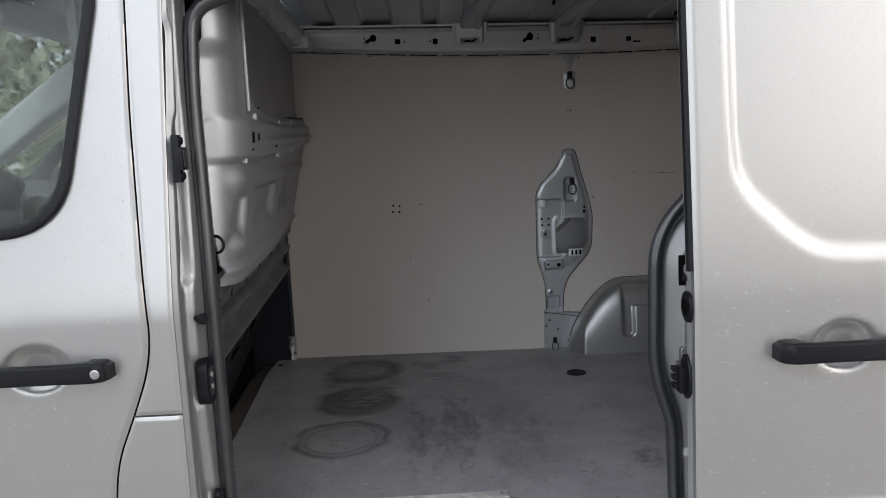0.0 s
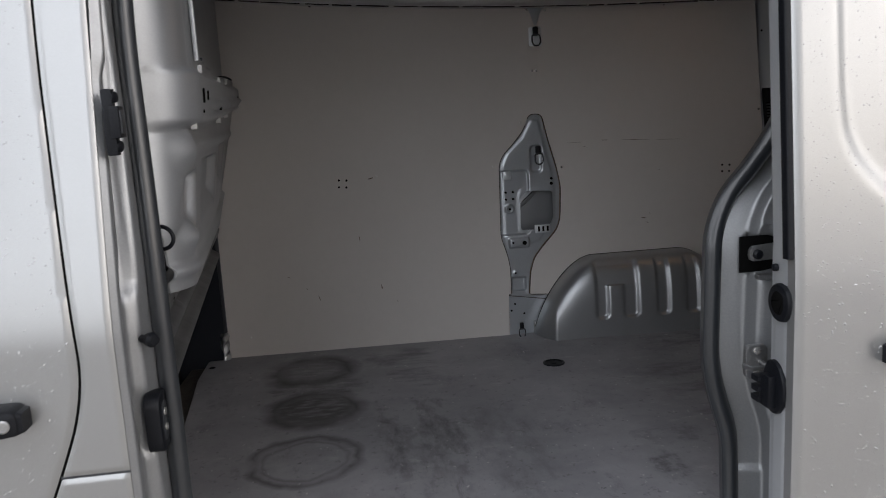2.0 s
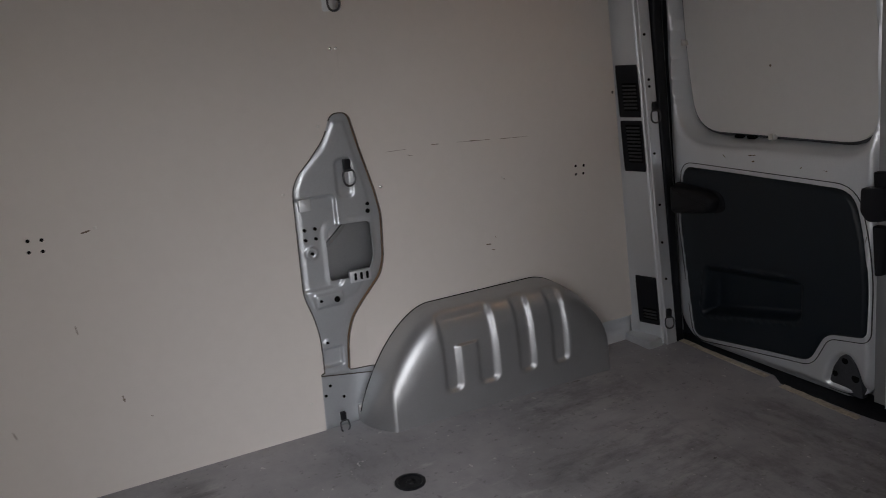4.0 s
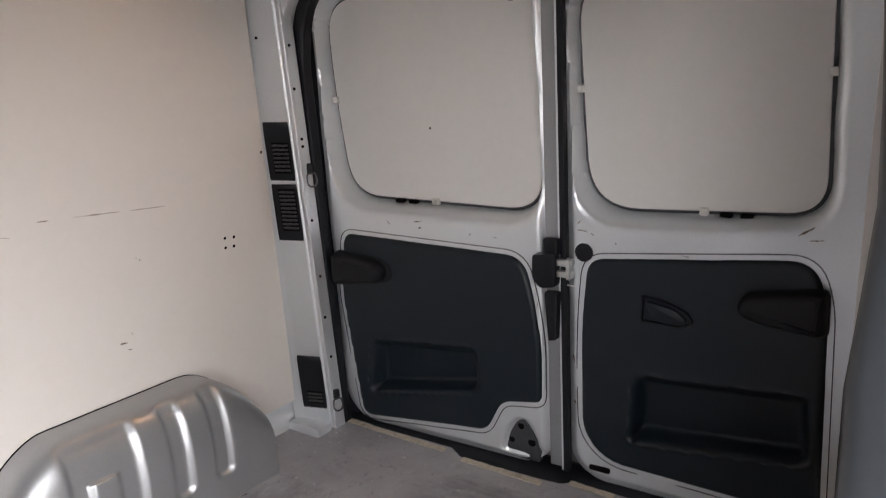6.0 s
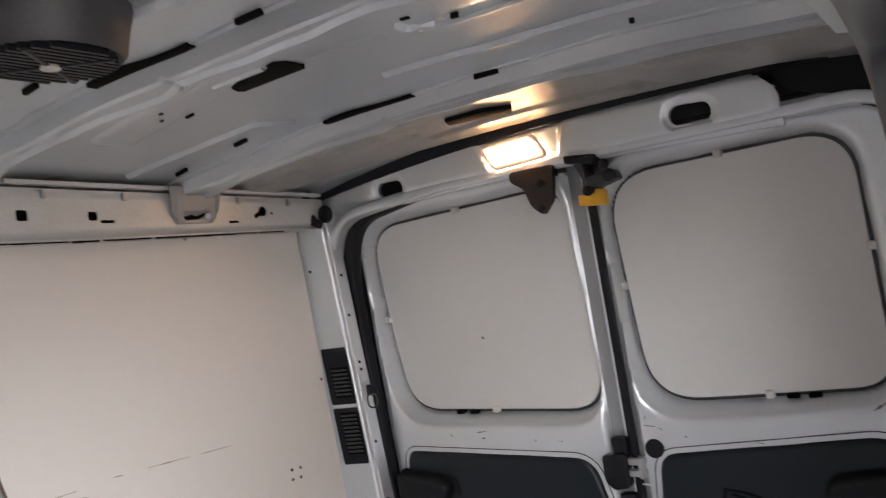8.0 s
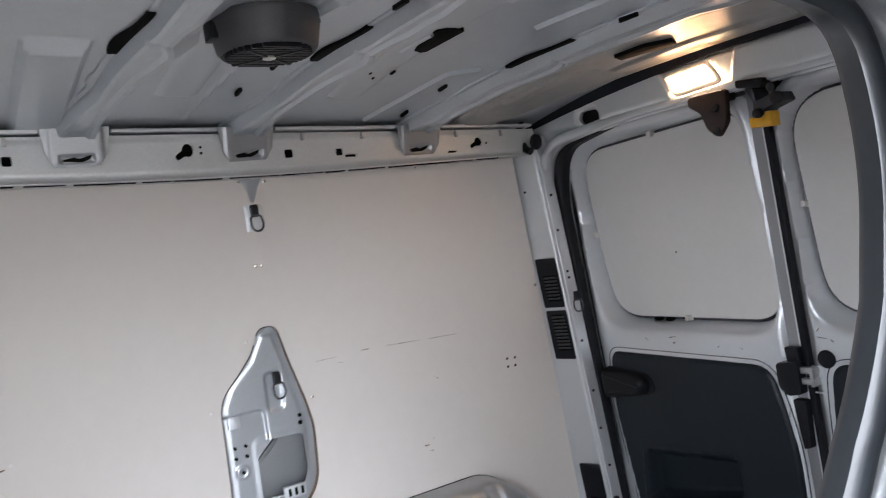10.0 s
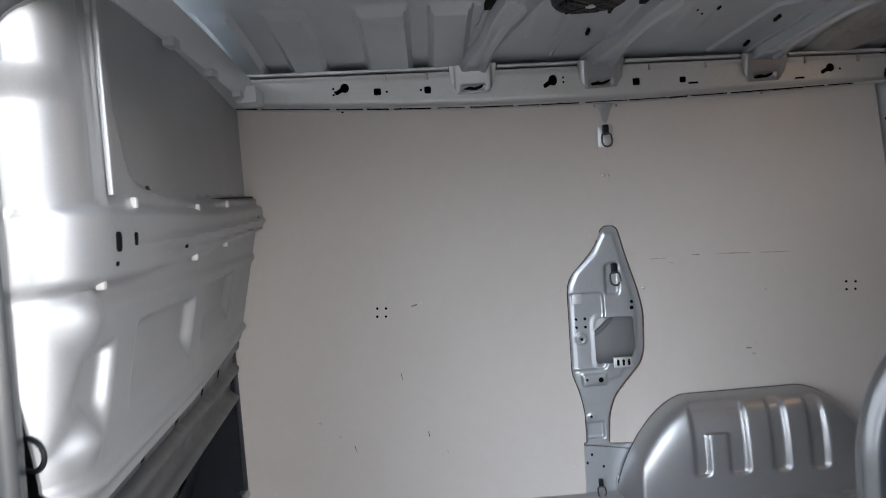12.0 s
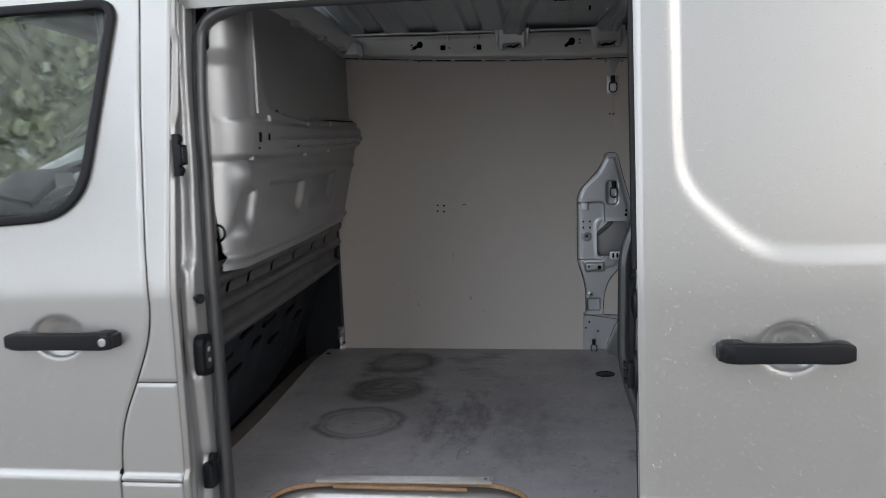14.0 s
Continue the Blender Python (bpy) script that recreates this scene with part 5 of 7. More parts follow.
RIM_L = [(p.x, p.y) for p in fillet([(3.116, 1.800), (3.112, 1.50), (3.078, 1.225), (2.462, 1.232), (2.462, 1.45), (2.480, 1.812), (2.68, 1.806)], [0.13, 0.2, 0.13, 0.10, 0.1, 0.15, 0.1], 9)]
WIN_L = [(p.x, p.y) for p in fillet([(3.106, 1.777), (3.100, 1.52), (3.068, 1.255), (2.482, 1.250), (2.480, 1.45), (2.496, 1.800), (2.70, 1.794)], [0.10, 0.2, 0.10, 0.10, 0.1, 0.15, 0.1], 9)]
RIM_R = [(p.x, p.y) for p in fillet([(2.398, 1.810), (2.392, 1.55), (2.378, 1.240), (2.10, 1.250), (1.848, 1.278), (1.852, 1.45), (1.864, 1.820)], [0.14, 0.1, 0.12, 0.1, 0.10, 0.1, 0.11], 9)]
WIN_R = [(p.x, p.y) for p in fillet([(2.394, 1.797), (2.382, 1.54), (2.366, 1.268), (2.10, 1.278), (1.864, 1.290), (1.870, 1.45), (1.880, 1.806)], [0.14, 0.1, 0.12, 0.1, 0.10, 0.1, 0.10], 9)]
TRIM_L = [(p.x, p.y) for p in fillet([(3.058, 1.158), (2.51, 1.150), (2.468, 0.98), (2.470, 0.772), (2.585, 0.752), (2.632, 0.658), (2.80, 0.640), (3.045, 0.608), (3.085, 1.0)], [0.03, 0.05, 0.1, 0.02, 0.03, 0.03, 0.1, 0.04, 0.1], 6)]
TRIM_R = [(p.x, p.y) for p in fillet([(2.345, 1.163), (1.875, 1.210), (1.845, 1.12), (1.83, 0.64), (2.30, 0.655), (2.362, 0.72), (2.362, 1.0)], [0.04, 0.05, 0.06, 0.04, 0.05, 0.05, 0.2], 6)]
BIN_L = [(p.x, p.y) for p in fillet([(2.985, 0.860), (2.645, 0.890), (2.648, 0.765), (3.01, 0.69)], 0.025, 5)]
BIN_R = [(p.x, p.y) for p in fillet([(2.232, 0.900), (1.862, 0.922), (1.855, 0.765), (2.25, 0.725)], 0.025, 5)]
NOTCH_L = [(p.x, p.y) for p in fillet([(2.60, 0.60), (2.575, 0.69), (2.535, 0.725), (2.50, 0.715), (2.46, 0.60)], 0.03, 5)]
door_l, DPL = door_skin("rear_door_left", "closed silver rear door with black trim and blanked window", 2.446, 3.122, RIM_L, WIN_L, TRIM_L, NOTCH_L, 0.585, BIN_L)
door_r, DPR = door_skin("rear_door_right", "closed silver rear door with latch handle and blanked window", 1.765, 2.404, RIM_R, WIN_R, TRIM_R, None, 0.585, BIN_R)


def grip(parent, P, pts, depth, r=0.025):
    o = [(p.x, p.y) for p in fillet(pts, r, 6)]
    bm = bmesh.new()
    loft(bm, [[P(u, v, 0.008) for u, v in inset(o, -0.003)], [P(u, v, 0.0125) for u, v in inset(o, -0.002)], [P(u, v, 0.0125) for u, v in o], [P(u, v, depth * 0.55) for u, v in inset(o, 0.002)], [P(u, v, depth * 0.82) for u, v in inset(o, 0.006)], [P(u, v, depth * 0.96) for u, v in inset(o, 0.012)], [P(u, v, depth) for u, v in inset(o, 0.019)]], False, True)
    return part("hinge_cover", bm, PLASTIC, parent, "rounded black plastic hinge cover")


grip(door_l, DPL, [(3.092, 1.108), (2.95, 1.100), (2.912, 1.075), (2.93, 1.032), (3.092, 1.008)], 0.045)
slab("cover_recess", [(p.x, p.y) for p in fillet([(2.955, 1.105), (2.905, 1.09), (2.895, 1.045), (2.945, 1.025)], 0.02, 5)], DPL, 0.010, 0.0125, PLASTIC, door_l)
grip(door_r, DPR, [(2.016, 1.098), (2.000, 1.130), (1.960, 1.140), (1.845, 1.156), (1.842, 1.054), (1.950, 1.066), (2.004, 1.078)], 0.040, [0.016, 0.02, 0.03, 0.016, 0.02, 0.03, 0.016])
# inside release handle
o = [(p.x, p.y) for p in fillet([(2.217, 1.096), (2.168, 1.092), (2.112, 1.070), (2.098, 1.046), (2.122, 1.029), (2.220, 1.032)], [0.006, 0.03, 0.02, 0.012, 0.016, 0.006], 5)]
bm = bmesh.new()
loft(bm, [[DPR(u, v, 0.009) for u, v in o], [DPR(u, v, 0.017) for u, v in inset(o, 0.002)], [DPR(u, v, 0.017) for u, v in inset(o, 0.006)], [DPR(u, v, 0.004) for u, v in inset(o, 0.009)]], False, True)
bezel = part("release_handle", bm, PLASTIC, door_r, "black inside release handle in its bezel")
slab("lever", [(p.x, p.y) for p in fillet([(2.205, 1.086), (2.196, 1.052), (2.168, 1.038), (2.122, 1.038), (2.114, 1.052), (2.140, 1.074)], 0.010, 5)], DPR, 0.004, 0.021, TRIM, bezel, edge=0.004)
turned("plug", DPR(2.354, 1.177, 0.0), (-1, 0, 0), [(0.0215, 0), (0.0215, 0.004), (0.015, 0.006), (0.004, 0.005)], PLASTIC, door_r, "round black blanking plug")
# centre latch
latch = thing("centre_latch", "black latch with bare steel catch between the rear doors", "latch", at=(1.53, 2.43, 1.13))
slab("latch_body", [(p.x, p.y) for p in fillet([(2.474, 1.165), (2.475, 1.105), (2.455, 1.083), (2.416, 1.090), (2.414, 1.172)], 0.010, 4)], DPL, 0.0, 0.030, PLASTIC, latch, edge=0.005)
slab("latch_top", [(p.x, p.y) for p in fillet([(2.448, 1.205), (2.412, 1.205), (2.412, 1.165), (2.445, 1.165)], 0.006, 4)], DPL, 0.0, 0.022, PLASTIC, latch, edge=0.004)
for cz in (1.155, 1.128):
    slab("catch_plate", rounded_rect(2.398, cz - 0.006, 0.020, 0.0075, 0.003), DPL, 0.0, 0.020, STEEL, latch, edge=0.002)
slab("catch_post", rounded_rect(2.386, 1.135, 0.005, 0.024, 0.003), DPL, 0.0, 0.024, STEEL, latch, edge=0.002)
slab("rod_cover", [(p.x, p.y) for p in fillet([(2.448, 1.075), (2.412, 1.075), (2.420, 0.955), (2.440, 0.950)], 0.006, 4)], DPL, 0.0, 0.022, PLASTIC, latch, edge=0.004)
# upper latches
top_latch = thing("upper_latch", "black steel upper latch bracket of a rear door", "latch", at=(1.49, 2.52, 1.78))
slab("bracket", [(p.x, p.y) for p in fillet([(2.578, 1.838), (2.580, 1.815), (2.548, 1.795), (2.535, 1.752), (2.508, 1.728), (2.478, 1.760), (2.466, 1.838)], 0.010, 4)], lambda u, v, h: DPL(u - 0.012, v - 0.002, h), 0.046, 0.062, DARKPLATE, top_latch, edge=0.003)
boxed("mount", (float(rear_x(1.82)) - 0.06, 2.470, 1.812), (float(rear_x(1.82)) - 0.004, 2.560, 1.834), PLASTIC, top_latch, bevel=0.004)
for cy, cz in ((2.507, 1.745), (2.50, 1.800)):
    turned("bolt", DPL(cy - 0.012, cz - 0.002, 0.062), (-1, 0, 0), [(0.010, 0), (0.010, 0.005), (0.006, 0.007)], PLASTIC, top_latch)
stay = thing("door_stay", "black door stay linkage with a yellow release tab", "stay", at=(1.49, 2.38, 1.77))
slab("bracket", [(p.x, p.y) for p in fillet([(2.440, 1.846), (2.440, 1.828), (2.375, 1.816), (2.368, 1.838)], 0.006, 4)], lambda u, v, h: DPR(u - 0.018, v, h), 0.004, 0.070, PLASTIC, stay, edge=0.004)
slab("link", [(p.x, p.y) for p in fillet([(2.425, 1.825), (2.402, 1.822), (2.400, 1.790), (2.345, 1.802), (2.336, 1.780), (2.385, 1.768), (2.396, 1.752), (2.412, 1.755), (2.408, 1.790)], 0.006, 4)], lambda u, v, h: DPR(u - 0.018, v, h), 0.004, 0.060, DARKSTEEL, stay, edge=0.003)
for cy, cz, r in ((2.342, 1.787, 0.014), (2.395, 1.762, 0.011), (2.350, 1.812, 0.010)):
    turned("pivot", DPR(cy - 0.018, cz, 0.062), (-1, 0, 0), [(r, 0), (r, 0.010), (r * 0.6, 0.013)], PLASTIC, stay)
slab("release_tab", [(p.x, p.y) for p in fillet([(2.424, 1.756), (2.424, 1.732), (2.368, 1.728), (2.366, 1.762), (2.382, 1.764), (2.384, 1.755)], 0.004, 3)], lambda u, v, h: DPR(u - 0.018, v, h), 0.030, 0.062, YELLOW, stay, "bright yellow release tab", edge=0.003)


def panel_clip(parent, P, y, z):
    slab("panel_clip", rounded_rect(y, z, 0.0085, 0.0085, 0.003), P, -PANE_DEEP, -PANE_DEEP + 0.018, CLIP, parent, "small white plastic clip", edge=0.003)


for cy, cz in ((2.81, 1.786), (3.094, 1.517), (2.79, 1.256)):
    panel_clip(door_l, DPL, cy, cz)
for cy, cz in ((2.131, 1.800), (2.383, 1.542), (1.874, 1.57), (2.105, 1.282)):
    panel_clip(door_r, DPR, cy, cz)
for parent, P, ys in ((door_l, DPL, (2.905, 2.862)), (door_r, DPR, (2.060, 2.018))):
    for cy in ys:
        slab("slot", rounded_rect(cy, 1.250 if cy > 2.4 else 1.277, 0.013, 0.005, 0.004), P, -PANE_DEEP - 0.004, -PANE_DEEP + 0.012, SHADEBLACK, parent, edge=0.001)
slab("notch_plate", [(p.x, p.y) for p in fillet([(2.588, 0.592), (2.574, 0.655), (2.550, 0.698), (2.536, 0.708), (2.518, 0.692), (2.494, 0.653), (2.486, 0.592)], 0.008, 4)], DPL, -0.035, -0.014, DARKSTEEL, door_l, "dark plate in the notch of the door's lower edge")
for cy, cz, r in ((2.538, 0.686, 0.009), (2.566, 0.641, 0.008), (2.508, 0.645, 0.011)):
    turned("hole", DPL(cy, cz, -0.0145), (-1, 0, 0), [(r, -0.004), (r, 0.001), (r * 0.8, 0.001)], SHADEBLACK, door_l, n=14)
slab("drain_hole", rounded_rect(2.319, 0.628, 0.027, 0.008, 0.007), DPR, -0.004, 0.0012, SHADEBLACK, door_r, edge=0.0004)
swept("catch_pocket", [DPR(u, v, 0.0) for u, v in rounded_rect(2.386, 1.125, 0.019, 0.032, 0.008)], rounded_rect(0, 0, 0.002, 0.002, 0.001, 2), INNER, door_r, up=(1, 0, 0), closed=True)
for k, m in enumerate(((2.798, 1.212, 2.823, 1.209, 0.002), (2.800, 1.196, 2.810, 1.193, 0.003), (2.908, 1.206, 2.900, 1.197, 0.0015), (2.652, 1.193, 2.658, 1.189, 0.002), (2.58, 1.188, 2.592, 1.191, 0.0012), (2.474, 1.04, 2.478, 1.02, 0.0015))):
    skin_mark(door_l, DPL, *m, 40 + k)
for k, m in enumerate(((2.370, 1.242, 2.362, 1.251, 0.0015), (2.372, 1.229, 2.345, 1.226, 0.0015), (2.338, 1.224, 2.330, 1.218, 0.0015), (1.908, 1.258, 1.880, 1.276, 0.003), (1.888, 1.249, 1.862, 1.252, 0.0015), (2.281, 1.206, 2.277, 1.203, 0.002),
                       (2.135, 1.193, 2.118, 1.191, 0.0012), (2.384, 0.92, 2.381, 0.90, 0.0015), (2.383, 0.80, 2.379, 0.79, 0.002))):
    skin_mark(door_r, DPR, *m, 60 + k)
slab("speck", circle(2.796, 1.446, 0.0035, 8), lambda u, v, h: (rear_x(v) + PANE_DEEP - 0.006 - h, u, v), -0.001, 0.0006, SCUFF, door_l, edge=0.0001)
slab("edge_flange", [(2.456, 0.600), (2.456, 1.84), (2.4135, 1.84), (2.4135, 0.600)], lambda u, v, h: DPL(u, v, h), -0.034, -0.013, JAMB, door_l, "recessed meeting edge of the door", edge=0.001)
# seals round and between the doors
seal_rear = thing("rear_door_seal", "black rubber seal round the rear doors", "seal", kind="structure")
frame_line = fillet([(3.150, 0.59), (3.172, 1.66), (3.115, 1.812), (2.80, 1.845), (1.80, 1.850), (1.70, 1.72), (1.70, 0.59)], [0, 0.12, 0.13, 0.1, 0.1, 0.1, 0], 10, False)
frame_rear = thing("rear_door_frame", "rounded silver frame lip round the rear door opening", "door frame", kind="structure")
swept("lip", [(rear_x(p.y) - 0.048 + 0.030 * max(0, min(1, (3.08 - p.x) / 0.2)), p.x, p.y) for p in frame_line], rounded_rect(0, 0, 0.015, 0.026, 0.013, 5), INNER, frame_rear, up=(1, 0, 0))
swept("reveal", [(rear_x(p.y) - 0.005, p.x - 0.003 * max(-1, min(1, (p.x - 2.4) / 0.5)), p.y - 0.004 * max(0, min(1, (p.y - 1.68) / 0.12))) for p in frame_line], rounded_rect(0, 0, 0.012, 0.045, 0.006, 3), INNER, frame_rear, up=(1, 0, 0))
ring = fillet([(3.116, 0.535), (3.136, 1.66), (3.082, 1.805), (2.80, 1.852), (1.80, 1.855), (1.735, 1.70), (1.735, 0.535)], [0.05, 0.12, 0.12, 0.1, 0.1, 0.1, 0.05], 8)
swept("seal_loop", [(rear_x(p.y) - 0.018, p.x, p.y) for p in ring], rounded_rect(0, 0, 0.020, 0.018, 0.008, 4), PLASTIC, seal_rear, up=(1, 0, 0), closed=True)
swept("centre_seal", [(rear_x(z) + 0.004, 2.4045, z) for z in np.linspace(0.60, 1.815, 12)], rounded_rect(0, 0, 0.008, 0.010, 0.004, 3), PLASTIC, seal_rear, up=(1, 0, 0))
swept("centre_trim", [(rear_x(z) + 0.004, 2.4160, z) for z in np.linspace(0.60, 1.83, 14)], rounded_rect(0, 0, 0.003, 0.005, 0.002, 3), INNER, seal_rear, up=(1, 0, 0))
sill_rear = thing("rear_sill", "black rear sill trim with broken yellowed tape along the floor edge", "sill", kind="structure")
bm = bmesh.new()
rnd = random.Random(12)
loft(bm, [[(1.548 + rnd.uniform(-0.003, 0.003), y, 0.566), (1.552, y, 0.5725 + float(floor_rise(1.5, y)) - 0.004), (1.588, y, 0.574 + float(floor_rise(1.5, y)) - 0.004), (1.600, y, 0.580), (1.66, y, 0.582), (1.66, y, 0.566)] for y in np.linspace(1.74, 3.13, 60)])
part("sill_trim", bm, PLASTIC, sill_rear)
tape_mat = surface("yellowed_tape", (0.48, 0.43, 0.34), 0.7, 0.0, (0.2, 0.18, 0.15), 0.5, 80, 30, 0.2)
for y0, y1, xa, xb in ((2.755, 3.10, 1.566, 1.556), (2.455, 2.69, 1.536, 1.530), (2.275, 2.395, 1.568, 1.562), (1.95, 2.19, 1.562, 1.560)):
    bm = bmesh.new()
    rows = []
    for k in range(13):
        y = y0 + (y1 - y0) * k / 12
        x, z = xb + (xa - xb) * k / 12 + rnd.uniform(-0.0015, 0.0015), FLOOR_Z + float(floor_rise(1.5, y))
        w = 0.022 + rnd.uniform(-0.002, 0.001)
        rows.append([(x, y, z - 0.0005), (x, y, z + 0.0018), (x + w, y, z + 0.0018), (x + w, y, z - 0.0005)])
    loft(bm, rows)
    part("tape", bm, tape_mat, sill_rear)
rear_wall = thing("wall_rear", "outer skin of the van's tail", "wall", kind="structure")
boxed("outer_skin", (1.70, 1.50, 0.40), (1.72, 3.32, 2.0), PAINT, rear_wall)
# added dark board blocks daylight leaking past the door's edge
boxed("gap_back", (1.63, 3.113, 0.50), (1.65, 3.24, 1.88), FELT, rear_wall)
boxed("sill_floor", (1.55, 1.50, 0.40), (1.72, 3.32, 0.565), DARKSTEEL, rear_wall)

# ---- round loudspeaker-shaped lamp housing under the roof ----
speaker = thing("roof_speaker", "round black loudspeaker with slotted grille under the roof", "speaker", at=(0.355, 2.52, 1.97))
SP = (0.355, 2.52)
housing = turned("housing", (SP[0], SP[1], 2.004), (0, 0, -1), [(0.096, 0.016), (0.096, 0.024), (0.092, 0.030), (0.084, 0.068), (0.078, 0.075), (0.074, 0.072), (0.002, 0.070)], CABGREY, speaker, n=48)
for k in range(-6, 7):
    y = k * 0.0105
    half = math.sqrt(max(0, 0.071 ** 2 - y * y))
    boxed("slat", (SP[0] - half, SP[1] + y - 0.003, 1.924), (SP[0] + half, SP[1] + y + 0.003, 1.932), PLASTIC, housing, bevel=0.001)
for k in range(2):
    a = radians(40 + 90 * k)
    bm = bmesh.new()
    sweep(bm, [(SP[0] - 0.07 * math.cos(a), SP[1] - 0.07 * math.sin(a), 1.9235), (SP[0] + 0.07 * math.cos(a), SP[1] + 0.07 * math.sin(a), 1.9235)], rounded_rect(0, 0, 0.003, 0.0015, 0.001, 2))
    part("cross_bar", bm, PLASTIC, housing)
turned("badge", (SP[0], SP[1], 1.924), (0, 0, -1), [(0.011, 0), (0.011, 0.003), (0.008, 0.004)], SCREW, housing)
boxed("cable_box", (SP[0] - 0.03, SP[1] + 0.06, 1.949), (SP[0] + 0.05, SP[1] + 0.125, 1.978), PLASTIC, speaker, bevel=0.008)
boxed("side_tab", (SP[0] - 0.099, SP[1] - 0.018, 1.950), (SP[0] - 0.086, SP[1] + 0.018, 1.982), PLASTIC, speaker, bevel=0.004)

# ---- near side of the body: door opening ----
SEAL_LINE = fillet([(-0.517, 0.54), (-0.520, 1.25), (-0.532, 1.60), (-0.524, 1.77), (-0.42, 1.805), (0.55, 1.80), (0.680, 1.77), (0.690, 1.62), (0.618, 1.42), (0.566, 1.330), (0.494, 1.258), (0.466, 1.19), (0.460, 0.95),
                    (0.474, 0.875), (0.500, 0.80), (0.502, 0.54)], [0, 0.2, 0.2, 0.1, 0.08, 0.1, 0.1, 0.15, 0.12, 0.1, 0.08, 0.1, 0.08, 0.05, 0.06, 0], 6, False)


def seal_y(x, z):
    return 1.635 + 0.5 * float(tumble(z)) + 0.065 * min(1, max(0, (x + 0.3) / 0.7)) + (0.020 * min(1, max(0, (1.48 - z) / 0.15)) * min(1, max(0, (x + 0.3) / 0.7))) - 0.020 * min(1, max(0, (x - 0.3) / 0.15))


opening = thing("side_door_opening", "silver door frame of the sliding side door", "door frame", kind="structure")
loop = [(p.x, seal_y(p.x, p.y), p.y) for p in SEAL_LINE]
swept("door_seal", loop, [(0.018 * math.cos(a) - (0.004 if math.sin(a) < 0 else 0), 0.024 * math.sin(a)) for a in np.linspace(0, 2 * math.pi, 14, endpoint=False)], SEALRUBBER, opening, "worn shiny grey-black rubber door seal", up=(0, 1, 0))


# front jamb, from the body side to the seal
def jamb_b(u, v, h):
    y0, y1 = float(side(v)) + 0.004, seal_y(-0.5, v) - 0.004
    x0, x1 = -0.558, -0.528 - 0.012 * max(0.0, min(1.0, (v - 1.25) / 0.35))
    return (x0 + (x1 - x0) * u + 0.95 * h, y0 + (y1 - y0) * u - 0.3 * h, v)


def jamb_b_height(u, v):
    h = 0.010 * ease(np.abs(u - 0.12) - 0.10, 0.08) - 0.016 * ease(np.abs(u - 0.50 - 0.06 * np.sin((v - 0.55) * 9.0)) - 0.20, 0.12)
    h = h + 0.010 * ease(d_line(u * 0.12, v, 0.03, 1.56, 0.02, 1.70, 0.05), 0.04)
    h = h - 0.008 * ease(d_rect(u * 0.12, v, 0.06, 0.98, 0.035, 0.06, 0.02), 0.02)
    h = h - 0.012 * ease(d_poly(u * 0.12, v, [(0.030, 1.55), (0.085, 1.40), (0.090, 1.20), (0.050, 1.17), (0.040, 1.21), (0.040, 1.35)]), 0.012)
    return h


def strip_sheet(name, material, parent, point, v0, v1, nu, nv, height, angle=70):
    us, vs = np.linspace(0, 1, nu), np.linspace(v0, v1, nv)
    U, V = np.meshgrid(us, vs, indexing="ij")
    H = height(U, V)
    verts = [tuple(float(c) for c in point(U[i, j], V[i, j], H[i, j])) for i in range(nu) for j in range(nv)]
    faces = [(i * nv + j, (i + 1) * nv + j, (i + 1) * nv + j + 1, i * nv + j + 1) for i in range(nu - 1) for j in range(nv - 1)]
    me = bpy.data.meshes.new(name)
    me.from_pydata(verts, [], faces)
    me.materials.append(material)
    me.shade_smooth()
    me.set_sharp_from_angle(angle=radians(angle))
    return finish(new(name, me), parent, "")


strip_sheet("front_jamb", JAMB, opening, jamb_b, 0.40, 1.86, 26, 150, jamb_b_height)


# inner side of the front pillar, behind the seal
def pillar_b_in(u, v, h):
    return (-0.537 - 0.070 * u + h, seal_y(-0.5, v) + 0.006 + 0.05 * u, v)


strip_sheet("front_pillar_inner", INNER, opening, pillar_b_in, 0.40, 1.90, 6, 30, lambda u, v: 0 * u)


# rear jamb: follows the curved seal out to the body side behind the sliding door
def seal_x(z):
    pts = [(p.y, p.x) for p in SEAL_LINE if p.x > 0.43 and p.y < 1.78]
    pts.sort()
    return float(np.interp(z, [a for a, b in pts], [b for a, b in pts]))


def jamb_c(u, v, h):
    xs = seal_x(v) + 0.012
    ys = seal_y(xs, v) + 0.018
    if u < 0.35:
        f = u / 0.35
        return (xs + 0.055 * f, ys + 0.006 - 0.022 * f - h, v)
    if u < 0.5:
        f = (u - 0.35) / 0.15
        return (xs + 0.055 + 0.012 * f, ys - 0.016 - 0.030 * f - h, v)
    f = (u - 0.5) / 0.5
    return (xs + 0.067 + 0.16 * f, ys - 0.046 - 0.06 * f - h, v)


def jamb_c_height(u, v):
    h = -0.030 * ease(d_rect(u * 0.22, v, 0.125, 1.150, 0.055, 0.038, 0.015), 0.014)
    h = h + 0.006 * ease(np.abs(v - 1.205) - 0.006, 0.006) * (u > 0.35)
    h = h - 0.012 * ease(1.10 - v, 0.02) * ease(0.45 - u, 0.1)
    return h


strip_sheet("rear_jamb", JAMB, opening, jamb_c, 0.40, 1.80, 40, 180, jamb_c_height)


def pillar_c_in(u, v, h):
    xs = seal_x(v)
    return (xs + 0.004 + 0.06 * u, seal_y(xs, v) + 0.018 + 0.008 * u, v)


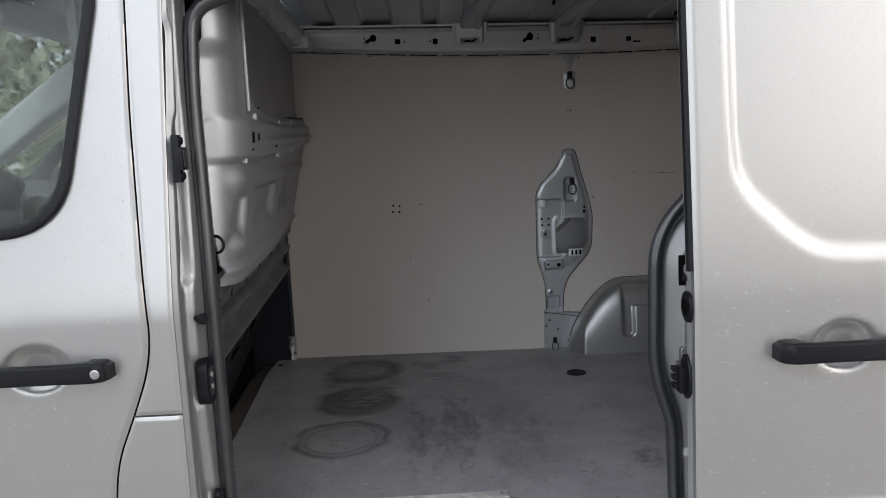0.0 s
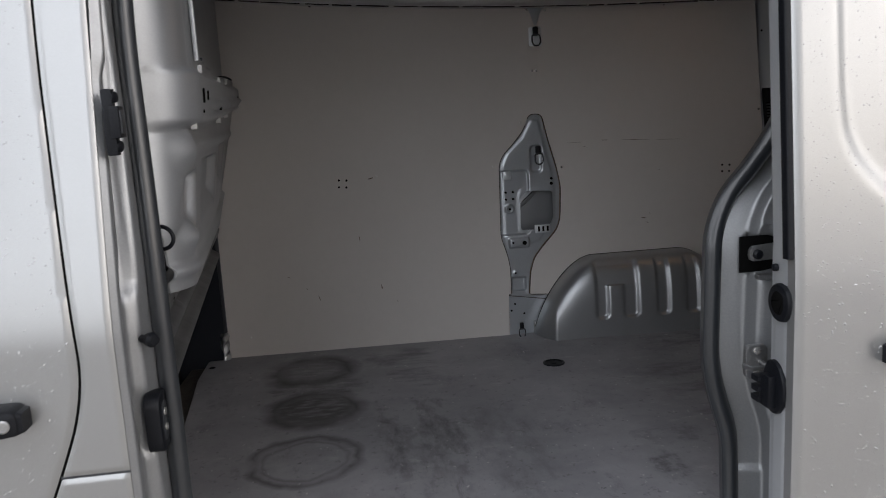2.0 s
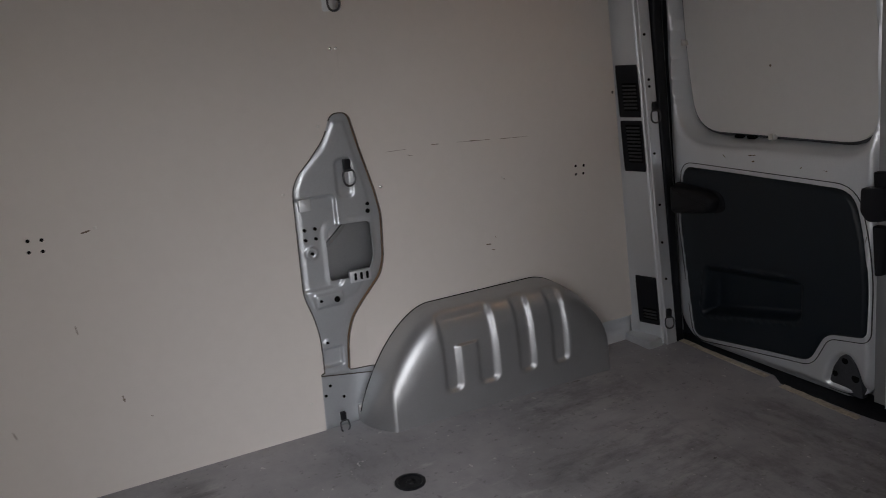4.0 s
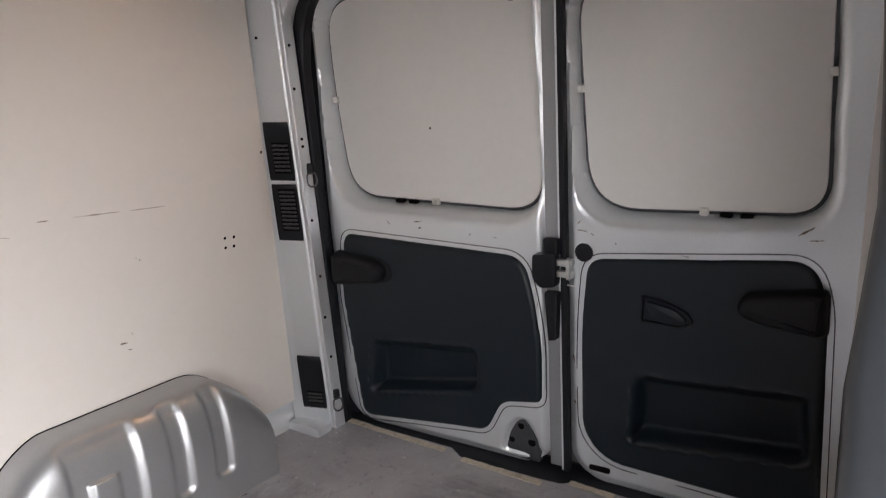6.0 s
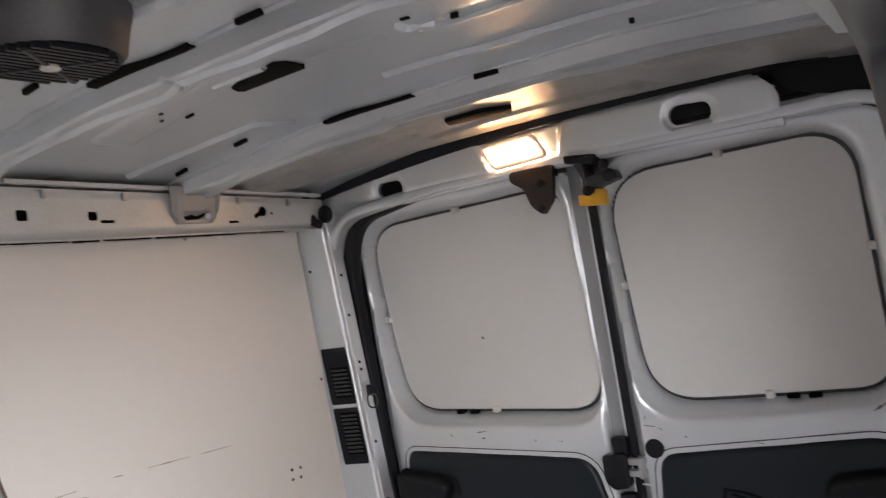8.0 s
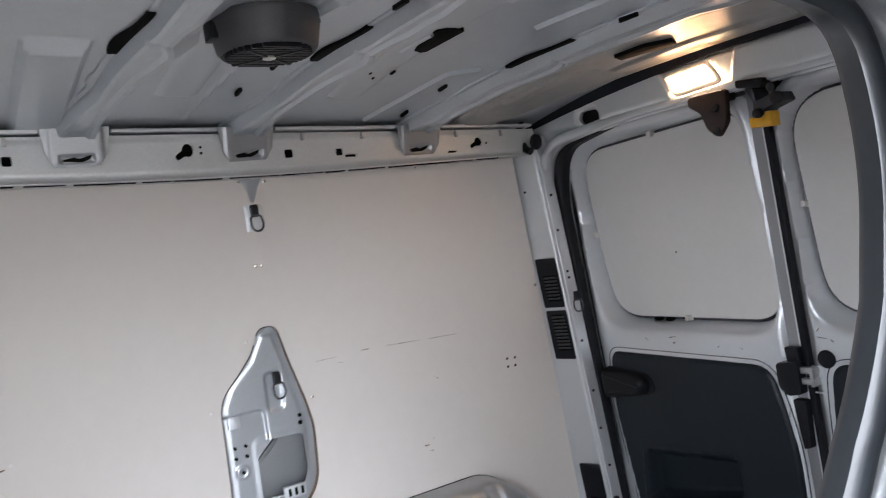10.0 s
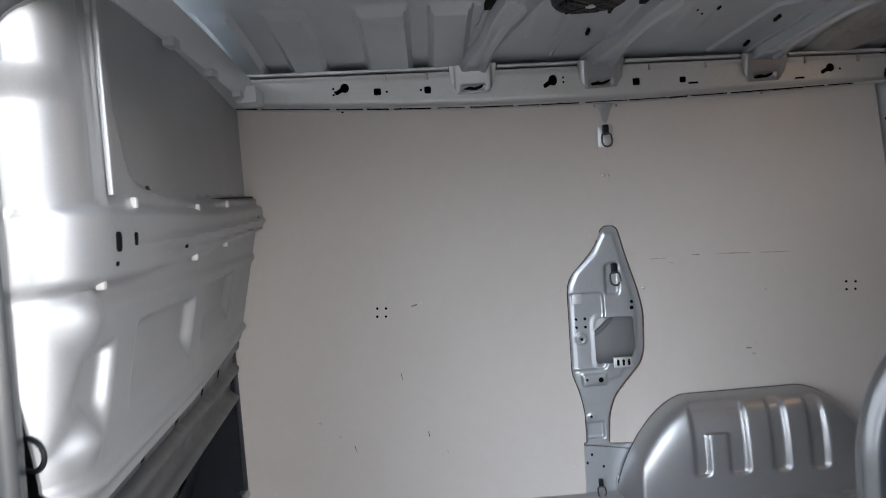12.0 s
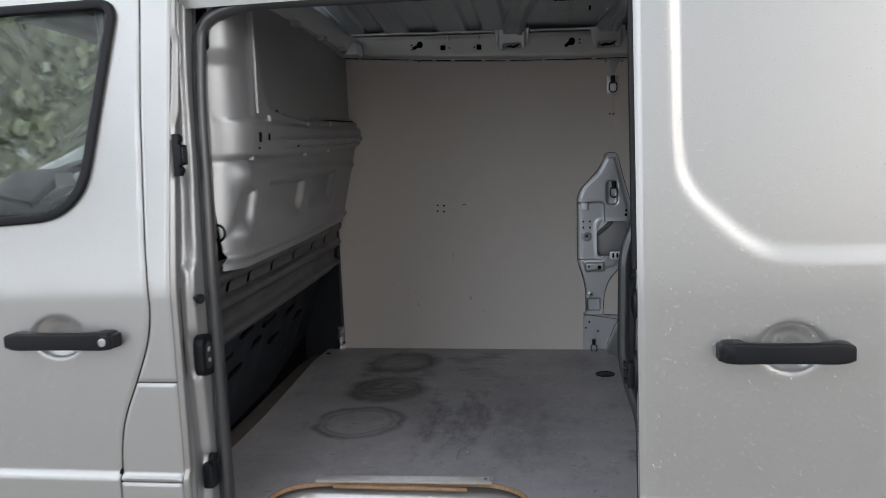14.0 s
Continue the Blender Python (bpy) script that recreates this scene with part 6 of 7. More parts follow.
strip_sheet("rear_pillar_inner", RUBBER, opening, pillar_c_in, 0.56, 1.83, 6, 80, lambda u, v: 0 * u)
bm = bmesh.new()
sweep(bm, [(x, 1.70 + 0.03 * (x > 0), 1.83) for x in np.linspace(-0.56, 0.72, 14)], [(-0.05, -0.02), (0.04, -0.035), (0.06, 0.03), (0.05, 0.11), (-0.07, 0.10)])
part("top_rail", bm, INNER, opening)
stamp("sill", PAINT, opening, lambda u, v, h: (u, 1.50 + 0.17 * v, 0.535 + h), -0.56, 0.66, 0.0, 1.0, 0.03, lambda u, v: 0.02 * ease(np.abs(v - 0.75) - 0.15, 0.1),
      None, [lambda u, v: d_rect(u, v, -0.105, 0.4, 0.33, 1.0, 0.1)])
boxed("rocker", (-0.56, 1.497, 0.22), (0.70, 1.53, 0.535), PAINT, opening, bevel=0.015)

# near side lining behind the rear jamb
wall_near = thing("wall_near", "plywood-lined near side wall behind the sliding door", "wall", kind="structure")
boxed("lining", (0.80, 1.735, 0.56), (1.50, 1.75, 1.84), BOARD, wall_near)
boxed("outer_skin", (0.70, 1.545, 0.30), (1.72, 1.56, 1.62), PAINT, wall_near)
boxed("upper_skin", (0.72, 1.60, 1.60), (1.72, 1.62, 2.0), PAINT, wall_near)
boxed("roof_side", (0.80, 1.60, 1.83), (1.50, 1.76, 1.95), INNER, wall_near, bevel=0.02)

# fittings on the front jamb
contact = thing("door_contact", "black electrical contact block on the door frame", "contact", at=(-0.53, 1.56, 1.45))
boxed("plate", (-0.540, 1.532, 1.405), (-0.524, 1.551, 1.500), PLASTIC, contact, bevel=0.004)
contact_block = boxed("block", (-0.530, 1.526, 1.430), (-0.516, 1.558, 1.475), PLASTIC, contact, bevel=0.003)
boxed("window", (-0.517, 1.530, 1.436), (-0.514, 1.554, 1.469), DARKSTEEL, contact_block, bevel=0.001)
for cz in (1.418, 1.488):
    turned("screw", (-0.524, 1.541, cz), (1, -0.3, 0), [(0.008, 0), (0.008, 0.003), (0.004, 0.005)], PLASTIC, contact)
pin = thing("guide_pin", "dark steel guide pin with a round head on the door frame", "pin", at=(-0.54, 1.58, 1.11))
turned("pin", (-0.562, 1.606, 1.117), (0.044, -0.036, 0.001), [(0.013, 0), (0.013, 0.012), (0.0065, 0.014), (0.0065, 0.046), (0.011, 0.048), (0.012, 0.056), (0.008, 0.062)], PLASTIC, pin)
keeper = thing("latch_plate", "oval black latch keeper plate with two screws", "latch", at=(-0.53, 1.60, 0.98))
KP = lambda u, v, h: (-0.534 + h, 1.596 + u, v)
keeper_plate = slab("plate", rounded_rect(0, 0.978, 0.030, 0.05, 0.028, 8), KP, -0.01, 0.014, PLASTIC, keeper, edge=0.005)
slab("recess", rounded_rect(0, 0.978, 0.016, 0.032, 0.012, 6), KP, 0.013, 0.0145, RUBBER, keeper_plate)
for kz in (0.992, 0.966):
    turned("screw", KP(0.0, kz, 0.0145), (1, 0, 0), [(0.006, 0), (0.006, 0.002), (0.003, 0.003)], SCREW, keeper_plate)
stop = thing("lower_guide", "black plastic lower door guide on the frame", "guide", at=(-0.53, 1.59, 0.70))
boxed("block", (-0.545, 1.565, 0.655), (-0.520, 1.605, 0.715), PLASTIC, stop, bevel=0.006)
turned("roller", (-0.53, 1.585, 0.725), (1, 0, 0), [(0.014, 0), (0.014, 0.012), (0.008, 0.014)], PLASTIC, stop)

# fittings on the rear jamb
hinge = thing("roller_arm", "bare steel roller arm in a dark recess of the rear jamb", "roller arm", at=(0.56, 1.66, 1.15))
# black plate painted for the shade in the jamb recess
boxed("recess", (0.512, 1.688, 1.116), (0.60, 1.692, 1.184), SHADEBLACK, hinge, bevel=0.001)
slab("arm", [(p.x, p.y) for p in fillet([(0.514, 1.170), (0.514, 1.142), (0.60, 1.146), (0.60, 1.176)], [0.013, 0.013, 0.002, 0.002], 6)], wall_map(1.664), 0.0, 0.008, STEEL, hinge, edge=0.002)
turned("roller", (0.528, 1.656, 1.156), (0, -1, 0), [(0.009, 0), (0.009, 0.006), (0.006, 0.009), (0.003, 0.009)], PLASTIC, hinge, n=18)
slab("lower_arm", rounded_rect(0.556, 1.114, 0.030, 0.005, 0.003), wall_map(1.660), 0.0, 0.014, STEEL, hinge)
striker = thing("striker_plate", "bare steel striker loop screwed to the rear jamb", "striker", at=(0.52, 1.65, 0.958))
striker_plate = slab("plate", rounded_rect(0.520, 0.958, 0.021, 0.032, 0.012), wall_map(1.642), -0.006, 0.004, STEEL, striker)
swept("loop", [(0.530, 1.638, 0.957), (0.528, 1.612, 0.957), (0.494, 1.606, 0.957), (0.490, 1.630, 0.957)], circle(0, 0, 0.0045, 8), STEEL, striker)
for kz in (0.980, 0.936):
    turned("screw", (0.521, 1.638, kz), (0, -1, 0), [(0.007, 0), (0.007, 0.002), (0.003, 0.004)], SCREW, striker_plate)

# ---- sliding door, pushed back along the body ----
slide = thing("sliding_door", "silver-beige sliding van door pushed open, wet with raindrops", "van door", at=(1.0, 1.46, 0.3))
SD_X0, SD_X1 = 0.465, 1.60


def sd_y(z):
    return 1.429 + 0.40 * tumble(z)


LINE = [(0.534, 2.2), (0.539, 1.47), (0.541, 1.375), (0.566, 1.322), (0.646, 1.243), (0.705, 1.206), (0.79, 1.200), (1.9, 1.200), (1.9, 2.2)]
LINE = [(p.x, p.y) for p in fillet(LINE, [0, 0.05, 0.04, 0.03, 0.05, 0.05, 0.05, 0, 0], 6)]


def slide_height(u, v):
    d = d_poly(u, v, LINE)
    wide = np.interp(v, [1.30, 1.45], [0.025, 0.010])
    t = np.clip(-d / wide, 0, 1)
    h = -0.007 * (0.85 * t + 0.15 * t * t * (3 - 2 * t))
    cup = np.hypot((u - 0.752) / 0.064, (v - 1.034) / 0.053) - 1
    h = h - 0.026 * ease(cup * 0.05, 0.03)
    edge = np.clip(1 - (u - SD_X0) / 0.010, 0, 1)
    return h - 0.004 * edge * edge


stamp("skin", PAINT, slide, lambda u, v, h: (u, sd_y(v) - h, v), SD_X0, SD_X1, 0.28, 1.93, 0.0085, slide_height, thick=0.02)


def sd_edge(u, v, h):
    return (SD_X0 + 0.002 + 0.004 * u - h, float(sd_y(v)) + 0.006 + 0.068 * u, v)


strip_sheet("front_edge", INNER, slide, sd_edge, 0.28, 1.93, 14, 60, lambda u, v: 0.003 * ease(np.abs(u - 0.6) - 0.34, 0.1))
boxed("inner_panel", (SD_X0 + 0.008, 1.500, 0.30), (SD_X1, 1.512, 1.20), INNER, slide)
bm = bmesh.new()
sweep(bm, [(SD_X0 - 0.002, float(sd_y(z)) + 0.014, z) for z in np.linspace(1.19, 1.93, 16)], rounded_rect(0, 0, 0.008, 0.0095, 0.004, 3), up=(0, 1, 0))
part("edge_seal", bm, PLASTIC, slide, "black rubber edge seal")
EP = lambda u, v, h: (SD_X0 + 0.002 - h, 1.467 + u, v)
cup_o = [(p.x, p.y) for p in fillet([(0.030, 1.128), (0.012, 1.148), (-0.022, 1.142), (-0.030, 1.115), (-0.018, 1.086), (0.012, 1.084), (0.032, 1.104)], 0.016, 4)]
cup = slab("buffer_cup", cup_o, EP, 0.0, 0.010, PLASTIC, slide, "black rubber buffer cup", edge=0.004)
slab("cup_hollow", inset(cup_o, 0.012), EP, 0.0095, 0.0105, SHADEBLACK, cup, edge=0.0003)
lock_o = [(p.x, p.y) for p in fillet([(0.020, 1.018), (-0.008, 1.012), (-0.024, 0.985), (-0.024, 0.952), (-0.006, 0.926), (0.022, 0.926), (0.038, 0.955), (0.038, 0.99)], 0.014, 4)]
lock = slab("lock_plate", lock_o, lambda u, v, h: EP(u + 0.008, v, h), 0.0, 0.008, PLASTIC, slide, "black oval lock plate", edge=0.003)
boxed("lock_block", (SD_X0 - 0.018, 1.472, 0.938), (SD_X0 - 0.004, 1.500, 0.992), PLASTIC, lock, bevel=0.003)
for z in (0.948, 0.965, 0.982):
    boxed("jaw_tooth", (SD_X0 - 0.024, 1.494, z - 0.006), (SD_X0 - 0.006, 1.516, z + 0.004), PLASTIC, lock, bevel=0.0015)
turned("bolt", (SD_X0 + 0.001, 1.486, 1.169), (-1, 0, 0), [(0.006, 0), (0.006, 0.006), (0.003, 0.008)], PLASTIC, slide)


def handle(parent, x0, x1, z, yf, key):
    """A bar handle: two feet, a bowed grip, and a separate end cap."""
    P = lambda u, v, h: (u, yf - h, v)
    n = 22
    bm = bmesh.new()
    rings = []
    for i in range(n + 1):
        t = i / n
        u = x0 + (x1 - x0) * t
        hh = 0.0225 * (0.62 + 0.38 * min(1, 7 * min(t, 1 - t)) ** 0.5) * (1 - 0.16 * math.sin(math.pi * t))
        out = 0.030 + 0.016 * math.sin(math.pi * t)
        thick = 0.012 if 0.2 < t < 0.8 else 0.012 + 0.024 * (1 - min(1, min(t, 1 - t) / 0.2)) ** 0.6
        prof = rounded_rect(0, 0, hh, thick / 2 + 0.004, 0.006, 4)
        rings.append([P(u, z + a + 0.003 * math.sin(math.pi * t), out - thick / 2 + b) for a, b in prof])
    loft(bm, rings)
    body = part("handle", bm, PLASTIC, parent, "black plastic bar handle with raindrops")
    cap0, cap1 = ((x1 - 0.055, x1 - 0.004) if key else (x0 + 0.004, x0 + 0.055))
    slab("end_cap", rounded_rect((cap0 + cap1) / 2, z + 0.001, (cap1 - cap0) / 2, 0.0205, 0.015), P, 0.0, 0.040, PLASTIC, body, edge=0.010)
    if key:
        turned("key_lock", P(x1 - 0.024, z, 0.039), (0, -1, 0), [(0.0095, 0), (0.0095, 0.002), (0.007, 0.0028), (0.0065, 0.0012), (0.002, 0.0012)], STEEL, body, "round metal key lock")
    return body


handle(slide, 0.612, 0.857, 1.030, float(sd_y(1.03)), False)

# ---- front door ----
front = thing("front_door", "silver-beige front van door with rain-wet window", "van door", at=(-1.2, 1.5, 0.3))
SEAM = [(-0.640, 1.98), (-0.634, 1.81), (-0.630, 1.55), (-0.616, 1.235), (-0.608, 1.10), (-0.621, 1.027), (-0.656, 0.938), (-0.696, 0.850), (-0.711, 0.76), (-0.713, 0.30)]
SEAM = [(p.x, p.y) for p in fillet(SEAM, 0.05, 5, False)]
DOOR_OUT = SEAM + [(-2.05, 0.30), (-2.05, 1.30), (-1.50, 1.98)]
GLASS_OUT = [(p.x, p.y) for p in fillet([(-0.688, 1.812), (-0.770, 1.322), (-1.80, 1.27), (-1.40, 1.812)], [0.05, 0.12, 0.12, 0.12], 10)]
PS = lambda u, v, h: (u, side(v) - h, v)


def front_height(u, v):
    cup = np.hypot((u + 0.840) / 0.072, (v - 1.046) / 0.054) - 1
    h = -0.024 * ease(cup * 0.05, 0.03)
    e = d_poly(u, v, SEAM + [(-2.6, 0.30), (-2.6, 1.98)])
    h = h - 0.003 * np.clip(1 + e / 0.007, 0, 1) ** 2
    return h


stamp("skin", PAINT, front, PS, -2.05, -0.60, 0.30, 1.94, 0.0062, front_height, lambda u, v: d_poly(u, v, DOOR_OUT), [lambda u, v: d_poly(u, v, GLASS_OUT)], thick=0.025)
swept("window_seal", [PS(p[0], p[1], 0.0) for p in inset(GLASS_OUT, 0.004)], rounded_rect(0, 0, 0.011, 0.012, 0.005, 3), PLASTIC, front, "matt black window seal", up=(0, 1, 0), closed=True)
pane = slab("window_pane", inset(GLASS_OUT, 0.004), PS, -0.012, -0.008, GLASS, front, "rain-streaked window pane", edge=0.0005)
pane.visible_shadow = False
handle(front, -0.954, -0.681, 1.041, float(side(1.04)), True)
boxed("inner_card", (-1.95, 1.545, 0.35), (-0.70, 1.56, 1.22), CABGREY, front, bevel=0.01)

# body side between the two doors
post = thing("side_post", "silver-beige body side panel between front and sliding door", "body panel", kind="structure")


def post_piece(name, z0, z1):
    def outline(u, v):
        d = np.maximum(-d_poly(u, v, SEAM + [(-2.6, 0.30), (-2.6, 1.98)]) + 0.0042, u + 0.556)
        return np.maximum(d, np.maximum(z0 - v, v - z1))

    def height(u, v):
        e = -d_poly(u, v, SEAM + [(-2.6, 0.30), (-2.6, 1.98)]) + 0.005
        q = np.maximum(np.maximum(z0 - v, v - z1), np.maximum(e, u + 0.556))
        return -0.003 * np.clip(1 + q / 0.007, 0, 1) ** 2

    return stamp(name, PAINT, post, PS, -0.73, -0.55, z0 - 0.01, z1 + 0.01, 0.004, height, outline, thick=0.02)


post_piece("upper_panel", 0.9395, 1.93)
post_piece("middle_panel", 0.7055, 0.9355)
post_piece("lower_panel", 0.32, 0.7015)
swept("door_gap", [PS(a, b, -0.006) for a, b in SEAM], rounded_rect(0, 0, 0.0045, 0.002, 0.001, 2), SHADEBLACK, post, up=(0, 1, 0))
for gz in (0.9375, 0.7035):
    swept("panel_gap", [PS(x, gz, -0.005) for x in np.linspace(-0.70 if gz < 0.8 else -0.655, -0.556, 6)], rounded_rect(0, 0, 0.0025, 0.0015, 0.001, 2), RUBBER, post, up=(0, 1, 0))
boxed("gap_back", (-0.80, 1.545, 0.30), (-0.555, 1.55, 1.15), RUBBER, post)
swept("gap_back_upper", [(-0.625, float(side(z)) + 0.03, z) for z in np.linspace(1.1, 1.95, 10)], rounded_rect(0, 0, 0.03, 0.003, 0.001, 2), RUBBER, post, up=(0, 1, 0))

# ---- cab, seen through the front window ----
cab = thing("wall_cab", "grey cab shell round the front seats", "wall", kind="structure")
# the lower rear panel takes the near-black of the openings
boxed("rear_panel", (-0.86, 1.66, 0.50), (-0.84, 3.25, 1.20), SHADEBLACK, cab)
boxed("rear_panel", (-0.78, 1.66, 1.20), (-0.76, 3.25, 1.95), CABGREY, cab)
boxed("far_door", (-2.1, 3.26, 0.40), (-0.62, 3.30, 1.47), CABGREY, cab)
boxed("far_pillar", (-0.78, 3.22, 1.28), (-0.62, 3.27, 1.95), CABLIGHT, cab)
boxed("cab_roof", (-1.75, 1.62, 1.93), (-0.60, 3.22, 1.96), CABLIGHT, cab)
boxed("cab_floor", (-2.3, 1.55, 0.40), (-0.62, 3.28, 0.45), CABGREY, cab)
boxed("nose", (-2.9, 1.60, 0.30), (-2.1, 3.22, 1.05), PAINT, cab, bevel=0.05)
dash = thing("dashboard", "dark grey moulded dashboard across the cab", "dashboard", at=(-1.85, 2.4, 0.9))
bm = bmesh.new()
dprof = [(p.x, p.y) for p in fillet([(-2.25, 0.6), (-1.72, 0.62), (-1.66, 1.05), (-1.72, 1.37), (-1.88, 1.435), (-2.45, 1.30)], 0.05, 5)]
loft(bm, [[(u, y, v) for u, v in dprof] for y in np.linspace(1.60, 3.22, 8)])
part("fascia", bm, CABGREY, dash)
for py, pl in ((3.19, "far"), (1.64, "near")):
    swept("windscreen_pillar", [(-2.45, py, 1.36), (-1.86, py, 1.60), (-1.52, py, 1.83), (-1.36, py, 1.93)], rounded_rect(0, 0, 0.05, 0.04, 0.02, 4), CABLIGHT, cab, up=(0, 1, 0))
swept("windscreen_header", [(-1.45, 1.64, 1.91), (-1.45, 3.19, 1.91)], rounded_rect(0, 0, 0.05, 0.03, 0.02, 4), CABLIGHT, cab)
boxed("far_mirror", (-1.92, 3.34, 1.26), (-1.84, 3.52, 1.52), CABGREY, cab, bevel=0.03)
binnacle = thing("instrument_hood", "dark curved instrument hood on the dashboard", "dashboard hood", at=(-1.75, 2.8, 1.33))
swept("hood", [(-1.76, 2.58, 1.42), (-1.73, 2.66, 1.495), (-1.72, 2.80, 1.515), (-1.73, 2.94, 1.495), (-1.76, 3.02, 1.42)], rounded_rect(0, 0, 0.012, 0.09, 0.008, 3), CABGREY, binnacle, up=(1, 0, 0))
wheel = thing("steering_wheel", "dark round steering wheel in the cab", "steering wheel", at=(-1.43, 2.80, 1.45))
wm = pose(-1.43, 2.80, 1.45, 0, -62, 0)
swept("rim", [wm @ Vector((0.185 * math.cos(a), 0.185 * math.sin(a), 0)) for a in np.linspace(0, 2 * math.pi, 32, endpoint=False)], circle(0, 0, 0.016, 10), CABGREY, wheel, up=tuple(wm.to_3x3() @ Vector((0, 0, 1))), closed=True)
turned("hub", wm @ Vector((0, 0, -0.02)), tuple(wm.to_3x3() @ Vector((0, 0, 1))), [(0.07, 0), (0.075, 0.02), (0.05, 0.035)], CABGREY, wheel)
for a in (0, 120, 240):
    v1, v2 = wm @ Vector((0.06 * math.cos(radians(a)), 0.06 * math.sin(radians(a)), 0)), wm @ Vector((0.18 * math.cos(radians(a)), 0.18 * math.sin(radians(a)), 0))
    swept("spoke", [v1, v2], rounded_rect(0, 0, 0.02, 0.008, 0.004, 2), CABGREY, wheel)
for sy, sl in ((1.95, "dark cloth passenger seat in the cab"), (2.85, "dark cloth driver seat in the cab")):
    seat = thing("cab_seat", sl, "seat", "cab seats", at=(-1.0, sy, 0.45))
    boxed("cushion", (-1.30, sy - 0.25, 0.75), (-0.82, sy + 0.25, 0.90), SEATCLOTH, seat, bevel=0.04)
    boxed("base", (-1.25, sy - 0.2, 0.45), (-0.85, sy + 0.2, 0.76), CABGREY, seat, bevel=0.02)
    bm = bmesh.new()
    sweep(bm, [(-0.84, sy, 0.86), (-0.78, sy, 1.12), (-0.72, sy, 1.42)], rounded_rect(0, 0, 0.24, 0.06, 0.04, 4), up=(1, 0, 0))
    part("backrest", bm, SEATCLOTH, seat)
    boxed("headrest", (-0.78, sy - 0.12, 1.45), (-0.68, sy + 0.12, 1.62), SEATCLOTH, seat, bevel=0.04)


label_on_glass = thing("window_sticker", "small dark sticker with pale lettering inside the cab window", "sticker", at=(-0.826, 1.54, 1.40))
SY = float(side(1.41)) + 0.018
boxed("backing", (-0.850, SY, 1.392), (-0.803, SY + 0.001, 1.424), CABGREY, label_on_glass, bevel=0.0003)
for k, word in enumerate(("Electronic", "protection")):
    font = bpy.data.curves.new("lettering", "FONT")
    font.body, font.size, font.extrude = word, 0.0095, 0.0002
    text = new("lettering", font)
    font.materials.append(CLIP)
    text.parent = label_on_glass
    text.matrix_parent_inverse = Matrix.Translation(-label_on_glass.location)
    text.matrix_world = pose(-0.847, SY - 0.0006, 1.410 - 0.010 * k, 90, 0, 0)


# ---- trees round the parking place, seen in and through the cab glass ----
def tree(x, y, height, seed, label):
    rnd = random.Random(seed)
    ob = thing("tree", label, "tree", "trees round the van", at=(x, y, 0))
    bm = bmesh.new()
    lean = rnd.uniform(-0.3, 0.3)
    rings = []
    for k in range(7):
        f = k / 6
        r = 0.16 * (1 - 0.75 * f)
        rings.append([(x + lean * f + r * math.cos(a), y + r * math.sin(a), height * 0.75 * f) for a in np.linspace(0, 2 * math.pi, 8, endpoint=False)])
    loft(bm, rings)
    tips = []
    for k in range(9):
        a, f = rnd.uniform(0, 6.28), rnd.uniform(0.3, 0.7)
        base = Vector((x + lean * f, y, height * f))
        tip = base + Vector((math.cos(a), math.sin(a), rnd.uniform(0.3, 0.9))) * height * 0.28
        sweep(bm, [base, (base + tip) / 2 + Vector((0, 0, 0.1)), tip], circle(0, 0, 0.035, 6))
        tips.append(tip)
    part("trunk", bm, BARK, ob)
    verts, faces = [], []
    for k in range(60):
        t = rnd.choice(tips)
        c = t + Vector((rnd.gauss(0, 0.5), rnd.gauss(0, 0.5), rnd.gauss(0.1, 0.45))) * height * 0.16
        for q in range(90):
            d = c + Vector((rnd.gauss(0, 1), rnd.gauss(0, 1), rnd.gauss(0, 0.8))) * height * 0.055
            u = Vector((rnd.gauss(0, 1), rnd.gauss(0, 1), rnd.gauss(0, 1))).normalized() * rnd.uniform(0.03, 0.06)
            w = u.cross(Vector((rnd.gauss(0, 1), rnd.gauss(0, 1), rnd.gauss(0, 1)))).normalized() * rnd.uniform(0.02, 0.035)
            i = len(verts)
            verts += [d - u, d + w, d + u, d - w]
            faces.append((i, i + 1, i + 2, i + 3))
    me = bpy.data.meshes.new("crown")
    me.from_pydata([tuple(v) for v in verts], [], faces)
    me.materials.append(LEAF)
    finish(new("crown", me), ob, "")
    return ob


for k, (tx, ty, th) in enumerate(((-6.5, -9.0, 6.5), (-9.5, -10.5, 7.5), (-12.5, -9.5, 6.0), (-15.5, -11.0, 8.0), (-15.5, 22.0, 5.5), (-9.5, 24.0, 4.5))):
    tree(tx, ty, th, 50 + k, "leafy green tree with a loose crown in the rain")


def hedge(name, label, x0, x1, y, depth, height, count, seed):
    rnd = random.Random(seed)
    verts, faces = [], []
    for _ in range(count):
        x = rnd.uniform(x0, x1)
        top = height * (0.8 + 0.2 * noise.noise((x * 0.6, y, 0.0)) + 0.12 * noise.noise((x * 2.3, y, 4.0)))
        d = Vector((x, y + rnd.gauss(0, depth), top * rnd.random() ** 0.7))
        u = Vector((rnd.gauss(0, 1), rnd.gauss(0, 1), rnd.gauss(0, 1))).normalized() * rnd.uniform(0.045, 0.09)
        w = u.cross(Vector((rnd.gauss(0, 1), rnd.gauss(0, 1), rnd.gauss(0, 1)))).normalized() * rnd.uniform(0.03, 0.055)
        i = len(verts)
        verts += [tuple(d - u), tuple(d + w), tuple(d + u), tuple(d - w)]
        faces.append((i, i + 1, i + 2, i + 3))
    me = bpy.data.meshes.new(name)
    me.from_pydata(verts, [], faces)
    me.materials.append(LEAF)
    return tagged(new(name, me), label, "hedge", kind="stuff")


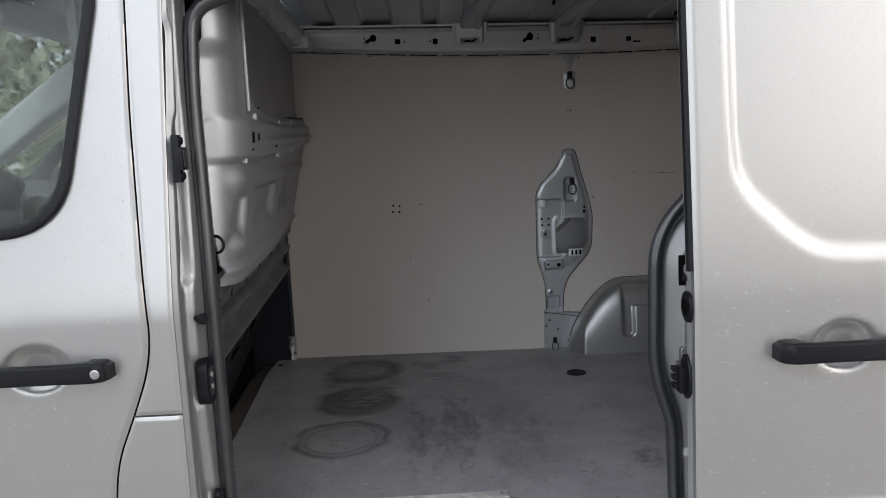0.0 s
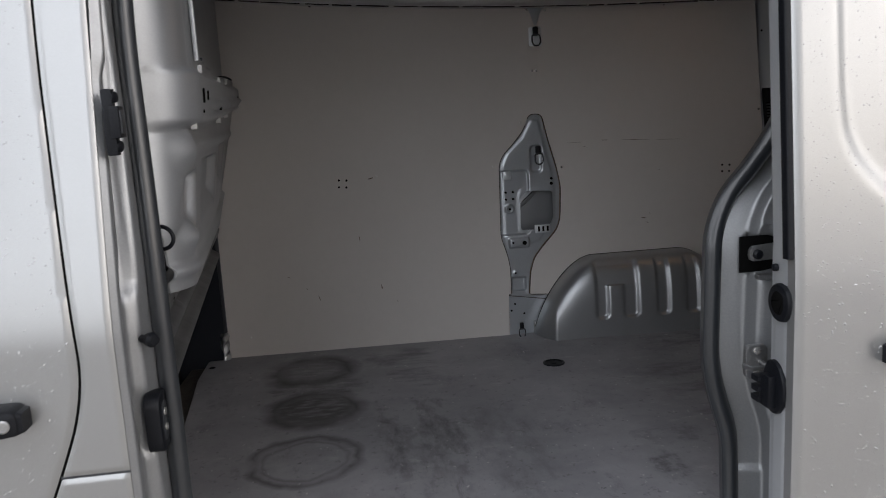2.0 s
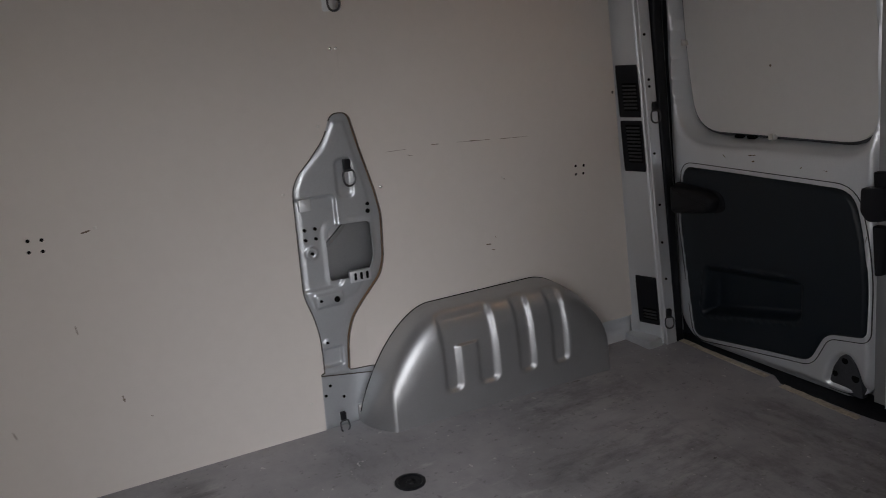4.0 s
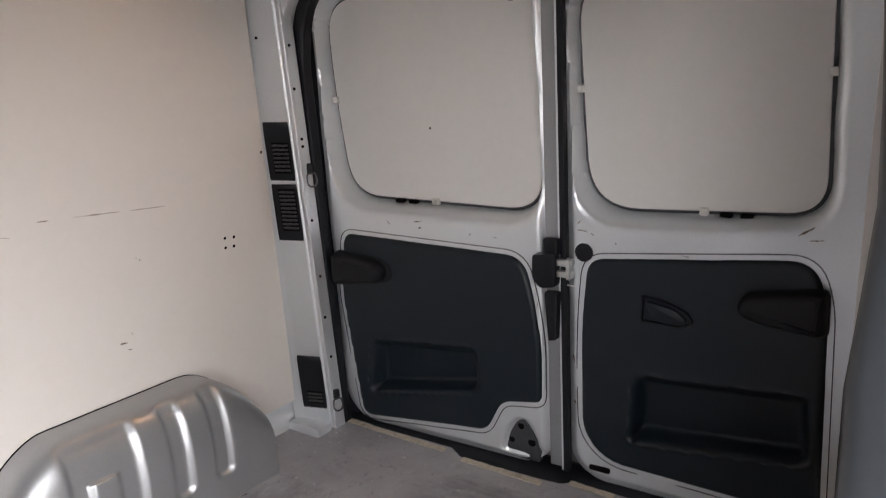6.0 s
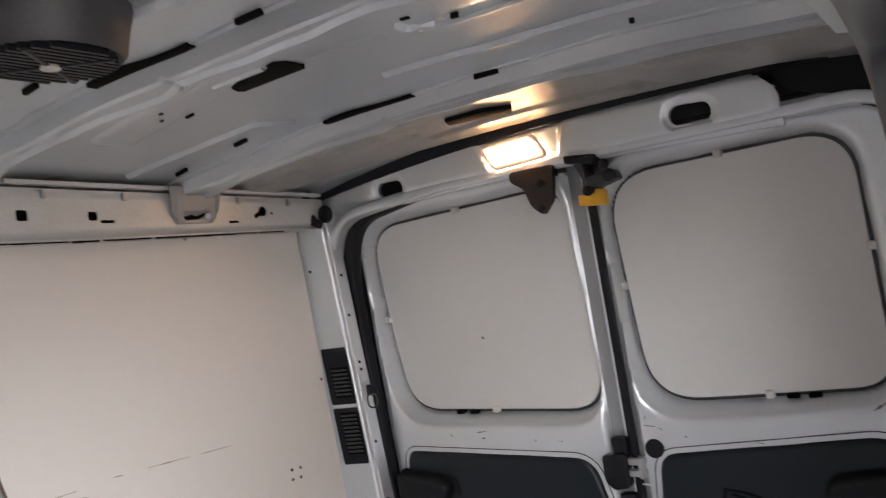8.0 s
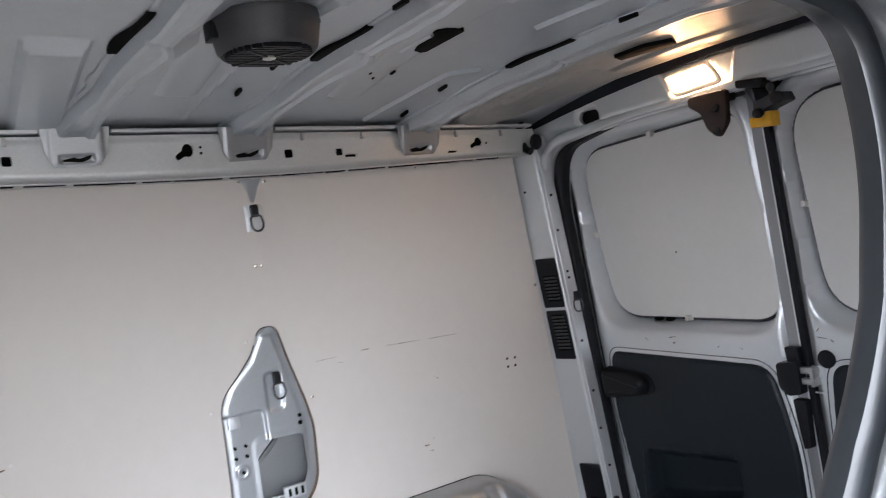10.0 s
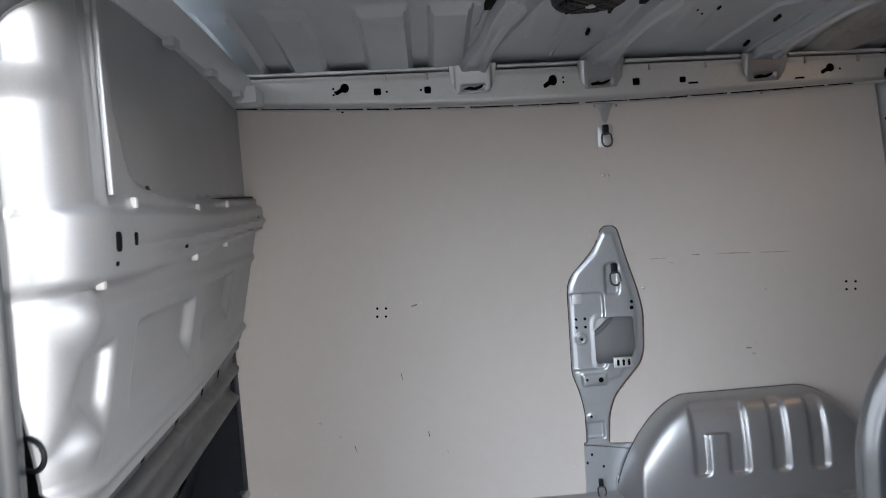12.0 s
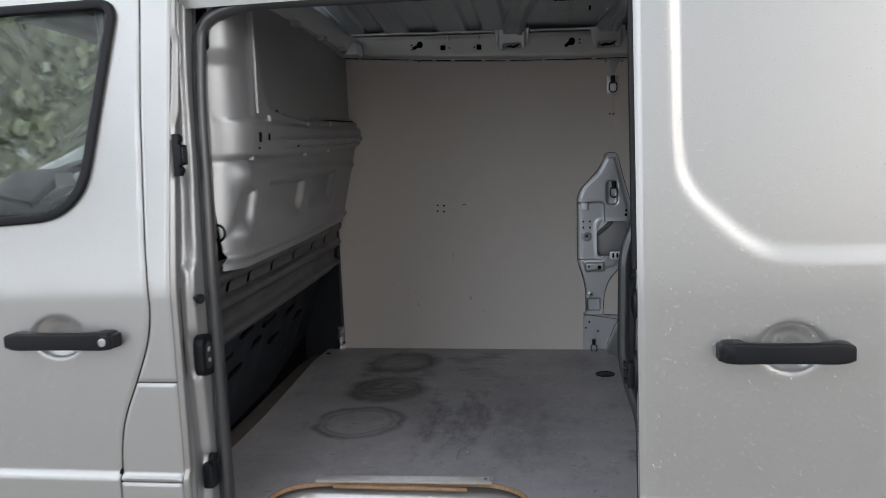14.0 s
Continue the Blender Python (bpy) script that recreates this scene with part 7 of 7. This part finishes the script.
hedge("hedge", "tall dark green hedge beyond the far side of the van", -30, 0, 15.0, 0.9, 6.5, 130000, 3)

# ---- raindrops on the outside paint and glass ----
def raindrops(name, label, count, pick, seed, big=1.0, material=None, runs=0.0):
    rnd = random.Random(seed)
    verts, faces = [], []
    for _ in range(count):
        x, z, f = pick(rnd)
        if f is None:
            continue
        r = big * (0.0006 + 0.0013 * rnd.random() ** 3)
        long = rnd.uniform(1.0, 1.5)
        if rnd.random() < runs:
            long, r = rnd.uniform(5, 22), r * 0.55
        i = len(verts)
        for ring, (q, h) in enumerate(((1.0, -0.0002), (0.72, 0.45), (0.0, 0.62))):
            if q == 0:
                verts.append(f(x, z, h * r))
                continue
            for k in range(7):
                a = 2 * math.pi * k / 7
                verts.append(f(x + q * r * math.cos(a), z + q * r * long * math.sin(a), max(h * r, -0.0002)))
        for k in range(7):
            m = (k + 1) % 7
            faces.append((i + k, i + m, i + 7 + m, i + 7 + k))
            faces.append((i + 7 + k, i + 7 + m, i + 14))
    ob = part_data(name, [tuple(float(c) for c in v) for v in verts], faces, material or WATER, None, angle=180)
    return tagged(ob, label, "raindrops", kind="stuff")


def on_slide(rnd):
    x, z = rnd.uniform(SD_X0 + 0.012, 1.15), rnd.uniform(0.62, 1.86)
    h = float(slide_height(np.array([x]), np.array([z]))[0])
    return x, z, (lambda u, v, k: (u, float(sd_y(v)) - h - k, v))


def on_front(rnd):
    x, z = rnd.uniform(-1.15, -0.565), rnd.uniform(0.62, 1.86)
    glass = float(d_poly(np.array([x]), np.array([z]), GLASS_OUT)[0])
    if abs(glass) < 0.014:
        return x, z, None
    h = -0.008 if glass < 0 else float(front_height(np.array([x]), np.array([z]))[0])
    if glass > 0 and abs(float(d_poly(np.array([x]), np.array([z]), SEAM + [(-2.6, 0.30), (-2.6, 1.98)])[0])) < 0.008:
        return x, z, None
    return x, z, (lambda u, v, k: (u, float(side(v)) - h - k, v))


def on_pane(rnd):
    x, z = rnd.uniform(-1.15, -0.69), rnd.uniform(1.30, 1.80)
    if float(d_poly(np.array([x]), np.array([z]), GLASS_OUT)[0]) > -0.016:
        return x, z, None
    return x, z, (lambda u, v, k: (u, float(side(v)) + 0.008 - k, v))


raindrops("raindrops", "clear raindrops beading on the sliding door paint", 6500, on_slide, 7, 0.86, BEAD)
raindrops("raindrops", "clear raindrops beading on the front door", 2800, on_front, 8, 0.88, BEAD)
raindrops("raindrops", "clear raindrops running down the cab window", 1100, on_pane, 9, 0.85, runs=0.15)
